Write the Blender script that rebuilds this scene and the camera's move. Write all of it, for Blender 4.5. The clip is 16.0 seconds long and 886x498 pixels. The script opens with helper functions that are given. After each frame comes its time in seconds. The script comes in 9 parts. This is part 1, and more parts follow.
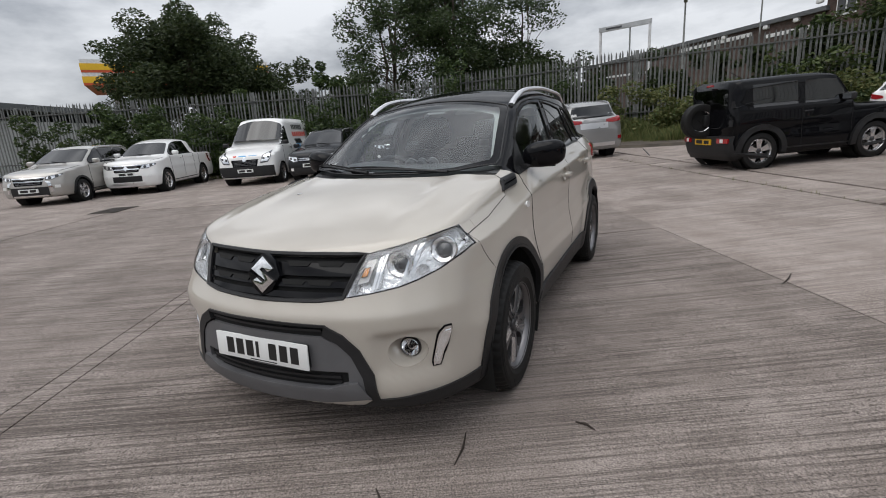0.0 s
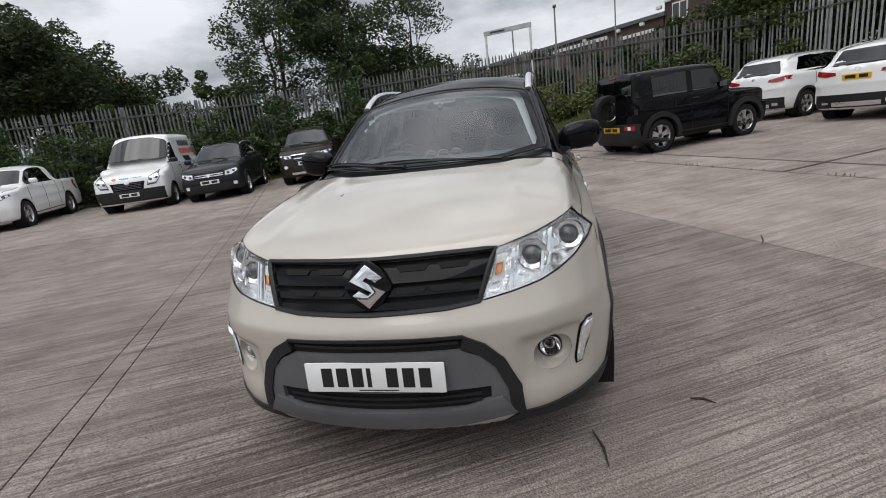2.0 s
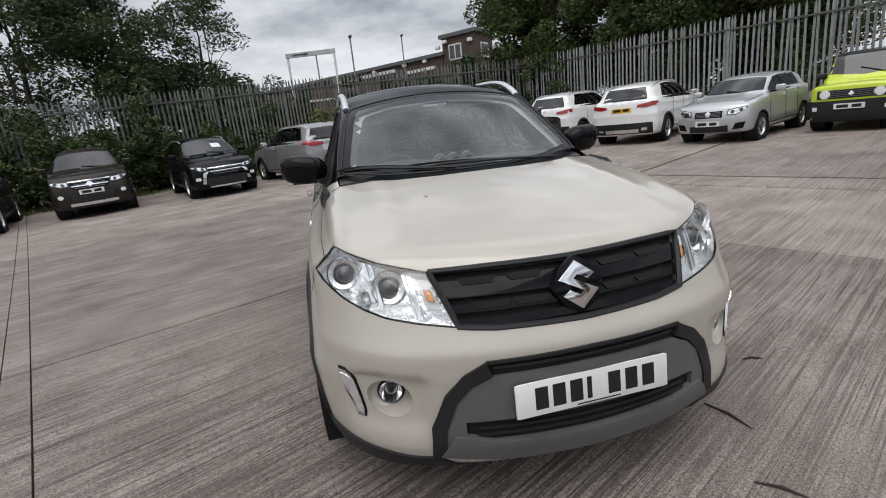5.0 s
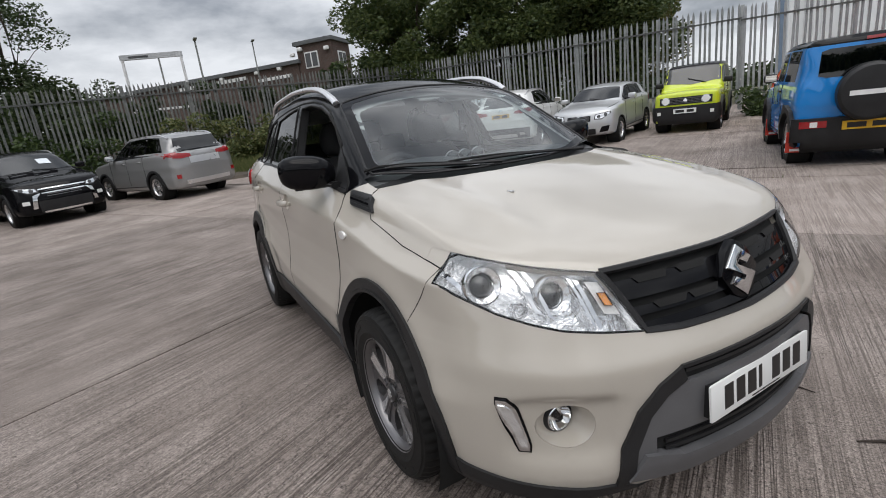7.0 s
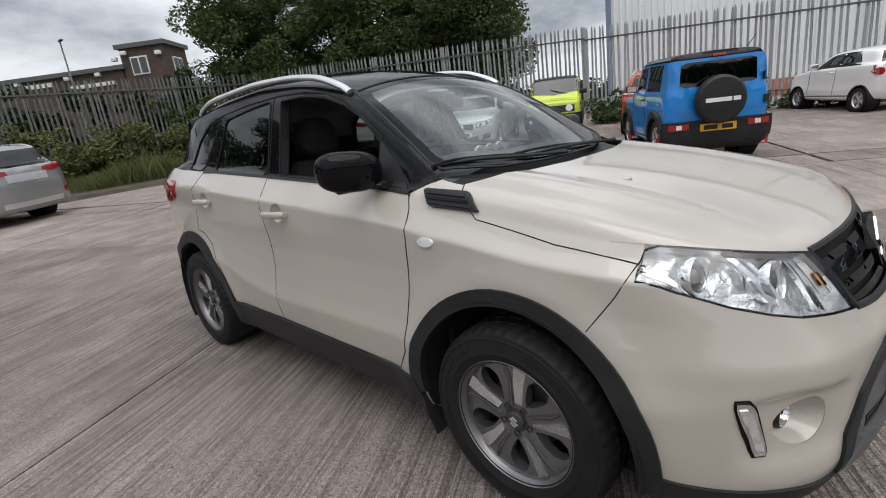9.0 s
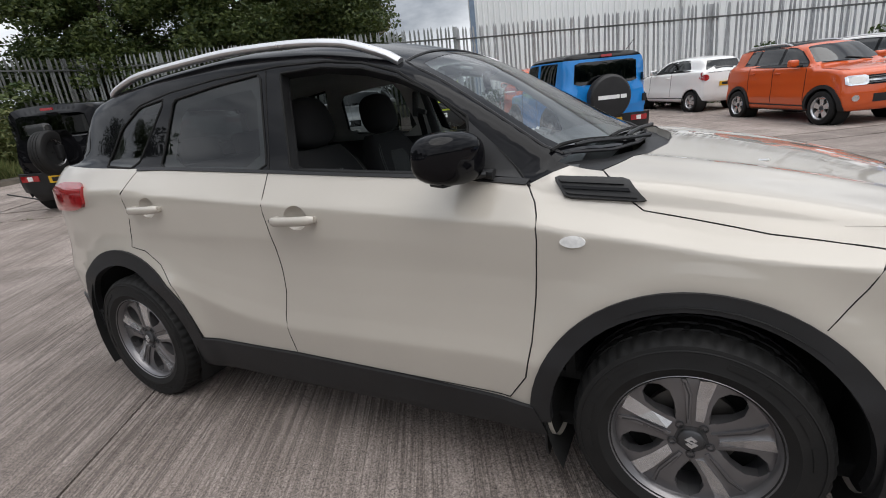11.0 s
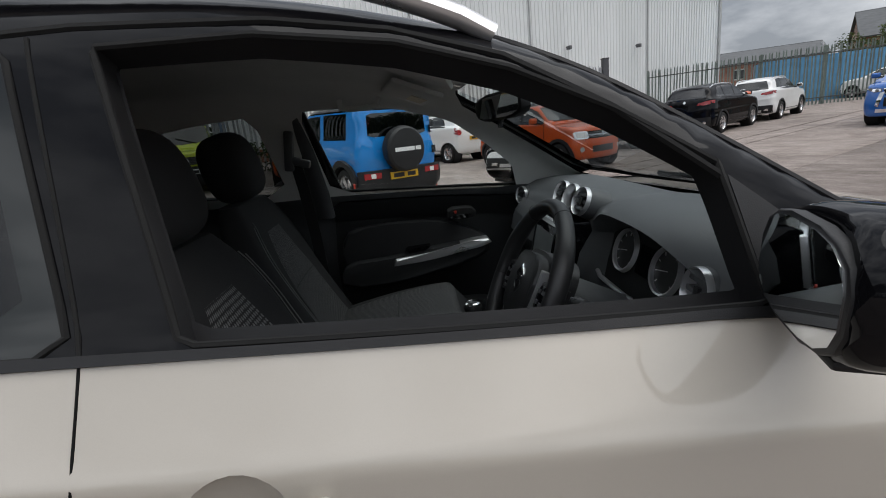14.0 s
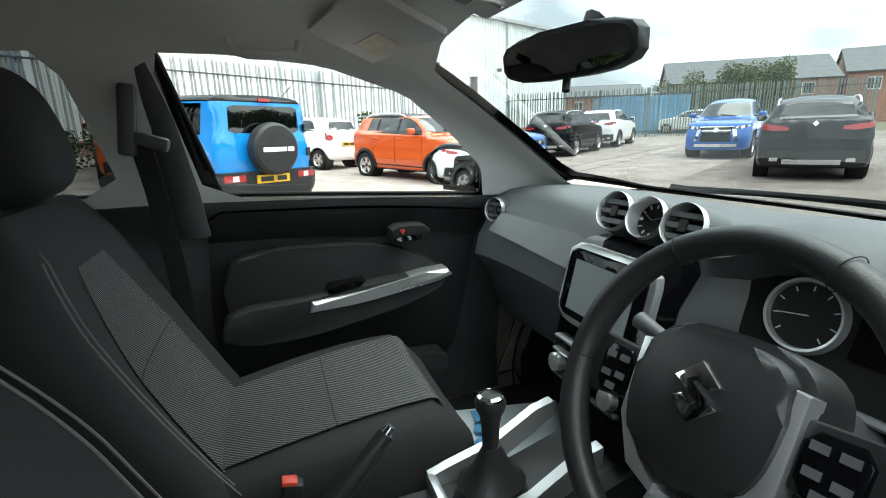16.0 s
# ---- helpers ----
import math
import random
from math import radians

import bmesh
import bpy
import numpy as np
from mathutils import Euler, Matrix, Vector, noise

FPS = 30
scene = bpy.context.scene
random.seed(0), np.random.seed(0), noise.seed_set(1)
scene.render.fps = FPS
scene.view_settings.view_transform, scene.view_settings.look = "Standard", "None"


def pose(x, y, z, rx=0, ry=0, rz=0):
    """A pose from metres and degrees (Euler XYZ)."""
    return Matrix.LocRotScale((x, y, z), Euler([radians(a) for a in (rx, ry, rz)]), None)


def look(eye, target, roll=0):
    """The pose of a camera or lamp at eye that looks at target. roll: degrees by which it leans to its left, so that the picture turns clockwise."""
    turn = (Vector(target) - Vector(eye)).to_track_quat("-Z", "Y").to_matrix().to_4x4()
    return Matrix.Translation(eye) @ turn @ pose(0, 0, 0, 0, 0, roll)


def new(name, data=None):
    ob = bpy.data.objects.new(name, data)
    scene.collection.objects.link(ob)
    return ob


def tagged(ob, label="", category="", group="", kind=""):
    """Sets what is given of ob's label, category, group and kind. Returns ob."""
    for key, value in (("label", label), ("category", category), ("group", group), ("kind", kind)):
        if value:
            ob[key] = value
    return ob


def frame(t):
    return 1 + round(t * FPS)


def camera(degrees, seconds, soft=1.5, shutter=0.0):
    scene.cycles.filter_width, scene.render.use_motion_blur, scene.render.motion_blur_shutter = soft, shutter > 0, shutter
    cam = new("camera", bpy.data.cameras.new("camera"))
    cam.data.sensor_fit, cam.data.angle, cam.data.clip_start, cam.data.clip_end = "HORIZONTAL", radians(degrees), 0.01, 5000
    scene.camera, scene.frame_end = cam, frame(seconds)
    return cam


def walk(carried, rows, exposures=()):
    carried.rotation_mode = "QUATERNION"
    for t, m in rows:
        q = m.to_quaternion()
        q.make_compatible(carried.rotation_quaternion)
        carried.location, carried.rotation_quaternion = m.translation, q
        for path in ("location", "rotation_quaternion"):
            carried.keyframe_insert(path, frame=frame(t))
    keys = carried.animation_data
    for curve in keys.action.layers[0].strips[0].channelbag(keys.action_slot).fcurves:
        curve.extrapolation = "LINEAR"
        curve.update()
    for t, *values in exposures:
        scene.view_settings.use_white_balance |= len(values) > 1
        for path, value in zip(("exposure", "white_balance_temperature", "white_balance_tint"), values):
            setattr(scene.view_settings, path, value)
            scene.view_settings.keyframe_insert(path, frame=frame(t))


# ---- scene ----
cam = camera(86.2, 16.0, 1.0)
PATH = [
    (0, (2.228, 1.548, 1.33), (0.485, 0.691, 0.854), -3.6),
    (0.5, (2.33, 1.308, 1.321), (0.533, 0.561, 0.858), -4.7),
    (1, (2.314, 1.09, 1.3), (0.477, 0.447, 0.838), -5.7),
    (1.5, (2.271, 0.868, 1.298), (0.406, 0.336, 0.808), -7.2),
    (2, (2.311, 0.639, 1.296), (0.424, 0.193, 0.808), -6.9),
    (2.5, (2.388, 0.418, 1.313), (0.468, 0.131, 0.831), -6.7),
    (3, (2.353, 0.171, 1.296), (0.42, -0.001, 0.81), -7.2),
    (3.5, (2.296, -0.048, 1.308), (0.361, -0.116, 0.806), -7.6),
    (4, (2.3, -0.281, 1.31), (0.363, -0.182, 0.819), -6.5),
    (4.5, (2.274, -0.485, 1.316), (0.354, -0.203, 0.832), -6.1),
    (4.7, (2.211, -0.564, 1.293), (0.298, -0.235, 0.814), -6.1),
    (6.8, (1.657, -1.342, 1.3), (-0.074, -0.476, 0.798), -6.8),
    (7, (1.575, -1.392, 1.306), (-0.129, -0.473, 0.806), -7.0),
    (7.5, (1.396, -1.517, 1.305), (-0.246, -0.483, 0.818), -6.5),
    (8, (1.241, -1.709, 1.34), (-0.301, -0.527, 0.866), -6.2),
    (8.5, (1.069, -1.814, 1.325), (-0.376, -0.514, 0.853), -6.1),
    (9, (0.832, -1.924, 1.316), (-0.52, -0.547, 0.793), -7.4),
    (9.2, (0.759, -1.952, 1.326), (-0.565, -0.55, 0.794), -7.4),
    (11.3, (-0.213, -2.132, 1.34), (-1.005, -0.392, 0.753), -6.2),
    (11.5, (-0.318, -2.134, 1.347), (-1.045, -0.362, 0.769), -5.9),
    (12, (-0.541, -2.103, 1.362), (-1.104, -0.27, 0.793), -6.2),
    (12.5, (-0.747, -1.928, 1.362), (-1.174, -0.057, 0.799), -6.9),
    (13, (-0.87, -1.731, 1.361), (-1.159, 0.172, 0.82), -7.1),
    (13.5, (-1.019, -1.511, 1.359), (-1.104, 0.419, 0.845), -6.4),
    (14, (-1.1, -1.28, 1.365), (-1.003, 0.655, 0.867), -6.1),
    (14.5, (-1.151, -1.04, 1.333), (-0.953, 0.891, 0.853), -5.2),
    (14.9, (-1.184, -0.909, 1.313), (-0.935, 1.017, 0.832), -4.1),
    (15, (-1.191, -0.893, 1.319), (-0.92, 1.028, 0.836), -4.3),
    (15.5, (-1.247, -0.757, 1.315), (-0.813, 1.139, 0.846), -4.0),
    (16, (-1.277, -0.634, 1.299), (-0.618, 1.189, 0.807), -1.6),
]
walk(cam, [(t, look(eye, target, roll)) for t, eye, target, roll in PATH],
     exposures=[(0.0, -0.05, 6500, 10), (5.0, 0.0, 6500, 10), (9.0, 0.08, 6500, 10), (11.5, 0.18, 6500, 10), (12.6, 0.10, 6500, 10), (13.6, -0.03, 6500, 10), (14.3, 0.28, 6500, 10),
                (14.8, 1.25, 6500, 9), (15.3, 1.95, 6500, 3), (16.0, 1.95, 6500, 0)])


def lie(x, y):
    """Height of the yard, which is level round the beige car and rises gently behind it."""
    def soft(a, b):
        return 0.5 * (a + b + np.sqrt((a - b) ** 2 + 0.0025))
    p, q = -0.034 * x + 0.026 * y - 0.08, 0.018 * (x - 1) + 0.010 * y - 0.07
    far = np.clip((np.hypot(x, y) - 30) / 60, 0, 1)
    return (soft(soft(p, q), 0 * p) - 0.012) * (1 - far) + 0.6 * far


def stand(x, y, yaw):
    """A pose on the yard, square to its slope."""
    gx, gy = float(lie(x + 0.5, y) - lie(x - 0.5, y)), float(lie(x, y + 0.5) - lie(x, y - 0.5))
    up = Vector((-gx, -gy, 1)).normalized()
    ahead = Vector((math.cos(radians(yaw)), math.sin(radians(yaw)), 0))
    ahead = (ahead - ahead.dot(up) * up).normalized()
    left = up.cross(ahead)
    m = Matrix((ahead, left, up)).transposed().to_4x4()
    m.translation = (x, y, float(lie(x, y)))
    return m

# ---- sky and sun: a bright overcast day ----
world = bpy.data.worlds.new("sky")
scene.world = world
world.use_nodes = True
wn, wl = world.node_tree.nodes, world.node_tree.links
sky = wn.new("ShaderNodeTexSky")
sky.sky_type, sky.sun_disc = "NISHITA", False
sky.sun_elevation, sky.sun_rotation = radians(52), radians(140)
sky.air_density, sky.dust_density, sky.ozone_density = 1.0, 3.0, 1.0
dim = wn.new("ShaderNodeMix")
dim.data_type, dim.blend_type = "RGBA", "MULTIPLY"
dim.inputs[0].default_value = 1.0
dim.inputs[7].default_value = (0.10, 0.10, 0.10, 1)
wl.new(sky.outputs[0], dim.inputs[6])
wc = wn.new("ShaderNodeTexCoord")
wm = wn.new("ShaderNodeMapping")
wm.inputs["Scale"].default_value = (1.0, 1.0, 2.6)
wl.new(wc.outputs["Generated"], wm.inputs[0])
cloud = wn.new("ShaderNodeTexNoise")
cloud.inputs["Scale"].default_value, cloud.inputs["Detail"].default_value, cloud.inputs["Roughness"].default_value = 2.7, 7, 0.55
wl.new(wm.outputs[0], cloud.inputs["Vector"])
shade = wn.new("ShaderNodeValToRGB")
shade.color_ramp.elements[0].position, shade.color_ramp.elements[1].position = 0.38, 0.62
shade.color_ramp.elements[0].color, shade.color_ramp.elements[1].color = (0.31, 0.335, 0.375, 1), (0.86, 0.885, 0.925, 1)
wl.new(cloud.outputs[0], shade.inputs[0])
cover = wn.new("ShaderNodeMix")
cover.data_type = "RGBA"
cover.inputs[0].default_value = 0.9
wl.new(dim.outputs[2], cover.inputs[6]), wl.new(shade.outputs[0], cover.inputs[7])
# an overcast dome is brighter overhead than at the horizon
height = wn.new("ShaderNodeSeparateXYZ")
wl.new(wc.outputs["Generated"], height.inputs[0])
lift = wn.new("ShaderNodeMapRange")
lift.inputs[1].default_value, lift.inputs[2].default_value, lift.inputs[3].default_value, lift.inputs[4].default_value = 0.15, 0.95, 1.0, 1.95
wl.new(height.outputs["Z"], lift.inputs[0])
dome = wn.new("ShaderNodeVectorMath")
dome.operation = "SCALE"
wl.new(cover.outputs[2], dome.inputs[0]), wl.new(lift.outputs[0], dome.inputs["Scale"])
wl.new(dome.outputs[0], wn["Background"].inputs[0])
wn["Background"].inputs[1].default_value = 1.0
sun = new("sun", bpy.data.lights.new("sun", "SUN"))
sun.data.energy, sun.data.angle, sun.data.color = 1.5, radians(64), (1.0, 0.97, 0.93)
sun.matrix_basis = look((0, 0, 0), (-0.40, 0.12, -1.0))

# ---- small helpers ----
def part(name, bm, material, parent=None, label="", smooth=True, free=True):
    """Link a bmesh as one mesh object under a thing or a part."""
    me = bpy.data.meshes.new(name)
    bm.to_mesh(me)
    if free:
        bm.free()
    if smooth:
        me.shade_smooth()
        me.set_sharp_from_angle(angle=radians(38))
    return hang(name, me, material, parent, label)


def hang(name, me, material, parent=None, label=""):
    for m in material if isinstance(material, (list, tuple)) else [material]:
        me.materials.append(m)
    ob = new(name, me)
    if parent is not None:
        ob.parent = parent
    if label:
        tagged(ob, label)
    return ob


def thing(name, m, label, category, group="", kind=""):
    ob = new(name)
    ob.empty_display_size = 0.2
    ob.matrix_basis = m
    return tagged(ob, label, category, group, kind)


def add_box(bm, size, at=(0, 0, 0), rot=None, bevel=0.0, seg=2):
    m = Matrix.Translation(at) @ (rot or Matrix()) @ Matrix.Diagonal((*size, 1))
    made = bmesh.ops.create_cube(bm, size=1, matrix=m)["verts"]
    if bevel:
        edges = list({e for v in made for e in v.link_edges})
        bmesh.ops.bevel(bm, geom=edges, offset=bevel, segments=seg, profile=0.5, affect="EDGES")
    return bm


def box(size, at=(0, 0, 0), rot=None, bevel=0.0, seg=2):
    return add_box(bmesh.new(), size, at, rot, bevel, seg)


def add_tube(bm, pts, r, n=8, cap=True, flat=1.0):
    """A tube through points; r may be a list."""
    pts = [Vector(p) for p in pts]
    rings = []
    for i, p in enumerate(pts):
        d = (pts[min(i + 1, len(pts) - 1)] - pts[max(i - 1, 0)]).normalized()
        side = d.cross(Vector((0, 0, 1)))
        if side.length < 1e-3:
            side = d.cross(Vector((0, 1, 0)))
        side.normalize()
        up = side.cross(d)
        q = r[i] if isinstance(r, (list, tuple)) else r
        rings.append([bm.verts.new(p + q * (math.cos(a) * side + flat * math.sin(a) * up)) for a in [2 * math.pi * k / n for k in range(n)]])
    for a, b in zip(rings, rings[1:]):
        for k in range(n):
            bm.faces.new((a[k], a[(k + 1) % n], b[(k + 1) % n], b[k]))
    if cap:
        bm.faces.new(rings[0][::-1]), bm.faces.new(rings[-1])
    return bm


def tube(pts, r, n=8, cap=True, flat=1.0):
    bm = add_tube(bmesh.new(), pts, r, n, cap, flat)
    bmesh.ops.recalc_face_normals(bm, faces=bm.faces)
    return bm


def add_lathe(bm, prof, m=None, n=48, closed=False):
    """Turn a profile of (radius, height) round the z axis."""
    m = m or Matrix()
    rings = [[bm.verts.new(m @ Vector((r * math.cos(2 * math.pi * k / n), r * math.sin(2 * math.pi * k / n), h))) for k in range(n)] for r, h in prof]
    pairs = list(zip(rings, rings[1:])) + ([(rings[-1], rings[0])] if closed else [])
    for a, b in pairs:
        for k in range(n):
            bm.faces.new((a[k], a[(k + 1) % n], b[(k + 1) % n], b[k]))
    return rings


def lathe(prof, m=None, n=48, closed=False, cap=False):
    bm = bmesh.new()
    rings = add_lathe(bm, prof, m, n, closed)
    if cap:
        bm.faces.new(rings[0]), bm.faces.new(rings[-1][::-1])
    bmesh.ops.recalc_face_normals(bm, faces=bm.faces)
    return bm


def add_prism(bm, poly, z0, z1, m=None, bevel=0.0):
    """A polygon in the plane, raised from z0 to z1."""
    m = m or Matrix()
    a = [bm.verts.new(m @ Vector((x, y, z0))) for x, y in poly]
    b = [bm.verts.new(m @ Vector((x, y, z1))) for x, y in poly]
    n = len(poly)
    bm.faces.new(a[::-1])
    top = bm.faces.new(b)
    for k in range(n):
        bm.faces.new((a[k], a[(k + 1) % n], b[(k + 1) % n], b[k]))
    if bevel:
        bmesh.ops.bevel(bm, geom=list(top.edges), offset=bevel, segments=2, profile=0.5, affect="EDGES")
    return bm


def prism(poly, z0, z1, m=None, bevel=0.0):
    bm = add_prism(bmesh.new(), poly, z0, z1, m, bevel)
    bmesh.ops.recalc_face_normals(bm, faces=bm.faces)
    return bm


def loft(rings, cap=True):
    bm = bmesh.new()
    vs = [[bm.verts.new(p) for p in r] for r in rings]
    n = len(vs[0])
    for a, b in zip(vs, vs[1:]):
        for k in range(n):
            bm.faces.new((a[k], a[(k + 1) % n], b[(k + 1) % n], b[k]))
    if cap:
        bm.faces.new(vs[0][::-1]), bm.faces.new(vs[-1])
    bmesh.ops.recalc_face_normals(bm, faces=bm.faces)
    return bm


def rounded(poly, times=2, amount=0.25):
    """Corner-cutting of a closed polygon."""
    for _ in range(times):
        out = []
        for (x0, y0), (x1, y1) in zip(poly, poly[1:] + poly[:1]):
            out += [(x0 + amount * (x1 - x0), y0 + amount * (y1 - y0)), (x1 + amount * (x0 - x1), y1 + amount * (y0 - y1))]
        poly = out
    return poly


def curve(xs, ys, blur=0.06):
    """A smooth function through a table, by blurring straight lines."""
    xs, ys = np.array(xs, float), np.array(ys, float)
    if xs[0] > xs[-1]:
        xs, ys = xs[::-1], ys[::-1]
    g = np.linspace(xs[0] - 0.5, xs[-1] + 0.5, 1200)
    v = np.interp(g, xs, ys)
    w = np.exp(-0.5 * ((np.arange(-150, 151) * (g[1] - g[0])) / blur) ** 2)
    v = np.convolve(np.pad(v, 150, "edge"), w / w.sum(), "valid")
    return lambda x: np.interp(x, g, v)


def smax(a, b, k):
    return 0.5 * (a + b + np.sqrt((a - b) ** 2 + k * k))


def smin(a, b, k):
    return 0.5 * (a + b - np.sqrt((a - b) ** 2 + k * k))


# ---- a closed shape given by a field F(x, y, z) that is negative inside ----
class Shape:
    def __init__(self, field, spine, height, stations, around, caps=(14, 14), box=((-3.6, 1.1), (-1.1, 1.1), (0, 1.9)), dense=None):
        self.field, self.spine, self.height = field, spine, height
        self.stations, self.around, self.caps, self.box, self.dense = stations, around, caps, box, dense

    def normals(self, p):
        p, e = np.asarray(p, float), 2e-3
        g = np.stack([self.field(*(p + d).T) - self.field(*(p - d).T) for d in np.eye(3) * e], -1)
        return g / (np.linalg.norm(g, axis=-1, keepdims=True) + 1e-12)

    def first(self, start, way, far, level=0.0, steps=45):
        """Where rays from outside first meet the surface."""
        ds = np.linspace(0, far, steps)
        p = start[None] + ds[:, None, None] * way[None]
        hit = self.field(*p.reshape(-1, 3).T).reshape(steps, -1) < level
        found, k = hit.any(0), hit.argmax(0)
        hi = np.where(found, ds[k], far)
        lo = np.where(found, ds[np.maximum(k - 1, 0)], far)
        for _ in range(15):
            mid = 0.5 * (lo + hi)
            within = self.field(*(start + mid[:, None] * way).T) < level
            hi, lo = np.where(within, mid, hi), np.where(within, lo, mid)
        return start + hi[:, None] * way, found

    def grid(self, level=0.0):
        """Points of the skin: rays round a spine, with fanned ends. Rows along, columns round."""
        (xa, xb), n = self.spine, self.around
        th = np.linspace(0, 2 * np.pi, n, endpoint=False) + np.pi / n
        if self.dense:
            # more rays where the flanks are creased
            q = np.linspace(0, 2 * np.pi, 4001)
            sweep = np.concatenate([[0], np.cumsum(self.dense(0.5 * (q[1:] + q[:-1])))])
            th = np.interp((np.arange(n) + 0.5) / n * sweep[-1], sweep, q)
        rows = []
        ca, cb = self.caps
        for i in range(1, ca + 1):
            rows.append((xa, -np.pi / 2 * (1 - i / (ca + 1)) ** 1.0))
        rows += [(x, 0.0) for x in np.linspace(xa, xb, self.stations)]
        for i in range(1, cb + 1):
            rows.append((xb, np.pi / 2 * i / (cb + 1)))
        start, way = [], []
        for x, ph in rows:
            for t in th:
                way.append((math.sin(ph), math.cos(ph) * math.cos(t), math.cos(ph) * math.sin(t)))
                start.append((x, 0, self.height))
        start, way = np.array(start), np.array(way)
        lo, hi = np.zeros(len(start)), np.full(len(start), 3.0)
        for _ in range(20):
            mid = 0.5 * (lo + hi)
            inside = self.field(*(start + mid[:, None] * way).T) < level
            lo, hi = np.where(inside, mid, lo), np.where(inside, hi, mid)
        return (start + lo[:, None] * way).reshape(len(rows), n, 3)

    def skin(self, level=0.0):
        g = self.grid(level)
        bm = bmesh.new()
        vs = [[bm.verts.new(p) for p in row] for row in g]
        n = self.around
        for a, b in zip(vs, vs[1:]):
            for k in range(n):
                bm.faces.new((a[k], b[k], b[(k + 1) % n], a[(k + 1) % n]))
        bm.faces.new(vs[0]), bm.faces.new(vs[-1][::-1])
        bmesh.ops.recalc_face_normals(bm, faces=bm.faces)
        bm.faces.layers.int.new("tag")
        return bm

    def mesh(self, name, bm, tag, offset=0.0, wall=0.0):
        """The faces with a tag as a mesh of their own, with the field's normals; wall: depth of a rim that goes inwards."""
        lay = bm.faces.layers.int["tag"]
        faces = [f for f in bm.faces if f[lay] == tag]
        ids, pts = {}, []
        for f in faces:
            for v in f.verts:
                if v not in ids:
                    ids[v] = len(pts)
                    pts.append(v.co[:])
        p = np.array(pts).reshape(-1, 3)
        nn = self.normals(p)
        q = p + offset * nn
        polys = [[ids[v] for v in f.verts] for f in faces]
        normals = [tuple(v) for v in nn]
        verts = q.tolist()
        if wall:
            inside = set(faces)
            for f in faces:
                for lp in f.loops:
                    if not any(o in inside for o in lp.edge.link_faces if o is not f):
                        a, b = ids[lp.vert], ids[lp.link_loop_next.vert]
                        k = len(verts)
                        verts += [q[a].tolist(), q[b].tolist(), (q[b] - wall * nn[b]).tolist(), (q[a] - wall * nn[a]).tolist()]
                        side = np.cross(q[b] - q[a], nn[a])
                        side /= np.linalg.norm(side) + 1e-9
                        normals += [tuple(side)] * 4
                        polys.append([k + 1, k, k + 3, k + 2])
        me = bpy.data.meshes.new(name)
        me.from_pydata(verts, [], polys)
        me.polygons.foreach_set("use_smooth", [True] * len(polys))
        me.normals_split_custom_set_from_vertices(normals)
        me.update()
        return me

    def patch(self, name, poly, ax, side, out=0.004, deep=0.004, cell=0.03, level=0.0):
        """A plate that follows the skin inside an outline seen along an axis: ax 'xz' from the side, 'yz' from an end, 'xy' from above."""
        i, j = "xyz".index(ax[0]), "xyz".index(ax[1])
        k = 3 - i - j
        us, ws = [p[0] for p in poly], [p[1] for p in poly]
        bm = bmesh.new()
        nu, nw = max(1, math.ceil((max(us) - min(us)) / cell)), max(1, math.ceil((max(ws) - min(ws)) / cell))
        gv = [[bm.verts.new((min(us) + (max(us) - min(us)) * a / nu, min(ws) + (max(ws) - min(ws)) * b / nw, 0)) for b in range(nw + 1)] for a in range(nu + 1)]
        for a in range(nu):
            for b in range(nw):
                bm.faces.new((gv[a][b], gv[a + 1][b], gv[a + 1][b + 1], gv[a][b + 1]))
        lay = bm.faces.layers.int.new("tag")
        cut(bm, poly, "xy", None, 1)
        bmesh.ops.delete(bm, geom=[f for f in bm.faces if f[lay] != 1], context="FACES")
        flat = np.array([v.co[:2] for v in bm.verts]).reshape(-1, 2)
        start = np.zeros((len(flat), 3))
        start[:, i], start[:, j], start[:, k] = flat[:, 0], flat[:, 1], self.box[k][side > 0]
        way = np.zeros((len(flat), 3))
        way[:, k] = -side
        p, _ = self.first(start, way, 1.1, level, 45)
        nn = self.normals(p)
        bm.verts.index_update()
        n = len(flat)
        verts = (p + out * nn).tolist()
        normals = [tuple(v) for v in nn]
        polys = []
        flip = (np.eye(3)[i][(k + 1) % 3] * np.eye(3)[j][(k + 2) % 3] - np.eye(3)[i][(k + 2) % 3] * np.eye(3)[j][(k + 1) % 3]) * side < 0
        for f in bm.faces:
            ids = [v.index for v in f.verts]
            a, b, c = (flat[ids[t]] for t in (0, 1, 2))
            ccw = sum(flat[s][0] * flat[t][1] - flat[t][0] * flat[s][1] for s, t in zip(ids, ids[1:] + ids[:1])) > 0
            ids = ids if ccw else ids[::-1]
            ids = ids[::-1] if flip else ids
            polys.append(ids)
        for e in bm.edges:
            if len(e.link_faces) == 1:
                a, b = e.verts[0].index, e.verts[1].index
                m = len(verts)
                pa, pb = np.array(verts[a]), np.array(verts[b])
                verts += [pa.tolist(), pb.tolist(), (pb - (out + deep) * nn[b]).tolist(), (pa - (out + deep) * nn[a]).tolist()]
                s = np.cross(pb - pa, nn[a])
                s /= np.linalg.norm(s) + 1e-9
                cen = flat[[v.index for v in e.link_faces[0].verts]].mean(0)
                mid = 0.5 * (flat[a] + flat[b]) - cen
                if s[i] * mid[0] + s[j] * mid[1] < 0:
                    s = -s
                    polys.append([m, m + 1, m + 2, m + 3])
                else:
                    polys.append([m + 1, m, m + 3, m + 2])
                normals += [tuple(s)] * 4
        bm.free()
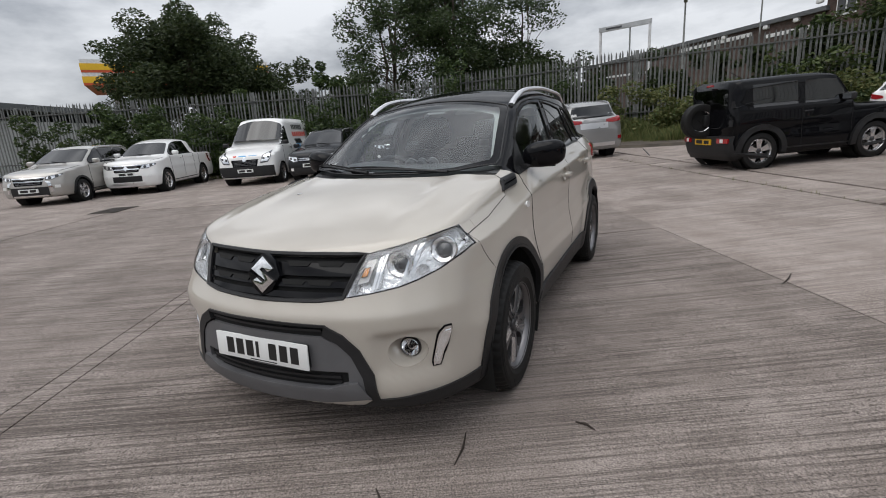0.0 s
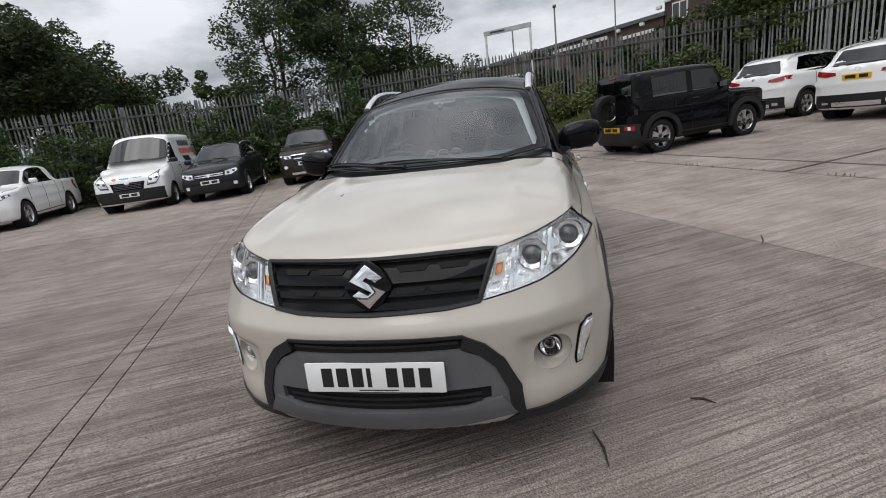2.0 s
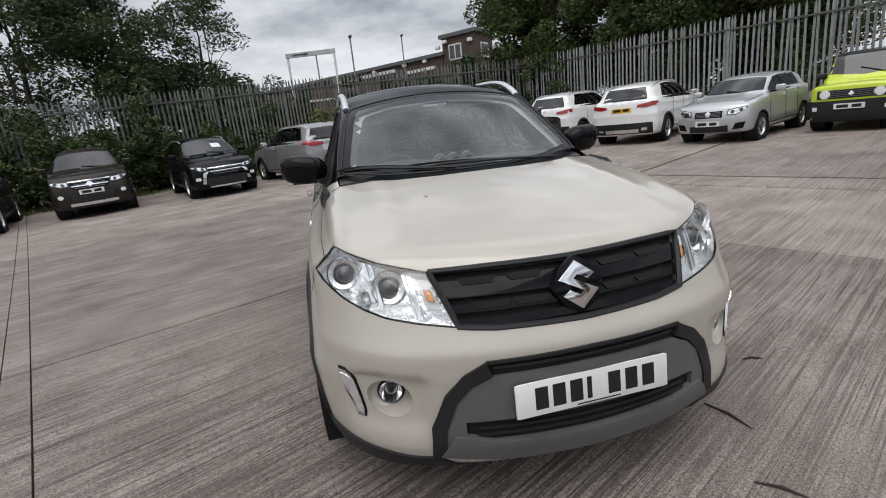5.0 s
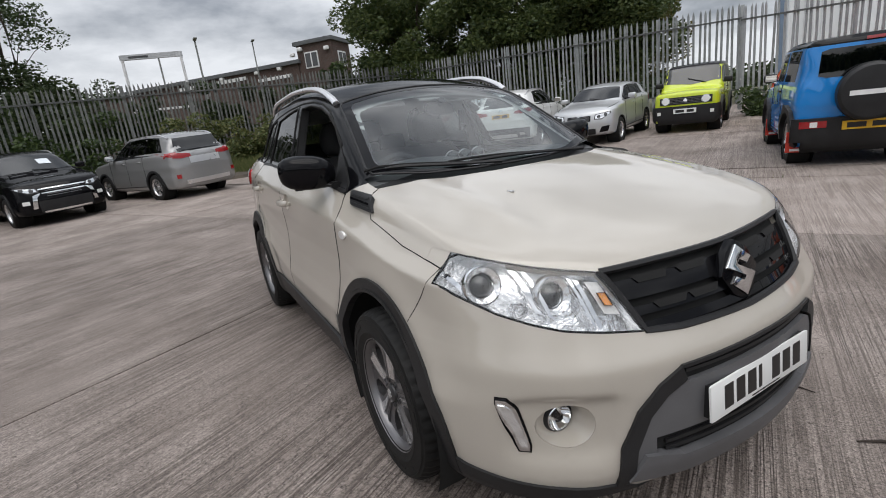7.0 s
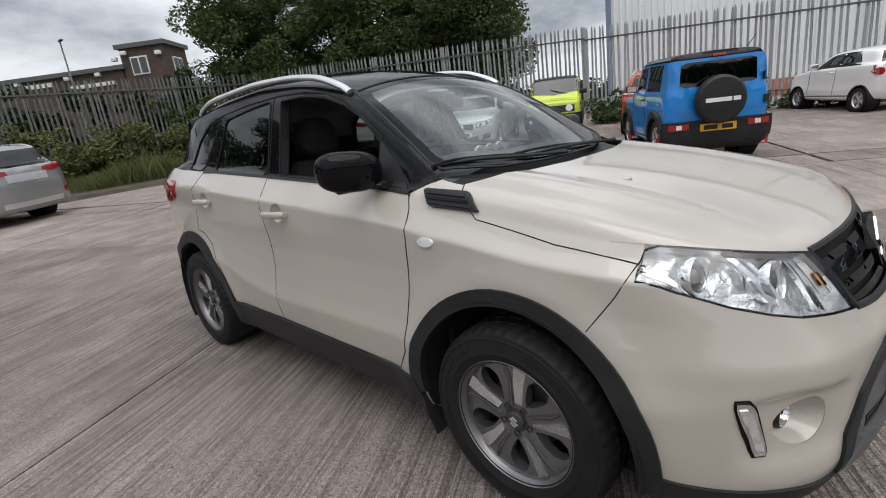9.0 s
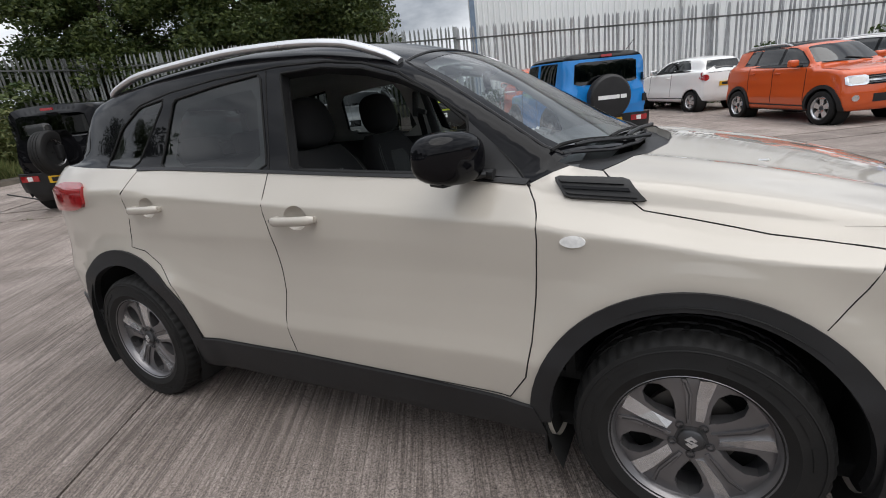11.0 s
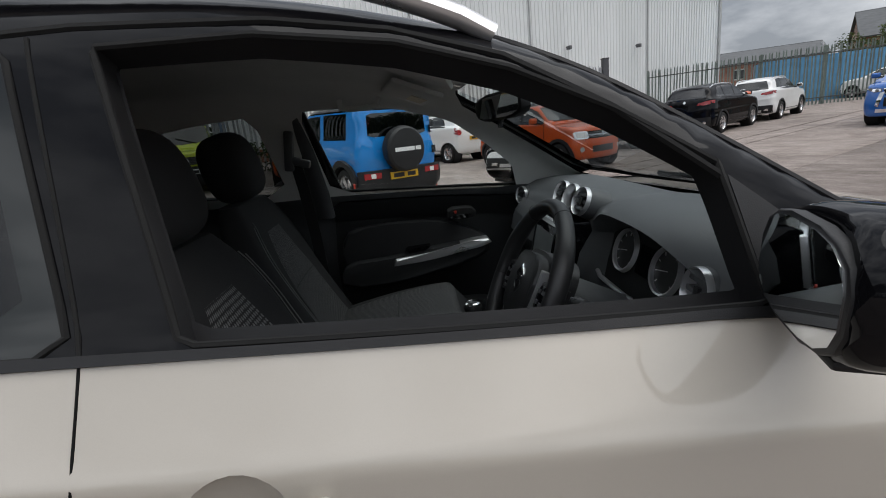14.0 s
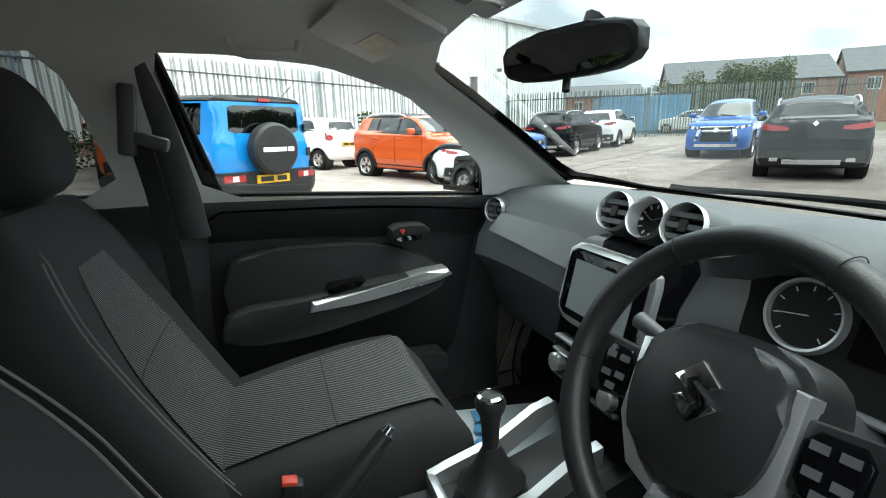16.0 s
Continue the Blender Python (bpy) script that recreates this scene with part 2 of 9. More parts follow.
        me = bpy.data.meshes.new(name)
        me.from_pydata(verts, [], polys)
        me.polygons.foreach_set("use_smooth", [True] * len(polys))
        me.normals_split_custom_set_from_vertices(normals)
        me.update()
        return me

    def on(self, pts, ax, side, out=0.0):
        """Points of an outline laid on the skin."""
        i, j = "xyz".index(ax[0]), "xyz".index(ax[1])
        k = 3 - i - j
        start = np.zeros((len(pts), 3))
        start[:, i], start[:, j], start[:, k] = [p[0] for p in pts], [p[1] for p in pts], self.box[k][side > 0]
        way = np.zeros((len(pts), 3))
        way[:, k] = -side
        p, _ = self.first(start, way, 1.1, 0.0, 45)
        return p + out * self.normals(p)

    def seam(self, pts, ax, side, r=0.0025, out=-0.0008):
        """A dark gap along a line on the skin."""
        fine = []
        for (a, b), (c, d) in zip(pts, pts[1:]):
            n = max(1, math.ceil(math.hypot(c - a, d - b) / 0.04))
            fine += [(a + (c - a) * t / n, b + (d - b) * t / n) for t in range(n)]
        fine.append(pts[-1])
        return tube([Vector(p) for p in self.on(fine, ax, side, out)], r, 6)


def inside(poly, u, w):
    hit = False
    for (a, b), (c, d) in zip(poly, poly[1:] + poly[:1]):
        if (b > w) != (d > w) and u < (c - a) * (w - b) / (d - b) + a:
            hit = not hit
    return hit


def cut(bm, poly, ax, keep, tag, only=None):
    """Cut the faces along an outline seen along an axis, and tag those within. keep: test of a face's middle."""
    i, j = "xyz".index(ax[0]), "xyz".index(ax[1])
    lay = bm.faces.layers.int["tag"]
    us, ws = [p[0] for p in poly], [p[1] for p in poly]
    u0, u1, w0, w1 = min(us) - 1e-4, max(us) + 1e-4, min(ws) - 1e-4, max(ws) + 1e-4

    def bounds(f):
        x = [v.co[i] for v in f.verts]
        y = [v.co[j] for v in f.verts]
        return min(x), max(x), min(y), max(y)

    pool = {}
    for f in bm.faces:
        c = f.verts[0].co
        if u0 - 0.5 < c[i] < u1 + 0.5 and w0 - 0.5 < c[j] < w1 + 0.5 and (only is None or f[lay] in only):
            b = bounds(f)
            if b[1] >= u0 and b[0] <= u1 and b[3] >= w0 and b[2] <= w1 and (keep is None or keep(f.calc_center_median())):
                pool[f] = b
    for (a, b), (c, d) in zip(poly, poly[1:] + poly[:1]):
        if math.hypot(c - a, d - b) < 1e-6:
            continue
        no, co = Vector((0, 0, 0)), Vector((0, 0, 0))
        no[i], no[j] = d - b, a - c
        co[i], co[j] = a, b
        no.normalize()
        sel = []
        la, lb, lc, ld = min(a, c), max(a, c), min(b, d), max(b, d)
        for f, q in pool.items():
            if q[1] >= la and q[0] <= lb and q[3] >= lc and q[2] <= ld:
                s = [(v.co - co).dot(no) for v in f.verts]
                if min(s) < -1e-5 and max(s) > 1e-5:
                    sel.append(f)
        if not sel:
            continue
        geom = set(sel)
        for f in sel:
            geom.update(f.edges), geom.update(f.verts)
            del pool[f]
        res = bmesh.ops.bisect_plane(bm, geom=list(geom), dist=1e-6, plane_co=co, plane_no=no)
        pool.update((g, bounds(g)) for g in res["geom"] if isinstance(g, bmesh.types.BMFace))
    for f in pool:
        if f.is_valid:
            m = f.calc_center_median()
            if inside(poly, m[i], m[j]):
                f[lay] = tag


def mirror_y(poly):
    return [(-y, z) for y, z in poly][::-1]

# ---- materials ----
def material(name, colour, rough=0.5, metal=0.0, vary=0.12, scale=6.0, grain=0.0, grain_scale=120.0, bump=0.0, bump_scale=60.0,
             coat=0.0, second=None, mix=0.5, stretch=(1, 1, 1), rough_vary=0.08, spec=0.5, random_tint=0.0):
    m = bpy.data.materials.new(name)
    m.use_nodes = True
    t = m.node_tree
    n, l = t.nodes, t.links
    b = n["Principled BSDF"]
    b.inputs["Metallic"].default_value = metal
    b.inputs["Roughness"].default_value = rough
    b.inputs["Coat Weight"].default_value = coat
    b.inputs["Coat Roughness"].default_value = 0.03
    b.inputs["Specular IOR Level"].default_value = spec
    co = n.new("ShaderNodeTexCoord")
    mp = n.new("ShaderNodeMapping")
    mp.inputs["Scale"].default_value = stretch
    l.new(co.outputs["Object"], mp.inputs["Vector"])
    big = n.new("ShaderNodeTexNoise")
    big.inputs["Scale"].default_value, big.inputs["Detail"].default_value = scale, 6
    l.new(mp.outputs[0], big.inputs["Vector"])
    ramp = n.new("ShaderNodeValToRGB")
    c = Vector(colour)
    d = Vector(second) if second else c * (1 - vary)
    e = c if second else c * (1 + vary)
    ramp.color_ramp.elements[0].position, ramp.color_ramp.elements[1].position = 0.5 - mix * 0.4, 0.5 + mix * 0.4
    ramp.color_ramp.elements[0].color, ramp.color_ramp.elements[1].color = (*d, 1), (*[min(1, v) for v in e], 1)
    l.new(big.outputs[0], ramp.inputs[0])
    last = ramp.outputs[0]
    if grain:
        fine = n.new("ShaderNodeTexNoise")
        fine.inputs["Scale"].default_value, fine.inputs["Detail"].default_value = grain_scale, 3
        l.new(mp.outputs[0], fine.inputs["Vector"])
        mx = n.new("ShaderNodeMix")
        mx.data_type, mx.blend_type = "RGBA", "OVERLAY"
        mx.inputs[0].default_value = grain
        l.new(last, mx.inputs[6])
        l.new(fine.outputs[0], mx.inputs[7])
        last = mx.outputs[2]
    if random_tint:
        info = n.new("ShaderNodeObjectInfo")
        mr = n.new("ShaderNodeMapRange")
        mr.inputs[3].default_value, mr.inputs[4].default_value = 1 - random_tint, 1 + random_tint
        l.new(info.outputs["Random"], mr.inputs[0])
        hsv = n.new("ShaderNodeHueSaturation")
        l.new(mr.outputs[0], hsv.inputs["Value"]), l.new(last, hsv.inputs["Color"])
        last = hsv.outputs[0]
    l.new(last, b.inputs["Base Color"])
    if rough_vary:
        mr = n.new("ShaderNodeMapRange")
        mr.inputs[3].default_value, mr.inputs[4].default_value = max(0.02, rough - rough_vary), min(1, rough + rough_vary)
        l.new(big.outputs[0], mr.inputs[0]), l.new(mr.outputs[0], b.inputs["Roughness"])
    if bump:
        bn = n.new("ShaderNodeTexNoise")
        bn.inputs["Scale"].default_value, bn.inputs["Detail"].default_value = bump_scale, 4
        l.new(mp.outputs[0], bn.inputs["Vector"])
        bp = n.new("ShaderNodeBump")
        bp.inputs["Strength"].default_value, bp.inputs["Distance"].default_value = bump, 0.6 / bump_scale
        l.new(bn.outputs[0], bp.inputs["Height"]), l.new(bp.outputs[0], b.inputs["Normal"])
    return m


def glass(name, tint, rough=0.0, clear=0.9, mirror=0.060):
    """A thin pane: it lets the light straight through and mirrors the sky by its gloss."""
    m = bpy.data.materials.new(name)
    m.use_nodes = True
    t = m.node_tree
    n, l = t.nodes, t.links
    n.remove(n["Principled BSDF"])
    tr, gl, mx = n.new("ShaderNodeBsdfTransparent"), n.new("ShaderNodeBsdfGlossy"), n.new("ShaderNodeMixShader")
    tr.inputs[0].default_value = (*[clear * v for v in tint], 1)
    gl.inputs["Roughness"].default_value = rough
    lw = n.new("ShaderNodeLayerWeight")
    lw.inputs[0].default_value = 0.5
    pw = n.new("ShaderNodeMath")
    pw.operation = "POWER"
    pw.inputs[1].default_value = 4.5
    ad = n.new("ShaderNodeMath")
    ad.operation, ad.use_clamp = "MULTIPLY_ADD", True
    ad.inputs[1].default_value, ad.inputs[2].default_value = 0.80, mirror
    l.new(lw.outputs["Facing"], pw.inputs[0]), l.new(pw.outputs[0], ad.inputs[0]), l.new(ad.outputs[0], mx.inputs[0])
    l.new(tr.outputs[0], mx.inputs[1]), l.new(gl.outputs[0], mx.inputs[2])
    l.new(mx.outputs[0], n["Material Output"].inputs[0])
    return m


def paint(name, colour, metal=0.0, flake=0.0):
    """Lacquered paint: a soft base under a sharp clear coat."""
    pale = max(colour) > 0.06
    m = material(name, colour, 0.42 if pale else 0.30, metal, vary=0.03, scale=2.0, coat=1.0 if pale else 0.6, rough_vary=0.03, grain=flake, grain_scale=900, spec=0.10 if pale else 0.0)
    b = m.node_tree.nodes["Principled BSDF"]
    b.inputs["Coat Roughness"].default_value = 0.015
    b.inputs["Coat IOR"].default_value = 1.62 if pale else 1.38
    return m


M = {}
M["ivory"] = paint("ivory_paint", (0.450, 0.416, 0.366), 0.10, 0.05)
M["black_gloss"] = paint("black_gloss_paint", (0.0045, 0.0045, 0.0055))
M["black_plastic"] = material("black_textured_plastic", (0.015, 0.015, 0.016), 0.5, vary=0.25, bump=0.25, bump_scale=500, spec=0.35)
M["grey_plastic"] = material("grey_plastic", (0.10, 0.10, 0.105), 0.5, vary=0.12, bump=0.12, bump_scale=500)
# near-black for joints, seals and liners; also the painted shade behind spokes
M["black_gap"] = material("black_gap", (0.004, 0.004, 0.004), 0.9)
M["rubber"] = material("tyre_rubber", (0.010, 0.010, 0.010), 0.62, vary=0.3, bump=0.15, bump_scale=200, second=(0.015, 0.0145, 0.014), spec=0.24)
M["chrome"] = material("chrome", (0.82, 0.83, 0.84), 0.08, 1.0, vary=0.02, rough_vary=0.03)
M["satin_silver"] = material("satin_silver", (0.70, 0.70, 0.71), 0.3, 0.8, vary=0.04)
M["rim_dark"] = material("rim_dark_grey", (0.07, 0.07, 0.073), 0.35, 0.6, vary=0.1)
M["rim_bright"] = material("rim_machined", (0.60, 0.595, 0.60), 0.22, 0.8, vary=0.1)
M["rim_mid"] = material("rim_grey_alloy", (0.19, 0.185, 0.19), 0.30, 0.70, vary=0.1)
M["disc"] = material("brake_steel", (0.13, 0.12, 0.11), 0.5, 0.8, vary=0.3)
M["glass"] = glass("clear_glass", (0.92, 0.98, 0.965), clear=0.97)
M["screen_glass"] = glass("windscreen_glass", (0.74, 0.80, 0.80), clear=0.90, mirror=0.13)
M["glass_tint"] = glass("privacy_glass", (0.14, 0.155, 0.155), clear=1.0, mirror=0.065)
M["lens"] = glass("lamp_lens", (0.98, 0.98, 0.98), clear=0.97)
M["lamp_silver"] = material("lamp_reflector", (0.90, 0.91, 0.92), 0.13, 0.80, vary=0.05, scale=40, bump=0.5, bump_scale=26, rough_vary=0.06)
M["lamp_dark"] = material("smoked_lamp_glass", (0.035, 0.036, 0.038), 0.04, 0.0, vary=0.1, coat=1.0, rough_vary=0.0)
M["red_lens"] = material("red_lens", (0.30, 0.007, 0.010), 0.12, coat=1.0, vary=0.15, scale=30)
M["amber"] = material("amber_lens", (0.75, 0.28, 0.05), 0.15, coat=1.0, vary=0.2, scale=60)
M["white_lens"] = material("white_lens", (0.75, 0.75, 0.74), 0.12, coat=1.0, vary=0.12, scale=90)
M["plate_white"] = material("plate_white", (0.74, 0.75, 0.74), 0.3, vary=0.04)
M["plate_yellow"] = material("plate_yellow", (0.72, 0.42, 0.02), 0.3, vary=0.04)
M["ink"] = material("black_ink", (0.012, 0.012, 0.012), 0.4)
M["mirror"] = material("mirror_glass", (0.85, 0.87, 0.88), 0.02, 1.0, vary=0.01, rough_vary=0.0)

M["headliner"] = material("grey_headliner_cloth", (0.70, 0.70, 0.68), 0.9, vary=0.06, bump=0.15, bump_scale=700)
M["dash"] = material("charcoal_dash_plastic", (0.082, 0.085, 0.088), 0.45, vary=0.15, bump=0.25, bump_scale=600)
M["door_plastic"] = material("black_door_plastic", (0.027, 0.028, 0.029), 0.5, vary=0.15, bump=0.3, bump_scale=600)
M["cloth"] = material("black_seat_cloth", (0.019, 0.019, 0.020), 0.95, vary=0.2, bump=0.3, bump_scale=900)
M["leather"] = material("black_leather", (0.020, 0.020, 0.021), 0.42, vary=0.15, bump=0.2, bump_scale=350)
M["carpet"] = material("black_carpet", (0.012, 0.012, 0.012), 1.0, vary=0.4, bump=0.6, bump_scale=400)
M["screen"] = material("pale_display", (0.32, 0.34, 0.34), 0.12, coat=1.0, vary=0.1, scale=4)
M["red"] = material("red_plastic", (0.60, 0.05, 0.03), 0.4)
M["white_print"] = material("white_print", (0.7, 0.7, 0.7), 0.5)
M["cream_label"] = material("cream_label", (0.62, 0.55, 0.42), 0.6, vary=0.12, scale=40)
M["paper"] = material("paper_mat", (0.66, 0.70, 0.74), 0.8, vary=0.1, bump=0.3, bump_scale=20)
M["blue_print"] = material("blue_print", (0.12, 0.35, 0.62), 0.7)
M["thread"] = material("grey_thread", (0.13, 0.13, 0.13), 0.8)


def weave(name, base, light, su, sv, dots=True):
    """Seat cloth with rows of pale stitches."""
    m = bpy.data.materials.new(name)
    m.use_nodes = True
    t = m.node_tree
    n, l = t.nodes, t.links
    b = n["Principled BSDF"]
    b.inputs["Roughness"].default_value = 0.95
    co = n.new("ShaderNodeTexCoord")
    mp = n.new("ShaderNodeMapping")
    mp.inputs["Scale"].default_value = (su, sv, 1)
    l.new(co.outputs["UV"], mp.inputs[0])
    if dots:
        tx = n.new("ShaderNodeTexVoronoi")
        tx.inputs["Scale"].default_value, tx.inputs["Randomness"].default_value = 1.0, 0.12
        out = tx.outputs["Distance"]
        lo, hi = 0.46, 0.28
    else:
        tx = n.new("ShaderNodeTexWave")
        tx.inputs["Scale"].default_value, tx.inputs["Distortion"].default_value, tx.inputs["Detail"].default_value = 0.5, 0.6, 2.0
        tx.bands_direction = "DIAGONAL"
        out = tx.outputs["Fac"]
        lo, hi = 0.45, 0.85
    l.new(mp.outputs[0], tx.inputs["Vector"])
    mr = n.new("ShaderNodeMapRange")
    mr.inputs[1].default_value, mr.inputs[2].default_value = lo, hi
    l.new(out, mr.inputs[0])
    nz = n.new("ShaderNodeTexNoise")
    nz.inputs["Scale"].default_value = 3.0
    l.new(mp.outputs[0], nz.inputs["Vector"])
    mu = n.new("ShaderNodeMath")
    mu.operation = "MULTIPLY"
    l.new(mr.outputs[0], mu.inputs[0]), l.new(nz.outputs[0], mu.inputs[1])
    mx = n.new("ShaderNodeMix")
    mx.data_type = "RGBA"
    mx.inputs[6].default_value, mx.inputs[7].default_value = (*base, 1), (*light, 1)
    l.new(mu.outputs[0], mx.inputs[0]), l.new(mx.outputs[2], b.inputs["Base Color"])
    bp = n.new("ShaderNodeBump")
    bp.inputs["Strength"].default_value, bp.inputs["Distance"].default_value = 0.4, 0.002
    l.new(mr.outputs[0], bp.inputs["Height"]), l.new(bp.outputs[0], b.inputs["Normal"])
    return m


M["seat_dots"] = weave("dotted_seat_cloth", (0.020, 0.020, 0.021), (0.30, 0.30, 0.30), 74, 74)
M["seat_ribs"] = weave("ribbed_seat_cloth", (0.020, 0.020, 0.021), (0.24, 0.24, 0.24), 150, 150, False)

# ---- the yard: concrete slabs over one sheet of ground that reaches the horizon ----
ALONG, ACROSS = Vector((0.8829, 0.4695, 0)), Vector((-0.4695, 0.8829, 0))


def concrete(name, pale=1.0, groove=1.0):
    m = bpy.data.materials.new(name)
    m.use_nodes = True
    t = m.node_tree
    n, l = t.nodes, t.links
    b = n["Principled BSDF"]
    b.inputs["Roughness"].default_value = 0.85
    b.inputs["Specular IOR Level"].default_value = 0.3
    co = n.new("ShaderNodeTexCoord")
    turn = n.new("ShaderNodeMapping")
    turn.inputs["Rotation"].default_value = (0, 0, radians(-28))
    l.new(co.outputs["Object"], turn.inputs[0])

    def noise_at(sx, sy, scale, detail, rough=0.55):
        mp = n.new("ShaderNodeMapping")
        mp.inputs["Scale"].default_value = (sx, sy, 1)
        l.new(turn.outputs[0], mp.inputs[0])
        t_ = n.new("ShaderNodeTexNoise")
        t_.inputs["Scale"].default_value, t_.inputs["Detail"].default_value, t_.inputs["Roughness"].default_value = scale, detail, rough
        l.new(mp.outputs[0], t_.inputs["Vector"])
        return t_.outputs[0]

    def ramp(x, p0, p1, v0, v1):
        r = n.new("ShaderNodeMapRange")
        r.inputs[1].default_value, r.inputs[2].default_value, r.inputs[3].default_value, r.inputs[4].default_value = p0, p1, v0, v1
        r.clamp = True
        l.new(x, r.inputs[0])
        return r.outputs[0]

    def mul(a, b_):
        q = n.new("ShaderNodeMath")
        q.operation = "MULTIPLY"
        l.new(a, q.inputs[0]), l.new(b_, q.inputs[1])
        return q.outputs[0]

    def thread(x, width):
        """Thin dark lines where a stretched noise passes its middle."""
        q = n.new("ShaderNodeMath")
        q.operation = "SUBTRACT"
        q.inputs[1].default_value = 0.5
        l.new(x, q.inputs[0])
        w = n.new("ShaderNodeMath")
        w.operation = "ABSOLUTE"
        l.new(q.outputs[0], w.inputs[0])
        return ramp(w.outputs[0], 0.0, width, 1.0, 0.0)

    def most(a, b_):
        q = n.new("ShaderNodeMath")
        q.operation = "MAXIMUM"
        l.new(a, q.inputs[0]), l.new(b_, q.inputs[1])
        return q.outputs[0]

    worn = noise_at(1, 1, 0.45, 5)
    stains = noise_at(1, 1, 1.7, 6)
    grit = noise_at(1, 1, 120, 4, 0.85)
    pits = noise_at(1.6, 0.7, 42, 4, 0.75)
    depth = ramp(worn, 0.36, 0.60, 0.45, 1.0)
    long_ = mul(thread(noise_at(17, 0.16, 1.0, 3, 0.62), 0.050), ramp(noise_at(5, 0.8, 1.0, 3, 0.6), 0.36, 0.50, 0.25, 1.0))
    short = mul(thread(noise_at(44, 0.7, 1.0, 2, 0.5), 0.075), ramp(noise_at(7, 1.6, 1.0, 3, 0.6), 0.40, 0.56, 0.15, 0.95))
    pocks = ramp(pits, 0.56, 0.65, 0.0, 0.95)
    dark = mul(most(most(long_, short), pocks), depth)
    base = n.new("ShaderNodeValToRGB")
    base.color_ramp.elements[0].position, base.color_ramp.elements[1].position = 0.30, 0.72
    base.color_ramp.elements[0].color, base.color_ramp.elements[1].color = (0.180 * pale, 0.150 * pale, 0.133 * pale, 1), (0.300 * pale, 0.258 * pale, 0.234 * pale, 1)
    l.new(stains, base.inputs[0])
    mx = n.new("ShaderNodeMix")
    mx.data_type = "RGBA"
    mx.inputs[7].default_value = (0.060, 0.048, 0.041, 1)
    l.new(ramp(dark, 0, 1, 0, 0.97 * groove), mx.inputs[0]), l.new(base.outputs[0], mx.inputs[6])
    gr = n.new("ShaderNodeMix")
    gr.data_type, gr.blend_type = "RGBA", "OVERLAY"
    gr.inputs[0].default_value = 0.8
    l.new(mx.outputs[2], gr.inputs[6]), l.new(ramp(grit, 0.32, 0.68, 0.0, 1.0), gr.inputs[7])
    info = n.new("ShaderNodeObjectInfo")
    hv = n.new("ShaderNodeHueSaturation")
    l.new(ramp(info.outputs["Random"], 0, 1, 0.90, 1.10), hv.inputs["Value"]), l.new(gr.outputs[2], hv.inputs["Color"])
    l.new(hv.outputs[0], b.inputs["Base Color"])
    ht = n.new("ShaderNodeMath")
    ht.operation = "MULTIPLY_ADD"
    ht.inputs[1].default_value = 0.15
    l.new(grit, ht.inputs[0]), l.new(ramp(dark, 0, 1, 1, 0), ht.inputs[2])
    bp = n.new("ShaderNodeBump")
    bp.inputs["Strength"].default_value, bp.inputs["Distance"].default_value = 0.75 * groove, 0.006
    l.new(ht.outputs[0], bp.inputs["Height"]), l.new(bp.outputs[0], b.inputs["Normal"])
    return m


M["concrete"] = concrete("broomed_concrete", 1.0)
M["concrete_mid"] = concrete("half_worn_concrete", 1.10, 0.86)
M["concrete_worn"] = concrete("worn_smooth_concrete", 1.20, 0.72)
M["earth"] = material("dark_earth", (0.060, 0.048, 0.036), 0.95, vary=0.35, scale=3, bump=0.6, bump_scale=30)
M["far_ground"] = material("rough_grass_ground", (0.075, 0.085, 0.035), 0.95, second=(0.10, 0.085, 0.055), scale=1.5, bump=0.5, bump_scale=8)
bm = bmesh.new()
rings = [0.0, 3, 6, 10, 15, 20, 26, 34, 45, 60, 90, 140, 250, 600, 2000]
vs = []
for r in rings[1:]:
    vs.append([bm.verts.new((r * math.cos(a), r * math.sin(a), float(lie(r * math.cos(a), r * math.sin(a))) - 0.035)) for a in np.linspace(0, 2 * np.pi, 72, endpoint=False)])
bm.faces.new(vs[0])
for a, b in zip(vs, vs[1:]):
    for k in range(72):
        bm.faces.new((a[k], b[k], b[(k + 1) % 72], a[(k + 1) % 72]))
bmesh.ops.recalc_face_normals(bm, faces=bm.faces)
ground = tagged(part("ground", bm, M["far_ground"]), "dark earth and rough grass under and beyond the yard", "ground", kind="structure")
pavement = tagged(new("pavement"), "weathered broom-finished concrete slabs with dark joints", "pavement", kind="structure")
US = [-26.7, -20.7, -14.7, -8.7, -2.68, 3.3, 9.3, 15.3, 21.3, 27.3, 33.3]
VS = [-27.0, -22.0, -17.0, -12.0, -7.0, -2.05, -1.89, 3.06, 5.72, 6.50, 11.5, 16.5, 21.5]


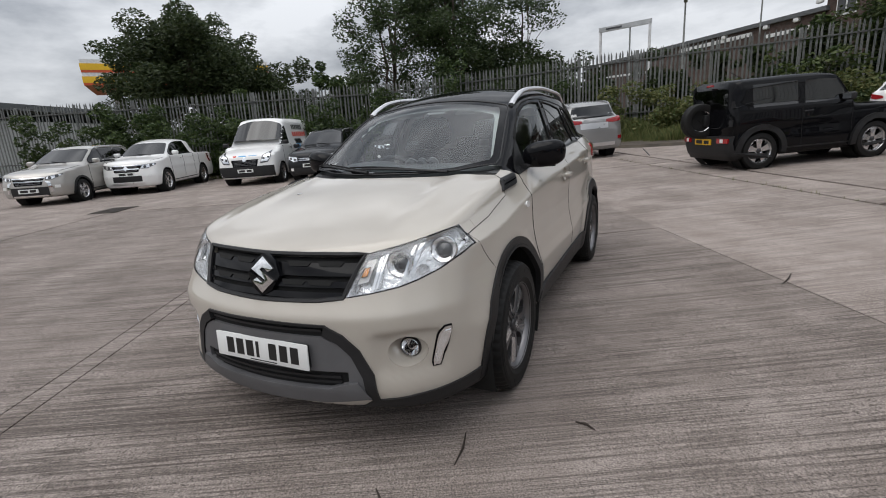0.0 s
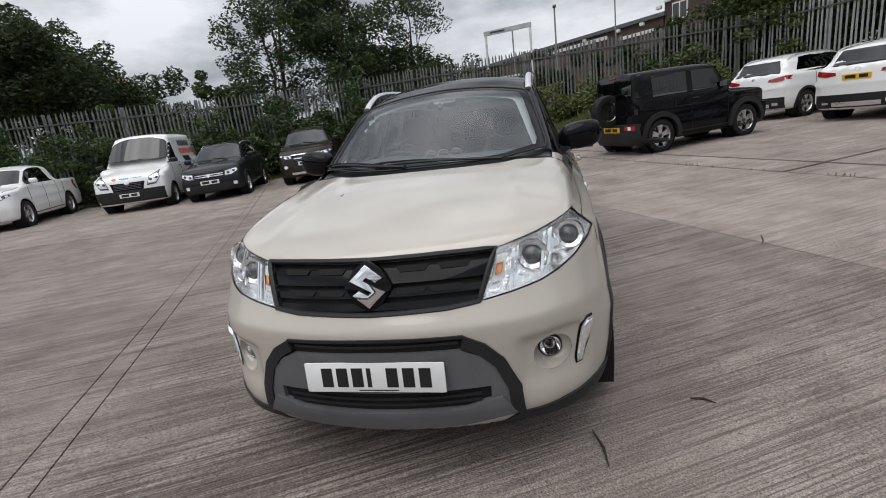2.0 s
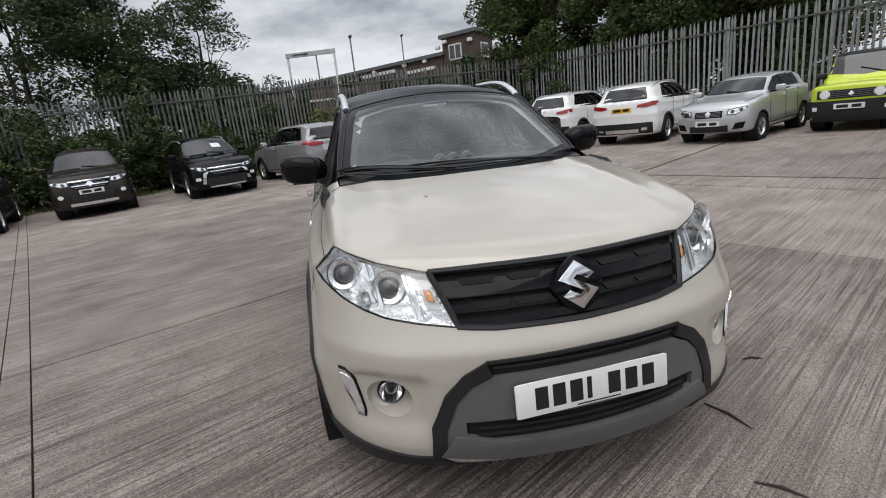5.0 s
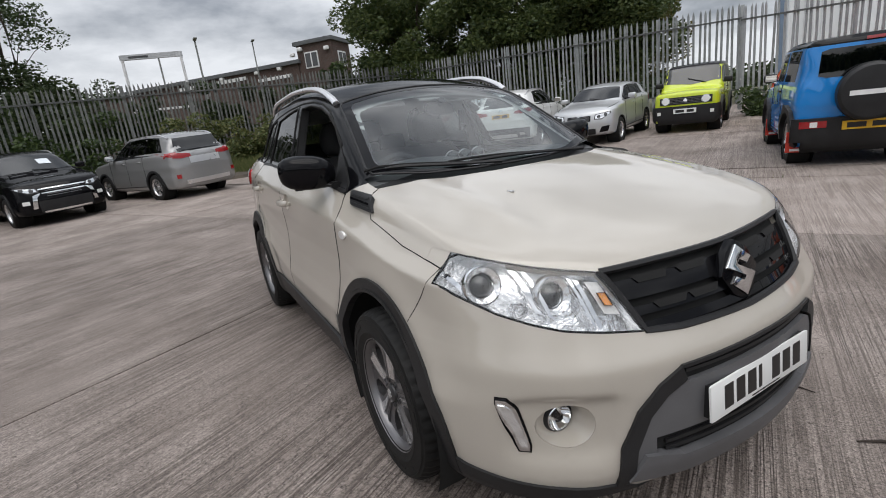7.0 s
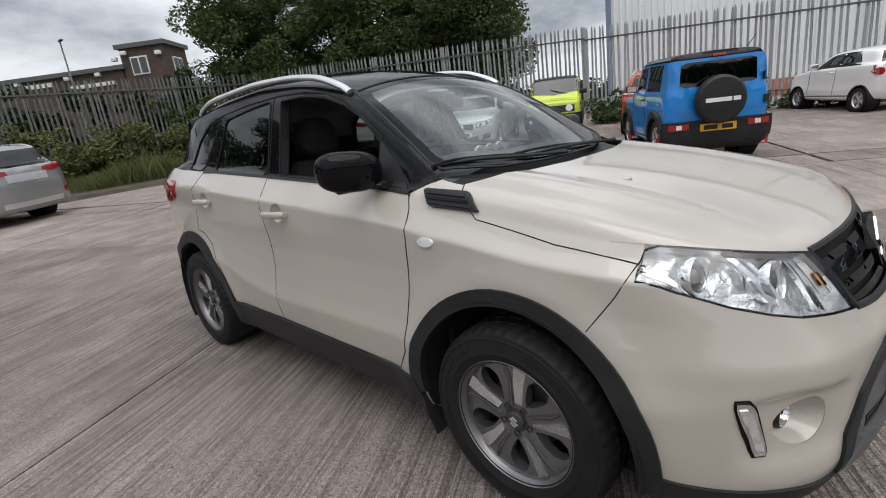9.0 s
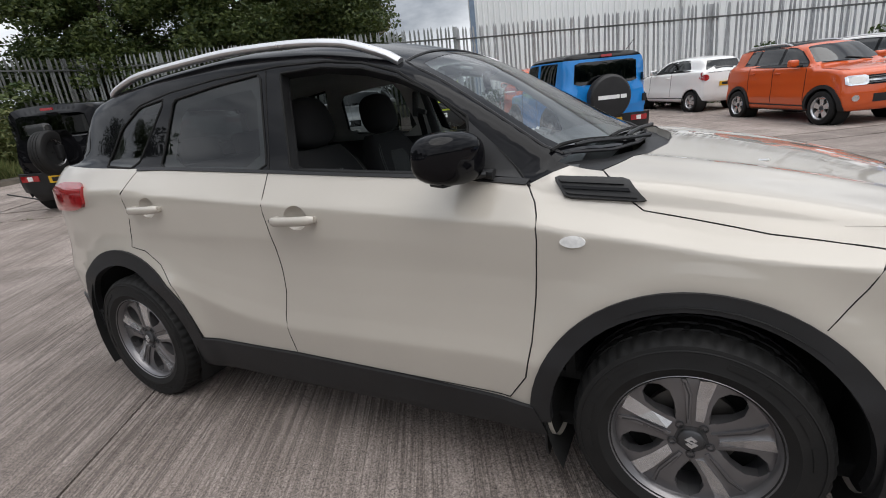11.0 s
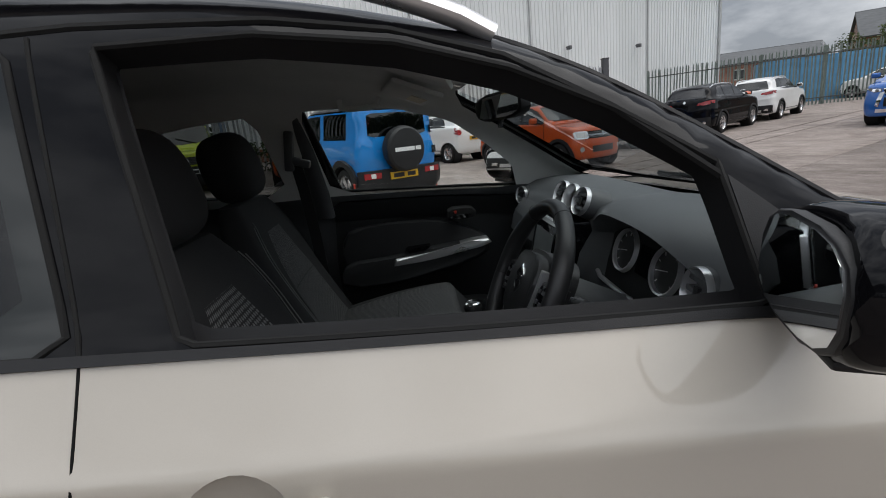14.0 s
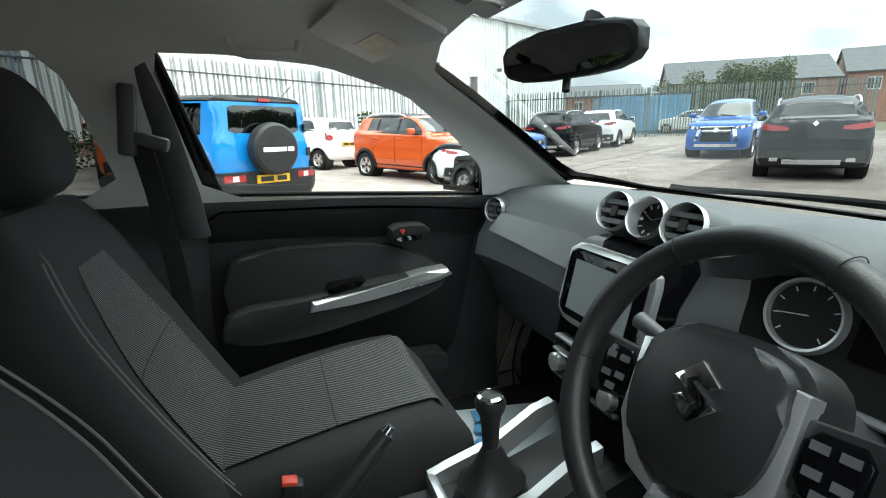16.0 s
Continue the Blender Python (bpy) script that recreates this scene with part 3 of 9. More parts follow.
def slab(u0, u1, v0, v1, gap=0.005):
    bm = bmesh.new()
    nu, nv = max(1, math.ceil((u1 - u0) / 1.0)), max(1, math.ceil((v1 - v0) / 1.0))
    sink = random.uniform(-0.004, 0.004)
    g = []
    for a in range(nu + 1):
        row = []
        for b in range(nv + 1):
            p = ALONG * (u0 + gap + (u1 - u0 - 2 * gap) * a / nu) + ACROSS * (v0 + gap + (v1 - v0 - 2 * gap) * b / nv)
            row.append(bm.verts.new((p.x, p.y, float(lie(p.x, p.y)) + (sink if (u0 < -4 or v0 > 4) else 0))))
        g.append(row)
    top = [bm.faces.new((g[a][b], g[a + 1][b], g[a + 1][b + 1], g[a][b + 1])) for a in range(nu) for b in range(nv)]
    edge = [e for e in bm.edges if len(e.link_faces) == 1]
    ret = bmesh.ops.extrude_edge_only(bm, edges=edge)
    for v in ret["geom"]:
        if isinstance(v, bmesh.types.BMVert):
            v.co.z -= 0.05
    bmesh.ops.recalc_face_normals(bm, faces=bm.faces)
    for f in top:
        if f.normal.z < 0:
            f.normal_flip()
    return bm


for u0, u1 in zip(US, US[1:]):
    for v0, v1 in zip(VS, VS[1:]):
        wide = 0.034 if v0 in (6.50,) or v1 in (6.50,) else 0.005
        part("slab", slab(u0, u1, v0, v1, wide), M["concrete_worn" if v0 > 3 or u1 < -8 else "concrete_mid" if u1 < -2 else "concrete"], pavement, smooth=False)
# iron drain cover and scraps on the slabs
M["iron"] = material("rusty_iron", (0.05, 0.042, 0.036), 0.7, 0.4, vary=0.4, scale=20, bump=0.5, bump_scale=60)
p = stand(-4.6, -10.6, 28)
cover_ = thing("drain_cover", p, "dark rusty iron drain cover in the concrete", "drain cover")
part("lid", box((1.0, 0.62, 0.02), (0, 0, 0.004), bevel=0.004), M["iron"], cover_)
for k in range(7):
    part("rib", box((0.9, 0.03, 0.008), (0, -0.27 + 0.09 * k, 0.016)), M["iron"], cover_)
M["twig"] = material("dry_twig", (0.035, 0.026, 0.020), 0.9, vary=0.3)
for x, y, a, ln in ((0.62, 0.78, 10, 0.22), (1.02, 0.62, 40, 0.16), (0.28, 1.25, 70, 0.10), (1.25, 0.30, 20, 0.12), (-2.1, 2.4, -20, 0.30)):
    tw = tube([(-ln / 2, 0, 0.006), (0, 0.012, 0.008), (ln / 2, 0, 0.005)], [0.003, 0.006, 0.002], 6)
    ob = part("twig", tw, M["twig"])
    ob.matrix_basis = stand(x, y, a)
    tagged(ob, "thin dark twig lying on the concrete", "twig", "twigs on the concrete")

# ---- the beige car in the middle: front axle over the origin, nose along +x ----
v_width = curve([-3.3, -3.1, -2.95, -2.7, -2.4, -1.5, -0.5, 0.0, 0.3, 0.5, 0.7, 0.9],
                [0.74, 0.80, 0.832, 0.858, 0.870, 0.872, 0.870, 0.872, 0.868, 0.856, 0.818, 0.74], 0.06)
v_tuck = curve([0.15, 0.25, 0.40, 0.52, 0.535, 0.60, 0.70, 0.80, 0.965, 0.972, 1.02, 1.07, 1.12, 1.20],
               [-0.10, -0.035, -0.010, 0.0, 0.0, -0.013, -0.026, -0.034, -0.036, -0.039, -0.076, -0.112, -0.130, -0.24], 0.0055)
v_hood = curve([-0.6, -0.35, -0.2, 0.0, 0.2, 0.4, 0.6, 0.72, 0.82, 1.0],
               [1.145, 1.128, 1.112, 1.084, 1.048, 1.004, 0.950, 0.911, 0.862, 0.76], 0.05)
v_belt = curve([-3.4, -2.7, -2.155, -1.485, -0.735, -0.46, -0.34, -0.13, 0.10, 0.385, 0.60, 0.9], [1.235, 1.205, 1.174, 1.136, 1.09, 1.066, 1.032, 1.006, 0.975, 0.935, 0.90, 0.86], 0.04)
v_ramp = curve([-0.6, -0.4, 0.1, 0.4], [0.80, 0.80, 0.70, 0.69], 0.05)
v_roof = curve([-3.2, -3.0, -2.7, -2.3, -1.8, -1.4, -1.2, -1.0, -0.7], [1.52, 1.558, 1.612, 1.652, 1.670, 1.642, 1.610, 1.562, 1.48], 0.08)


def v_step(t):
    """A soft step from 0 to 1."""
    return 0.5 + 0.5 * np.tanh(t)


def vitara_field(x, y, z):
    a = np.abs(y)
    belt = v_belt(x)
    rise = np.clip((z - v_ramp(x)) / 0.22, 0, 1)
    zs = z - rise * (belt - 1.07)
    # the lower crease climbs towards the tail
    climb = 0.16 * np.clip((-1.35 - x) / 0.75, 0, 1) ** 2
    zs = zs - climb * np.exp(-((z - 0.62) / 0.25) ** 2) * 0.9
    flare = 0.0
    for wx in (0.0, -2.5):
        r = np.hypot(x - wx, z - 0.335)
        flare = flare + 0.016 * np.exp(-np.clip((r - 0.47) / 0.07, 0, None) ** 2) * (z < 1.2)
    side = a - (v_width(x) + v_tuck(zs) + flare)
    c = np.clip((z - 0.55) / 0.2, 0, None)
    nose_x = 0.90 - 0.06 * c ** 1.5 - 0.33 * a ** 2 - 1.6 * np.clip(a - 0.55, 0, None) ** 2
    # a ledge under the lamps that ends in a crease, and scooped corners round the fog lamps
    ridge = z - (0.638 + 0.03 * np.clip(a - 0.42, 0, None))
    nose_x = nose_x + 0.016 * np.exp(-(smax(ridge, -0.85 * ridge, 0.016) / 0.048) ** 1.6)
    brow = 0.572 + 0.10 * (a - 0.62) - 1.6 * np.clip(a - 0.62, 0, None) ** 2
    scoop = v_step((brow - z) / 0.014) * v_step((z - 0.385 - 0.2 * np.clip(0.56 - a, 0, None)) / 0.030) * v_step((a - 0.515) / 0.022) * v_step((0.745 - a) / 0.016)
    nose_x = nose_x - 0.026 * scoop - 0.22 * np.clip(0.32 - z, 0, None)
    nose = x - nose_x
    top = z - (v_hood(x) - 0.032 * (a / 0.72) ** 2 + 0.010 * np.exp(-((a - 0.50) / 0.06) ** 2) * np.clip((0.75 - x) / 0.5, 0, 1))
    tail_x = -3.27 + 0.35 * np.clip(a - 0.35, 0, None) ** 2 + 0.10 * np.clip(z - 0.75, 0, None) + 0.25 * np.clip(0.42 - z, 0, None)
    tail = tail_x - x
    # behind the screen the shoulder closes the lower body
    near = np.clip((x + 0.50) / 0.10, 0, 1)
    lid = near * top + (1 - near) * (z - (belt + 0.02))
    body = smax(smax(smax(side, nose, 0.07), lid, 0.035), smax(tail, 0.21 - z, 0.05), 0.05)
    plan = 0.055 * np.clip((x + 1.35) / 0.9, 0, None) ** 2 + 0.10 * np.clip((-2.25 - x) / 0.9, 0, None) ** 2
    gside = a - (0.752 - 0.37 * (z - 1.12) - plan)
    roof = z - (v_roof(x) - 0.058 * (a / 0.6) ** 2)
    screen = (z - (1.055 + 0.62 * (-0.125 - x - 0.125 * (a / 0.7) ** 2))) * 0.85
    back = (-3.04 - 0.42 * (1.5 - z) + 0.12 * (a / 0.6) ** 2 - x) * 0.92
    house = smax(smax(gside, roof, 0.05), smax(screen, smax(back, 0.9 - z, 0.02), 0.03), 0.035)
    return smin(body, house, 0.02)


vitara = thing("car", pose(0, 0, 0), "beige compact SUV with black roof, driver's window open", "car")
shape = Shape(vitara_field, (-2.95, 0.30), 0.72, 110, 232, (16, 44), dense=lambda q: 1 + 2.6 * (np.abs(np.abs(np.degrees(np.arcsin(np.sin(q))) - 4)) < 19) + 0.7 * (np.abs(np.degrees(np.arcsin(np.sin(q))) + 32) < 18))
body = shape.skin()
UPPER = [(-3.5, 1.245), (-2.7, 1.205), (-2.155, 1.182), (-1.485, 1.144), (-0.735, 1.099), (-0.46, 1.069), (-0.40, 1.095), (-0.33, 1.115), (-0.10, 1.13), (-0.1, 1.9), (-3.5, 1.9)]
FRONT_DOOR = [(-0.465, 1.071), (-0.436, 1.02), (-0.427, 0.987), (-0.423, 0.92), (-0.431, 0.75), (-0.445, 0.60), (-0.468, 0.48), (-0.53, 0.388), (-0.88, 0.398),
              (-1.444, 0.415), (-1.458, 0.50), (-1.462, 0.58), (-1.446, 0.68), (-1.448, 0.76), (-1.462, 0.866), (-1.492, 1.0), (-1.496, 1.06), (-1.506, 1.145), (-0.735, 1.099)]
REAR_DOOR = [(-1.506, 1.145), (-1.496, 1.06), (-1.492, 1.0), (-1.462, 0.866), (-1.448, 0.76), (-1.446, 0.68), (-1.462, 0.58), (-1.458, 0.50), (-1.444, 0.415),
             (-2.016, 0.41), (-2.05, 0.52), (-2.106, 0.648), (-2.19, 0.76), (-2.29, 0.82), (-2.384, 0.838), (-2.375, 0.91), (-2.356, 0.997), (-2.385, 1.09), (-2.33, 1.178), (-2.155, 1.182)]
FRONT_GLASS = rounded([(-1.485, 1.508), (-1.394, 1.148), (-0.655, 1.100), (-0.682, 1.280), (-0.74, 1.318), (-0.811, 1.364), (-0.948, 1.432), (-1.10, 1.480), (-1.285, 1.507)], 1, 0.025)
REAR_GLASS = rounded([(-2.131, 1.473), (-1.86, 1.503), (-1.594, 1.521), (-1.519, 1.150), (-2.183, 1.185)], 1, 0.06)
QUARTER = rounded([(-2.63, 1.212), (-2.53, 1.375), (-2.39, 1.462), (-2.195, 1.486), (-2.362, 1.192)], 1, 0.1)
SCREEN = rounded([(-0.39, -0.655), (-0.27, -0.45), (-0.195, -0.2), (-0.18, 0), (-0.195, 0.2), (-0.27, 0.45), (-0.39, 0.655), (-0.95, 0.545), (-0.975, 0.3), (-0.985, 0), (-0.975, -0.3), (-0.95, -0.545)], 1, 0.08)
BACK_GLASS = rounded([(-0.56, 1.23), (-0.48, 1.44), (0, 1.46), (0.48, 1.44), (0.56, 1.23), (0, 1.21)], 1, 0.12)
HOOD = [(0.742, -0.44), (0.765, -0.27), (0.778, 0), (0.765, 0.27), (0.742, 0.44), (0.66, 0.57), (0.52, 0.70), (0.40, 0.765), (0.15, 0.775), (-0.14, 0.765), (-0.20, 0.74), (-0.24, 0.70),
        (-0.26, 0.66), (-0.16, 0.45), (-0.10, 0.2), (-0.09, 0), (-0.10, -0.2), (-0.16, -0.45), (-0.26, -0.66), (-0.24, -0.70), (-0.20, -0.74), (-0.14, -0.765), (0.15, -0.775), (0.40, -0.765), (0.52, -0.70), (0.66, -0.57)]
GRILLE = [(-0.447, 0.874), (-0.27, 0.875), (0, 0.872), (0.27, 0.875), (0.447, 0.874), (0.388, 0.714), (0.28, 0.703), (0, 0.697), (-0.28, 0.703), (-0.388, 0.714)]
LAMP = [(0.449, 0.874), (0.59, 0.905), (0.70, 0.936), (0.775, 0.956), (0.80, 0.95), (0.830, 0.925), (0.815, 0.885), (0.78, 0.842), (0.72, 0.798), (0.66, 0.770), (0.60, 0.750), (0.50, 0.730), (0.392, 0.714)]
FRAME = [(-0.515, 0.285), (-0.505, 0.40), (-0.46, 0.51), (-0.40, 0.575), (-0.33, 0.611), (0, 0.616), (0.33, 0.611), (0.40, 0.575), (0.46, 0.51), (0.505, 0.40), (0.515, 0.285), (0.3, 0.262), (0, 0.255), (-0.3, 0.262)]
COWL = [(-0.26, -0.67), (-0.16, -0.45), (-0.10, -0.2), (-0.09, 0), (-0.10, 0.2), (-0.16, 0.45), (-0.26, 0.67), (-0.385, 0.675), (-0.27, 0.45), (-0.195, 0.2), (-0.18, 0), (-0.195, -0.2), (-0.27, -0.45), (-0.385, -0.675)]
T_BODY, T_UP, T_DOOR, T_RDOOR, T_OPEN, T_REAR, T_Q, T_SCREEN, T_BACK, T_HOOD, T_GRILLE, T_LAMP, T_FRAME, T_COWL, T_WELL, T_FWIN, T_FOG, T_FRIT = range(18)
cut(body, UPPER, "xz", None, T_UP)
cut(body, SCREEN, "xy", lambda c: c.z > 1.0, T_FRIT)
cut(body, [(-0.575 + (x + 0.575) * (0.93 if x > -0.575 else 0.86), y * 0.925) for x, y in SCREEN], "xy", lambda c: c.z > 1.0, T_SCREEN, (T_FRIT,))
cut(body, COWL, "xy", lambda c: c.z > 0.98, T_COWL)
cut(body, HOOD, "xy", lambda c: c.z > 0.80, T_HOOD, (T_BODY,))
cut(body, BACK_GLASS, "yz", lambda c: c.x < -2.8, T_BACK)
cut(body, GRILLE, "yz", lambda c: c.x > 0.5, T_GRILLE)
cut(body, LAMP, "yz", lambda c: c.x > 0.3, T_LAMP + 100)
cut(body, mirror_y(LAMP), "yz", lambda c: c.x > 0.3, T_LAMP + 200)
cut(body, FRAME, "yz", lambda c: c.x > 0.5, T_FRAME)
for s, base in ((1, 100), (-1, 200)):
    cut(body, [(0.2, 0.6), (0.385, 0.6), (0.385, 1.1), (0.2, 1.1)], "xz", (lambda c: c.y > 0.4) if s > 0 else (lambda c: c.y < -0.4), T_BODY, (T_LAMP + base,))
FOG = [(0.622 + 0.068 * math.cos(a), 0.484 + 0.066 * math.sin(a)) for a in np.linspace(0, 2 * np.pi, 24, endpoint=False)]
cut(body, FOG, "yz", lambda c: c.x > 0.5, T_FOG + 100)
cut(body, mirror_y(FOG), "yz", lambda c: c.x > 0.5, T_FOG + 200)
CUPS = [(-1.331, 0.978), (-2.204, 1.020)]
for n, (cx, cz) in enumerate(CUPS):
    oval = [(cx + 0.056 * math.cos(a), cz + 0.004 + 0.046 * math.sin(a)) for a in np.linspace(0, 2 * np.pi, 24, endpoint=False)]
    cut(body, oval, "xz", lambda c: c.y < -0.45, 300 + n)
    cut(body, oval, "xz", lambda c: c.y > 0.45, 310 + n)
WELLS = {wx: [(wx + 0.400 * math.cos(a), 0.345 + 0.400 * math.sin(a)) for a in np.linspace(np.pi + 0.42, -0.42, 40)] + [(wx + 0.38, 0.1), (wx - 0.38, 0.1)] for wx in (0.0, -2.5)}
for s, base in ((-1, 100), (1, 200)):
    here = (lambda c: c.y < -0.45) if s < 0 else (lambda c: c.y > 0.45)
    cut(body, FRONT_DOOR, "xz", here, T_DOOR + base, (T_BODY,))
    cut(body, REAR_DOOR, "xz", here, T_RDOOR + base, (T_BODY,))
    cut(body, FRONT_GLASS, "xz", here, T_FWIN + base)
    cut(body, REAR_GLASS, "xz", here, T_REAR + base)
    cut(body, QUARTER, "xz", here, T_Q + base)
    for wx in WELLS:
        cut(body, WELLS[wx], "xz", here, T_WELL)

hang("body_shell", shape.mesh("body_shell", body, T_BODY), M["ivory"], vitara, "beige gloss-painted body panels")
upper = hang("roof", shape.mesh("roof", body, T_UP), M["black_gloss"], vitara, "gloss black roof and pillars")
hang("bonnet", shape.mesh("bonnet", body, T_HOOD, 0.001, 0.035), M["ivory"], vitara)
hang("scuttle", shape.mesh("scuttle", body, T_COWL, -0.030), M["black_plastic"], vitara, "black plastic scuttle panel")
for s, base in ((-1, 100), (1, 200)):
    d = hang("front_door", shape.mesh("front_door", body, T_DOOR + base, 0.001, 0.012), M["ivory"], vitara)
    r = hang("rear_door", shape.mesh("rear_door", body, T_RDOOR + base, 0.001, 0.012), M["ivory"], vitara)
    if s > 0:
        hang("window", shape.mesh("window", body, T_FWIN + base, -0.006), M["glass"], d)
    hang("window", shape.mesh("window", body, T_REAR + base, -0.004), M["glass_tint"], r, "dark privacy glass")
    hang("quarter_window", shape.mesh("quarter_window", body, T_Q + base, -0.003), M["glass_tint"], vitara, "dark privacy glass")
    for door, poly in ((d, FRONT_DOOR), (r, REAR_DOOR)):
        part("door_gap", shape.seam(poly[:-1], "xz", s, 0.0025, 0.0), M["black_gap"], door)
    up = [(-1.506, 1.145), (-1.53, 1.30), (-1.566, 1.528)]
    part("door_gap", shape.seam(up, "xz", s, 0.0035), M["black_gap"], r)
    fr = [(-0.458, 1.062), (-0.56, 1.160), (-0.683, 1.266), (-0.815, 1.368), (-0.956, 1.452), (-1.107, 1.500), (-1.268, 1.526), (-1.511, 1.538), (-1.87, 1.53), (-2.17, 1.508), (-2.38, 1.475), (-2.46, 1.44)]
    part("roof_gap", shape.seam(fr, "xz", s, 0.006, -0.002), M["black_gap"], vitara)
    # raised frames round the windows
    for poly, holder in ((FRONT_GLASS, d), (REAR_GLASS, r), (QUARTER, vitara)):
        part("window_seal", shape.seam(poly + poly[:1], "xz", s, 0.005, 0.0), M["black_gap"], holder)
    strip = [(-2.33, 1.180), (-2.155, 1.176), (-1.49, 1.139), (-0.735, 1.093), (-0.47, 1.066), (-0.46, 1.079), (-0.735, 1.103), (-1.49, 1.150), (-2.155, 1.188), (-2.33, 1.192)]
    hang("waist_strip", shape.patch("waist_strip", strip, "xz", s, 0.006), M["black_plastic"], vitara, "satin black waist strip")
    # cladding
    for wx, r1, name in ((0.0, 0.462, "front_arch_trim"), (-2.5, 0.484, "rear_arch_trim")):
        a0 = np.linspace(-0.20, np.pi + (0.06 if wx == 0 else -0.05), 34)
        ring = [(wx + r1 * math.cos(a), 0.335 + r1 * math.sin(a)) for a in a0] + [(wx + 0.398 * math.cos(a), 0.345 + 0.398 * math.sin(a)) for a in a0[::-1]]
        hang(name, shape.patch(name, ring, "xz", s, 0.010, 0.02), M["black_plastic"], vitara, "black plastic arch trim")
    sill = [(-2.03, 0.408), (-1.45, 0.414), (-0.88, 0.396), (-0.45, 0.374), (-0.41, 0.26), (-0.9, 0.255), (-1.5, 0.255), (-2.08, 0.26)]
    hang("sill_trim", shape.patch("sill_trim", sill, "xz", s, 0.014, 0.02), M["black_plastic"], vitara, "black plastic sill trim")
    low = [(-2.96, 0.50), (-2.86, 0.44), (-2.88, 0.24), (-3.18, 0.24), (-3.2, 0.5)]
    hang("bumper_trim", shape.patch("bumper_trim", low, "xz", s, 0.008), M["black_plastic"], vitara)
    chin = [(0.405, 0.335), (0.55, 0.315), (0.72, 0.30), (0.80, 0.285), (0.80, 0.22), (0.6, 0.225), (0.42, 0.23)]
    hang("bumper_trim", shape.patch("bumper_trim", chin, "xz", s, 0.008), M["black_plastic"], vitara)
    # wing vent
    vent = rounded([(-0.388, 1.082), (-0.185, 1.064), (-0.130, 1.010), (-0.350, 1.026)], 1, 0.08)
    v = hang("wing_vent", shape.patch("wing_vent", vent, "xz", s, 0.014, 0.012, 0.012), M["black_plastic"], vitara)
    for k in range(3):
        bar = [(-0.372 + 0.011 * k, 1.073 - 0.016 * k), (-0.200 + 0.018 * k, 1.058 - 0.016 * k), (-0.194 + 0.018 * k, 1.051 - 0.016 * k), (-0.366 + 0.011 * k, 1.066 - 0.016 * k)]
        hang("slat", shape.patch("slat", bar, "xz", s, 0.020, 0.006, 0.012), M["black_gloss" if k == 1 else "black_plastic"], v)
    # repeater
    rep = [(-0.319 + 0.036 * math.cos(a), 0.919 + 0.017 * math.sin(a)) for a in np.linspace(0, 2 * np.pi, 20, endpoint=False)]
    hang("side_repeater", shape.patch("side_repeater", rep, "xz", s, 0.008), M["white_lens"], vitara, "clear oval indicator")
    # tail lamp
    tl = rounded([(-2.715, 1.14), (-2.72, 1.03), (-2.85, 1.005), (-3.12, 1.0), (-3.14, 1.10), (-2.95, 1.145)], 1, 0.15)
    hang("tail_lamp", shape.patch("tail_lamp", tl, "xz", s, 0.012), M["red_lens"], vitara, "red tail lamp")
    # bumper joint behind the lamp, and bonnet side joint
    part("wing_gap", shape.seam([(0.388, 0.915), (0.365, 0.865), (0.34, 0.82), (0.27, 0.72)], "xz", s, 0.0020), M["black_gap"], vitara)
    # mud flaps
    for wx in (0.0, -2.5):
        flap = prism(rounded([(0.0, 0.02), (0.15, 0.0), (0.165, 0.30), (0.0, 0.33)], 1, 0.12), -0.004, 0.004, Matrix.Translation((wx - 0.42, s * 0.70, 0.16)) @ pose(0, 0, 0, 90, 0, 90 if s > 0 else -90))
        part("mud_flap", flap, M["black_plastic"], vitara)
part("bonnet_gap", shape.seam(HOOD[7:14], "xy", 1, 0.0027), M["black_gap"], vitara)
part("bonnet_gap", shape.seam(HOOD[17:-2], "xy", 1, 0.0027), M["black_gap"], vitara)
hang("windscreen", shape.mesh("windscreen", body, T_SCREEN, -0.003), M["screen_glass"], vitara, "clear windscreen")
hang("windscreen_band", shape.mesh("windscreen_band", body, T_FRIT, -0.002), M["black_gloss"], vitara, "black band round the windscreen")
hang("rear_window", shape.mesh("rear_window", body, T_BACK, -0.003), M["glass_tint"], vitara, "dark rear window")
part("screen_seal", shape.seam([p for p in SCREEN + SCREEN[:1]], "xy", 1, 0.006, -0.002), M["black_plastic"], vitara)

# grille: a deep black panel with two stepped bars
g = hang("grille", shape.mesh("grille", body, T_GRILLE, -0.030), M["black_gap"], vitara, "black slatted front grille")
part("grille_rim", shape.seam(GRILLE + GRILLE[:1], "yz", 1, 0.011, -0.004), M["black_plastic"], g)
for z0, z1, half in ((0.845, 0.795, 0.425), (0.775, 0.752, 0.405), (0.735, 0.712, 0.385)):
    hang("grille_bar", shape.patch("grille_bar", [(-half, z0), (half, z0), (half - 0.015, z1), (-half + 0.015, z1)], "yz", 1, -0.010, 0.015), M["black_gloss"], g, "dark grey gloss grille bar")
for s in (-1, 1):
    for z0, ys in ((0.846, (0.155, 0.305)), (0.776, (0.15, 0.275))):
        for yy in ys:
            notch = [(s * (yy - 0.062), z0 + 0.004), (s * (yy + 0.062), z0 + 0.004), (s * (yy + 0.045), z0 - 0.016), (s * (yy - 0.045), z0 - 0.016)]
            hang("grille_notch", shape.patch("grille_notch", notch if s > 0 else notch[::-1], "yz", 1, -0.006, 0.006), M["black_gap"], g)
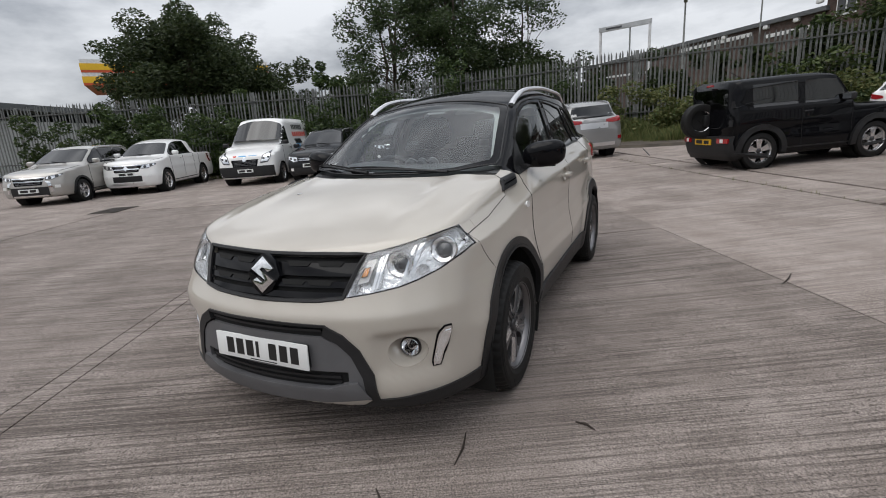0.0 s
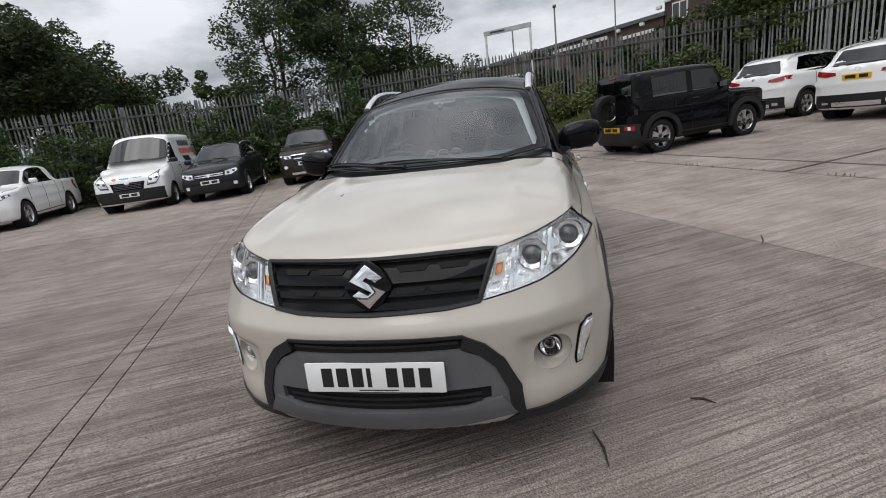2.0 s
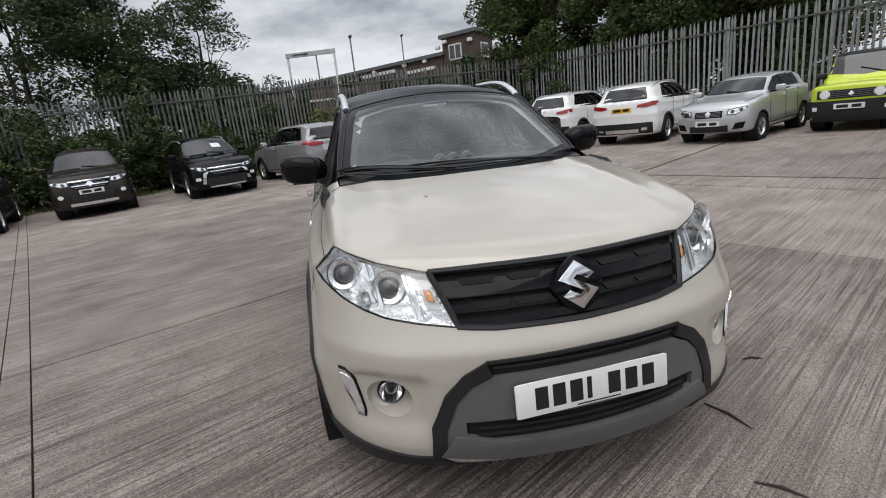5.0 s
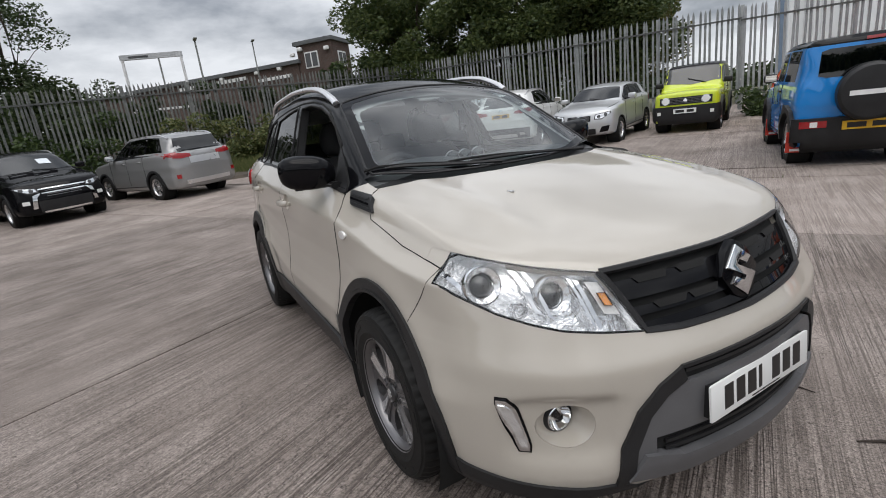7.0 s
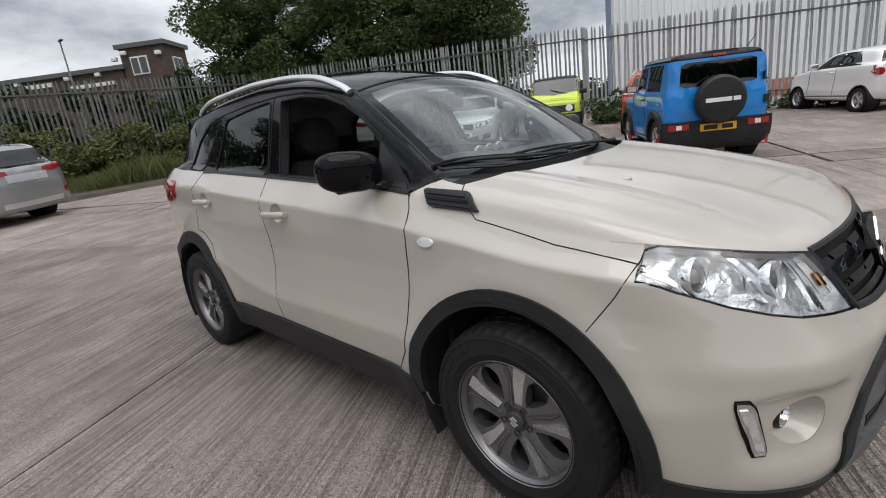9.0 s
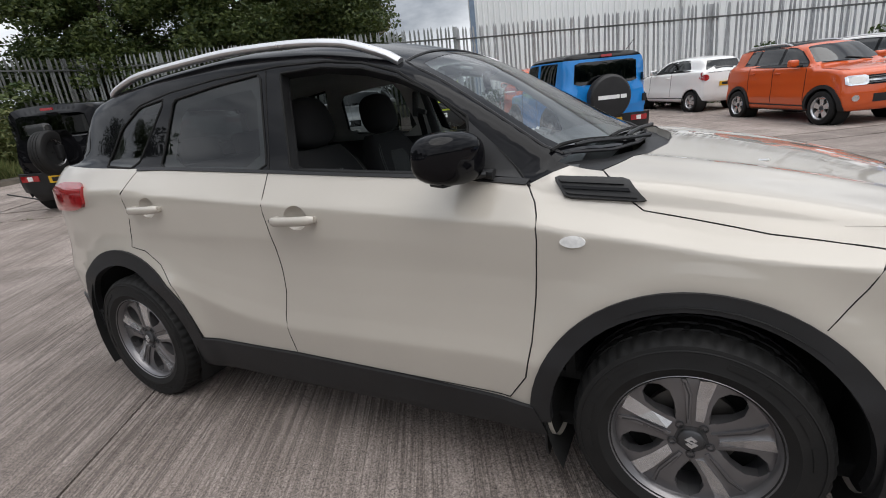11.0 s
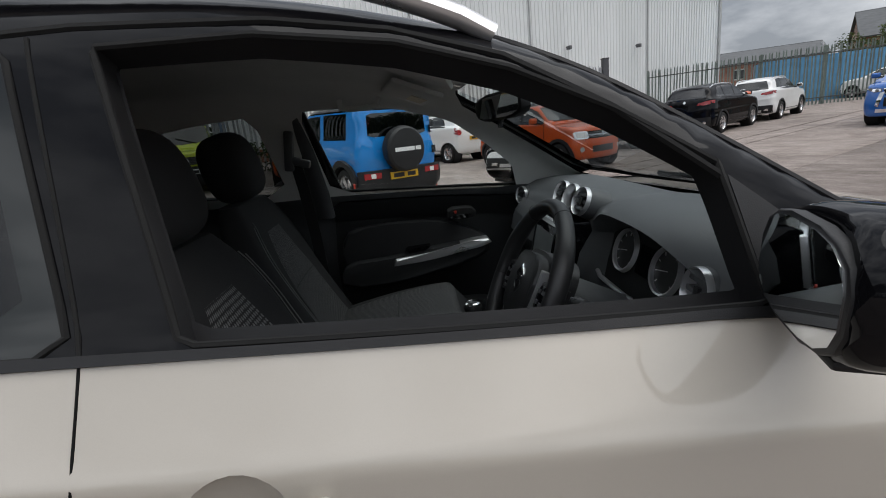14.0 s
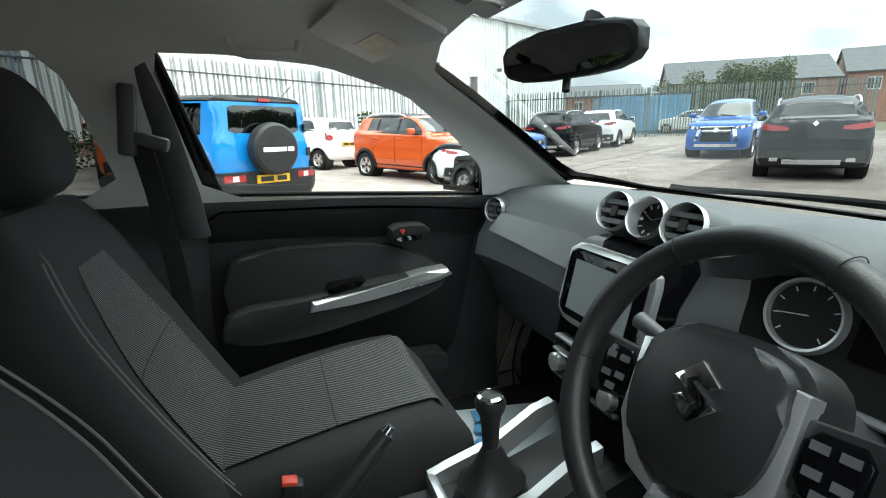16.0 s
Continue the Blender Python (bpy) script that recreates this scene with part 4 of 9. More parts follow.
# badge
bx = float(shape.on([(0.0, 0.79)], "yz", 1)[0][0])
tilt = Matrix.Translation((bx + 0.004, 0, 0.79)) @ pose(0, 0, 0, 90, 0, 90) @ pose(0, 0, 0, -14, 0, 0)
badge = part("badge", prism([(-0.090, 0.0), (-0.052, 0.062), (0, 0.094), (0.052, 0.062), (0.090, 0), (0.052, -0.062), (0, -0.094), (-0.052, -0.062)], -0.02, 0.006, tilt, 0.003), M["black_gloss"], vitara)
ESS = [(-0.068, 0.020), (-0.004, 0.078), (0.058, 0.030), (0.030, 0.012), (-0.002, 0.036), (-0.022, 0.020), (0.068, -0.020), (0.004, -0.078), (-0.058, -0.030), (-0.030, -0.012), (0.002, -0.036), (0.022, -0.020)]
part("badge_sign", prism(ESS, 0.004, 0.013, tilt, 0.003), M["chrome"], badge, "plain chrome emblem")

# headlamps: lens, silver bowl, two round projectors and an amber lamp
def dish(me, cy, cz, ry, rz, deep, axis):
    # press a piece of skin in, deepest at its middle
    for v in me.vertices:
        u, w = ((v.co.y - cy) / ry, (v.co.z - cz) / rz) if axis == 0 else ((v.co.x - cy) / ry, (v.co.z - cz) / rz)
        v.co[axis] -= deep * max(0.0, 1 - (u * u + w * w)) ** 0.6
    me.normals_split_custom_set_from_vertices([(0, 0, 0)] * len(me.vertices))
    me.update()
    return me


def lamp_line(lp, s):
    """The dark rim of a headlamp, closed by an upright line where the wing begins."""
    fine = []
    for (a, b), (c, d) in zip(lp, lp[1:] + lp[:1]):
        n = max(1, math.ceil(math.hypot(c - a, d - b) / 0.02))
        fine += [(a + (c - a) * t / n, b + (d - b) * t / n) for t in range(n)]
    pts = [Vector(p) for p in shape.on(fine, "yz", 1, -0.003)]
    ok = [p.x > 0.387 for p in pts]
    k = next((i for i in range(len(ok)) if ok[i] and not ok[i - 1]), 0)
    pts = [q for q, o in zip(pts[k:] + pts[:k], ok[k:] + ok[:k]) if o]
    za, zb = pts[-1].z, pts[0].z
    side = [Vector(p) for p in shape.on([(0.386, za + (zb - za) * t / 8) for t in range(1, 8)], "xz", s, -0.003)]
    return tube(pts + side + pts[:1], 0.0042, 6)


for s, base in ((1, 100), (-1, 200)):
    lp = LAMP if s > 0 else mirror_y(LAMP)
    lamp = hang("headlamp", shape.mesh("headlamp", body, T_LAMP + base, -0.055), M["lamp_silver"], vitara, "clear headlamp with silver bowl")
    hang("lens", shape.mesh("lens", body, T_LAMP + base, 0.002), M["lens"], lamp)
    part("lamp_rim", lamp_line(lp, s), M["black_gloss"], lamp)
    tags = body.faces.layers.int["tag"]
    skins = sum(1 for f in body.faces if f[tags] == T_LAMP + base)
    bm = bmesh.new()
    bm.from_mesh(shape.mesh("lamp_wall", body, T_LAMP + base, -0.006, 0.052))
    bm.faces.ensure_lookup_table()
    bmesh.ops.delete(bm, geom=bm.faces[:skins], context="FACES")
    part("lamp_wall", bm, M["lamp_silver"], lamp)
    for yy, zz, rr in ((0.715, 0.868, 0.052), (0.575, 0.832, 0.052), (0.66, 0.80, 0.024)):
        p = shape.on([(s * yy, zz)], "yz", 1)[0]
        q = shape.normals([p])[0] * 0.35 + np.array([0.75, 0, 0.05])
        m = Matrix.Translation(Vector(p) - Vector(q).normalized() * 0.062) @ Vector(q).to_track_quat("Z", "Y").to_matrix().to_4x4()
        bowl = part("projector", lathe([(rr * 0.62, 0.0), (rr * 0.72, 0.022), (rr, 0.030), (rr * 1.06, 0.026), (rr * 1.0, -0.02)], m, 28), M["lamp_silver"], lamp)
        dome = part("projector_lens", lathe([(rr * 0.70, 0.008), (rr * 0.6, 0.020), (rr * 0.35, 0.030), (0.002, 0.033)], m, 24), M["lamp_dark"] if rr > 0.03 else M["lens"], lamp)
        if rr > 0.03:
            part("projector_ring", lathe([(rr * 0.98, 0.028), (rr * 1.05, 0.034), (rr * 1.12, 0.028), (rr * 1.12, 0.010)], m, 28), M["chrome"], lamp)
    for yy, zz, w in ((0.648, 0.868, 0.007), (0.625, 0.855, 0.005), (0.512, 0.815, 0.006), (0.528, 0.822, 0.004), (0.775, 0.890, 0.006)):
        fin = [(s * (yy - w), zz + 0.05), (s * (yy + w), zz + 0.055), (s * (yy - 0.02 + w * 2), zz - 0.07), (s * (yy - 0.02), zz - 0.075)]
        hang("lamp_fin", shape.patch("lamp_fin", fin if s > 0 else fin[::-1], "yz", 1, -0.018, 0.03), M["chrome"], lamp)
    am = [(s * 0.455, 0.855), (s * 0.492, 0.862), (s * 0.475, 0.775), (s * 0.43, 0.765)]
    hang("indicator", shape.patch("indicator", am if s > 0 else am[::-1], "yz", 1, -0.022, 0.02), M["white_lens"], lamp)
    am = [(s * 0.452, 0.825), (s * 0.475, 0.828), (s * 0.468, 0.795), (s * 0.445, 0.79)]
    hang("indicator_bulb", shape.patch("indicator_bulb", am if s > 0 else am[::-1], "yz", 1, -0.016, 0.01), M["amber"], lamp)
    # day lamp and fog lamp
    def slot(x0, x1, x2, x3, z0, z1):
        return rounded([(x0, z0), (x1, z0), (x3, z1), (x2, z1)], 1, 0.12)

    dl = hang("day_lamp", shape.patch("day_lamp", slot(0.602, 0.640, 0.636, 0.670, 0.578, 0.404), "xz", s, 0.003, 0.01, 0.02), M["black_gloss"], vitara)
    hang("day_lamp_rim", shape.patch("day_lamp_rim", slot(0.606, 0.636, 0.640, 0.666, 0.572, 0.410), "xz", s, 0.008, 0.005, 0.02), M["chrome"], dl)
    hang("day_lamp_lens", shape.patch("day_lamp_lens", slot(0.612, 0.630, 0.644, 0.660, 0.558, 0.424), "xz", s, 0.011, 0.004, 0.02), M["lamp_silver"], dl)
    edge_ = shape.on(FOG if s > 0 else mirror_y(FOG), "yz", 1, -0.001)
    p = Vector(edge_.mean(0))
    way = (Vector((1.0, s * 0.16, 0.02))).normalized()
    seat_at = p + Vector((-0.046, -s * 0.010, 0.002))
    face_ = Matrix.Translation(seat_at) @ way.to_track_quat("Z", "Y").to_matrix().to_4x4()
    rings = []
    for t in np.linspace(0, 1, 9):
        rings.append([Vector(e).lerp(seat_at + 0.040 * Vector((0, (e[1] - p.y) / 0.068, (e[2] - p.z) / 0.066)), t) - Vector((0.016 * math.sin(math.pi * t), 0, 0)) for e in edge_])
    well = part("fog_recess", loft(rings, False), M["ivory"], vitara)
    fog = part("fog_lamp", lathe([(0.043, -0.004), (0.040, 0.010), (0.036, 0.013), (0.033, 0.006), (0.02, -0.010), (0.002, -0.014)], face_, 28), M["chrome"], well, "round fog lamp")
    part("fog_lens", lathe([(0.036, 0.010), (0.026, 0.015), (0.002, 0.018)], face_, 24), M["lens"], fog)
    part("fog_bulb", lathe([(0.011, -0.012), (0.011, 0.002), (0.007, 0.007), (0.001, 0.008)], face_, 16), M["black_gloss"], fog)
    part("fog_housing", lathe([(0.048, -0.010), (0.045, 0.004), (0.039, 0.012)], face_, 28), M["black_plastic"], fog)

# lower mouth: black frame, grey panel, two openings, plate
mouth = hang("bumper_mouth", shape.mesh("bumper_mouth", body, T_FRAME, -0.012), M["black_gap"], vitara, "black lower bumper opening")
OUT = [(-0.515, 0.285), (-0.505, 0.40), (-0.46, 0.51), (-0.40, 0.575), (-0.33, 0.613), (0, 0.618), (0.33, 0.613), (0.40, 0.575), (0.46, 0.51), (0.505, 0.40), (0.515, 0.285)]
INN = [(-0.470, 0.290), (-0.462, 0.39), (-0.425, 0.485), (-0.375, 0.540), (-0.315, 0.572), (0, 0.577), (0.315, 0.572), (0.375, 0.540), (0.425, 0.485), (0.462, 0.39), (0.470, 0.290)]
for s in (-1, 1):
    a = [p for p in OUT if p[0] * s >= 0.32][:: s]
    b = [p for p in INN if p[0] * s >= 0.31][:: s]
    arm = a + b[::-1]
    hang("mouth_frame", shape.patch("mouth_frame", arm, "yz", 1, 0.010, 0.02), M["black_plastic"], mouth)
hang("mouth_frame", shape.patch("mouth_frame", [(-0.33, 0.616), (0, 0.622), (0.33, 0.616), (0.33, 0.606), (0, 0.612), (-0.33, 0.606)], "yz", 1, 0.008, 0.02), M["black_plastic"], mouth)
PANEL = [(-0.470, 0.290), (-0.462, 0.39), (-0.425, 0.485), (-0.375, 0.535), (-0.315, 0.562), (0, 0.567), (0.315, 0.562), (0.375, 0.535), (0.425, 0.485), (0.462, 0.39), (0.470, 0.290),
         (0.40, 0.30), (0.405, 0.413), (0.0, 0.413), (-0.405, 0.413), (-0.40, 0.30)]
hang("bumper_panel", shape.patch("bumper_panel", PANEL, "yz", 1, 0.004, 0.02), M["grey_plastic"], mouth, "matt grey bumper panel")
SKID = [(-0.44, 0.37), (-0.385, 0.36), (-0.32, 0.340), (0, 0.338), (0.32, 0.340), (0.385, 0.36), (0.44, 0.37), (0.485, 0.298), (0.3, 0.272), (0, 0.266), (-0.3, 0.272), (-0.485, 0.298)]
hang("skid_plate", shape.patch("skid_plate", SKID, "yz", 1, 0.016, 0.03), M["grey_plastic"], mouth, "matt grey skid plate")
for z in (0.362, 0.385, 0.590):
    w = 0.37 if z < 0.5 else 0.31
    hang("mouth_slat", shape.patch("mouth_slat", [(-w, z + 0.005), (w, z + 0.005), (w, z - 0.005), (-w, z - 0.005)], "yz", 1, -0.002, 0.01), M["black_plastic"], mouth)
px = float(shape.on([(0.0, 0.48)], "yz", 1)[0][0])
face = Matrix.Translation((px + 0.006, 0, 0.480)) @ pose(0, 0, 0, 90, 0, 90) @ pose(0, 0, 0, -3, 0, 0)
plate = part("number_plate", prism(rounded([(-0.26, -0.0555), (0.26, -0.0555), (0.26, 0.0555), (-0.26, 0.0555)], 1, 0.02), -0.003, 0.003, face, 0.001), M["plate_white"], vitara, "white number plate with plain dark bars")
part("plate_holder", prism([(-0.25, -0.05), (0.25, -0.05), (0.25, 0.05), (-0.25, 0.05)], -0.05, -0.003, face), M["black_plastic"], plate)
for k, cx in enumerate((-0.176, -0.118, -0.060, -0.016, 0.070, 0.130, 0.190)):
    part("plate_bar", prism([(cx - 0.021, -0.036), (cx + 0.021, -0.036), (cx + 0.021, 0.036), (cx - 0.021, 0.036)] if k != 3 else [(cx - 0.008, -0.036), (cx + 0.008, -0.036), (cx + 0.008, 0.036), (cx - 0.008, 0.036)], 0.0025, 0.0042, face), M["ink"], plate)
part("plate_line", prism([(-0.06, -0.050), (0.09, -0.050), (0.09, -0.046), (-0.06, -0.046)], 0.0025, 0.0040, face), M["ink"], plate)
# washer nozzle
part("washer_jet", box((0.03, 0.014, 0.006), (0.18, -0.33, float(shape.on([(0.18, -0.33)], "xy", 1)[0][2]) + 0.002), bevel=0.002), M["satin_silver"], vitara)

# roof rails
for s in (-1, 1):
    xs = np.linspace(-0.96, -2.72, 40)
    base = shape.on([(x, s * (0.555 - 0.035 * max(0, (-2.2 - x) / 0.5) ** 2)) for x in xs], "xy", 1)
    lift = 0.036 * np.clip(np.minimum((-0.96 - xs) / 0.22, (xs + 2.72) / 0.25), 0, 1) ** 0.6
    pts = [Vector(p) + Vector((0, 0, h + 0.004)) for p, h in zip(base, lift)]
    part("roof_rail", tube(pts, 0.020, 10, True, 0.8), M["satin_silver"], vitara, "silver roof rail")

# door handles
for s in (-1, 1):
    for cx, cz in ((-1.331, 0.978), (-2.204, 1.020)):
        n = CUPS.index((cx, cz))
        cup = hang("handle_cup", dish(shape.mesh("handle_cup", body, (300 if s < 0 else 310) + n), cx, cz + 0.004, 0.056, 0.046, s * 0.030, 1), M["ivory"], vitara)
        y0 = float(abs(shape.on([(cx, cz)], "xz", s)[0][1]))
        pts = [(cx + d, s * (y0 + 0.038 - 0.020 * (abs(d) / 0.107) ** 4), cz + 0.003 * d / 0.1) for d in np.linspace(-0.105, 0.105, 13)]
        h = part("door_handle", tube(pts, [0.010] + [0.0145] * 11 + [0.010], 10, True, 1.25), M["ivory"], vitara)
        for d in (-0.09, 0.09):
            part("handle_mount", box((0.026, 0.035, 0.024), (cx + d, s * (y0 + 0.014), cz), bevel=0.006), M["ivory"], h)
        if cx > -2:
            part("key_slot", lathe([(0.0085, 0), (0.0085, 0.003), (0.004, 0.0035), (0.001, 0.0035)], Matrix.Translation((cx - 0.094, s * (y0 + 0.0335), cz)) @ pose(0, 0, 0, 90 * -s, 0, 0), 16), M["rim_dark"], h)

# door mirrors
for s in (-1, 1):
    bm = bmesh.new()
    bmesh.ops.create_icosphere(bm, subdivisions=4, radius=1)
    for v in bm.verts:
        d = v.co.normalized()
        k = (abs(d.x / 0.064) ** 2.9 + abs(d.y / 0.128) ** 2.9 + abs(d.z / 0.078) ** 2.9) ** (-1 / 2.9)
        p = d * k
        p.x = max(p.x, -0.040)
        inward = max(0.0, -s * p.y / 0.136)
        p.z = p.z * (1 - 0.16 * inward ** 2) + 0.010 * (s * p.y / 0.136)
        p.x -= 0.022 * abs(p.y / 0.136) ** 2
        v.co = p
    ctr = Vector((-0.656, s * 0.850, 1.172))
    hold = Matrix.Translation(ctr) @ pose(0, 0, 0, 0, 3, 21 * s)
    bmesh.ops.transform(bm, matrix=hold, verts=bm.verts)
    mir = part("door_mirror", bm, M["black_gloss"], vitara, "gloss black door mirror")
    gl = rounded([(-0.104, -0.054), (0.102, -0.058), (0.104, 0.056), (-0.098, 0.060)], 2, 0.22)
    back_ = hold @ Matrix.Translation((-0.056, 0, 0)) @ pose(0, 0, 0, 90, 0, -90)
    part("mirror_bezel", prism([(1.07 * a, 1.09 * b) for a, b in gl], -0.012, 0.001, back_, 0.003), M["black_plastic"], mir)
    part("mirror_glass", prism(gl, 0.0, 0.003, back_), M["mirror"], mir)
    part("mirror_arm", tube([hold @ Vector((0.004, -0.060 * s, -0.058)), hold @ Vector((0.016, -0.115 * s, -0.066)), Vector((-0.570, s * 0.744, 1.102))], [0.028, 0.024, 0.030], 10, True, 0.55), M["black_plastic"], mir)
    sail = [(-0.485, 1.082), (-0.652, 1.102), (-0.674, 1.262), (-0.60, 1.20)]
    hang("mirror_foot", shape.patch("mirror_foot", sail, "xz", s, 0.004), M["black_plastic"], mir)
    part("mirror_lower", box((0.060, 0.150, 0.012), (0, 0, 0), hold @ Matrix.Translation((-0.010, -0.01 * s, -0.071)), 0.005), M["black_plastic"], mir)

# wipers
for a, b, c in (((-0.19, 0.42), (-0.30, -0.10), (-0.24, -0.22)), ((-0.17, -0.10), (-0.34, -0.56), (-0.36, -0.58))):
    pts = [(a[0] + (c[0] - a[0]) * t, a[1] + (c[1] - a[1]) * t) for t in np.linspace(0, 1, 12)]
    lay = [Vector(p) for p in shape.on(pts, "xy", 1, 0.016)]
    w = part("wiper", tube(lay, [0.011] + [0.008] * 10 + [0.005], 6), M["black_plastic"], vitara, "black wiper arm")
    pts = [(a[0] - 0.012 + (c[0] - 0.03 - a[0]) * t, a[1] + 0.05 + (c[1] - 0.10 - a[1]) * t) for t in np.linspace(0.15, 1.05, 12)]
    part("wiper_blade", tube([Vector(p) for p in shape.on(pts, "xy", 1, 0.008)], 0.006, 6), M["black_gap"], w)

# ---- wheels ----
WHEELS = {}


def wheel(parent, at, side, radius=0.335, width=0.215, rim=0.222, style="five", detail=True, dark="rim_dark", bright="rim_bright"):
    """A wheel whose outer face looks along side * y."""
    root = new("wheel")
    root.empty_display_size = 0.1
    root.parent = parent
    root.matrix_basis = Matrix.Translation(at) @ (pose(0, 0, 0, 90, 0, 0) if side < 0 else pose(0, 0, 0, -90, 0, 0))
    key = (radius, width, rim, detail, dark, bright)
    if key in WHEELS:
        for o in WHEELS[key].children_recursive:
            twin = new(o.name.split(".")[0], o.data)
            twin.parent = root
        return root
    WHEELS[key] = root
    h, n = width / 2, 240 if detail else 48
    bm = bmesh.new()
    prof = [(rim - 0.006, -h * 0.92), (rim + 0.012, -h), (radius * 0.86, -h * 1.06), (radius * 0.95, -h * 0.97), (radius * 0.985, -h * 0.80), (radius, -h * 0.5), (radius, -h * 0.46), (radius - 0.007, -h * 0.44), (radius - 0.007, -h * 0.38),
            (radius, -h * 0.36), (radius, -h * 0.04), (radius - 0.007, -h * 0.02), (radius - 0.007, h * 0.04), (radius, h * 0.06), (radius, h * 0.36), (radius - 0.007, h * 0.38), (radius - 0.007, h * 0.44),
            (radius, h * 0.46), (radius, h * 0.5), (radius * 0.985, h * 0.80), (radius * 0.955, h * 0.95), (radius * 0.945, h * 0.99), (radius * 0.93, h * 1.0), (radius * 0.86, h * 1.06), (rim + 0.034, h * 1.05), (rim + 0.030, h * 1.07), (rim + 0.012, h), (rim - 0.006, h * 0.92)]
    rings = add_lathe(bm, prof, None, n)
    if detail:
        for ri in (3, 4, 5, 18, 19, 20):
            for k in range(n):
                if k % 5 < 2:
                    v = rings[ri][k]
                    q = 1 - (0.0062 if ri in (4, 5, 18, 19) else 0.0025) / radius
                    v.co.x, v.co.y = v.co.x * q, v.co.y * q
        for ri, o in ((9, 0), (10, 2), (13, 4), (14, 6)):
            for k in range(o, n, 8):
                for v in (rings[ri][k], rings[ri][(k + 1) % n]):
                    v.co.x, v.co.y = v.co.x * 0.984, v.co.y * 0.984
    bmesh.ops.recalc_face_normals(bm, faces=bm.faces)
    tyre = part("tyre", bm, M["rubber"], root)
    if detail:
        # raised marks and a rim guard on the side wall
        for k in range(18):
            if k % 6 in (0, 1, 2, 3):
                a0 = math.radians(20 * k)
                arc = [a0 + math.radians(15) * t / 4 for t in range(5)]
                bm = bmesh.new()
                lo = [bm.verts.new((0.275 * math.cos(a), 0.275 * math.sin(a), h * 1.055)) for a in arc] + [bm.verts.new((0.292 * math.cos(a), 0.292 * math.sin(a), h * 1.045)) for a in arc[::-1]]
                f_ = bm.faces.new(lo)
                up_ = bmesh.ops.extrude_face_region(bm, geom=[f_])
                for v in up_["geom"]:
                    if isinstance(v, bmesh.types.BMVert):
                        v.co.z += 0.0022
                bmesh.ops.recalc_face_normals(bm, faces=bm.faces)
                part("sidewall_mark", bm, M["rubber"], tyre)
        part("sidewall_ring", lathe([(0.302, h * 1.03), (0.304, h * 1.05), (0.307, h * 1.03)], None, 96), M["rubber"], tyre)
    part("rim", lathe([(rim, -h * 0.9), (rim - 0.012, -h * 0.8), (rim - 0.022, 0), (rim - 0.016, h * 0.75), (rim - 0.010, h * 0.84), (rim + 0.001, h * 0.97), (rim + 0.006, h * 0.93), (rim + 0.002, h * 0.9)], None, 64 if detail else 32), M["rim_mid" if detail else bright], root)
    part("brake_disc", lathe([(0.03, -0.01), (0.13, -0.01), (0.13, 0.012), (0.03, 0.012)], None, 32), M["disc"], root)
    # added near-black disc: stands for the shade seen between the spokes
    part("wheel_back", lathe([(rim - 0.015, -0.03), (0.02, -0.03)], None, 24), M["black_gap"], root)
    spokes = 5
    for k in range(spokes):
        a = math.radians(90 + 360 / spokes * k)
        m = pose(0, 0, 0, 0, 0, math.degrees(a) - 90)
        z1, z0 = h * 0.78, h * 0.30
        bm = bmesh.new()
        if detail:
            # a broad paddle that merges with its neighbours at the rim
            half = [(0.040, 0.040), (0.046, 0.075), (0.043, 0.118), (0.056, 0.152), (0.086, 0.172), (0.1165, 0.1603), (0.1240, 0.1707), (0.066, 0.2010), (0.030, 0.2095)]
            add_prism(bm, half + [(0.0, 0.2115)] + [(-x, y) for x, y in half[::-1]], z0, z1 - 0.012, m, 0.005)
        else:
            # a broad spoke that flares into the rim
            add_prism(bm, [(-0.046, 0.040), (0.046, 0.040), (0.034, rim * 0.52), (0.048, rim * 0.80), (0.098, rim - 0.012), (0.05, rim - 0.002), (-0.05, rim - 0.002), (-0.098, rim - 0.012), (-0.048, rim * 0.80), (-0.034, rim * 0.52)], z0, z1 - 0.012, m, 0.010)
        bmesh.ops.recalc_face_normals(bm, faces=bm.faces)
        part("spoke", bm, M["rim_mid" if detail else bright], root, "grey alloy spoke")
        if detail:
            # a ground facet on one flank, a slotted ridge on the other
            bm = bmesh.new()
            lo, hi = z1 - 0.0125, z1 - 0.002
            q = [bm.verts.new(m @ Vector(p)) for p in ((0.036, 0.100, lo), (0.038, 0.122, lo), (0.054, 0.156, lo), (0.084, 0.178, lo), (0.058, 0.198, lo), (0.014, 0.200, hi), (0.008, 0.150, hi), (0.008, 0.070, hi), (0.030, 0.062, lo))]
            bm.faces.new(q)
            back = [bm.verts.new(m @ Vector(p)) for p in ((0.014, 0.200, lo), (0.008, 0.150, lo), (0.008, 0.070, lo))]
            bm.faces.new((q[5], q[4], back[0])), bm.faces.new((q[6], q[5], back[0], back[1])), bm.faces.new((q[7], q[6], back[1], back[2])), bm.faces.new((q[8], q[7], back[2]))
            bmesh.ops.recalc_face_normals(bm, faces=bm.faces)
            part("spoke_facet", bm, M[bright], root, "machined silver facet", smooth=False)
            fin = [(-0.016, 0.055), (-0.004, 0.055), (-0.004, 0.150), (-0.020, 0.198), (-0.034, 0.198), (-0.018, 0.150)]
            part("spoke_ridge", prism(fin, z1 - 0.016, z1 - 0.005, m, 0.003), M["rim_mid"], root)
            part("spoke_slot", prism([(-0.012, 0.070), (-0.009, 0.070), (-0.009, 0.150), (-0.022, 0.188), (-0.027, 0.188), (-0.013, 0.150)], z1 - 0.012, z1 - 0.0042, m), M[dark], root)
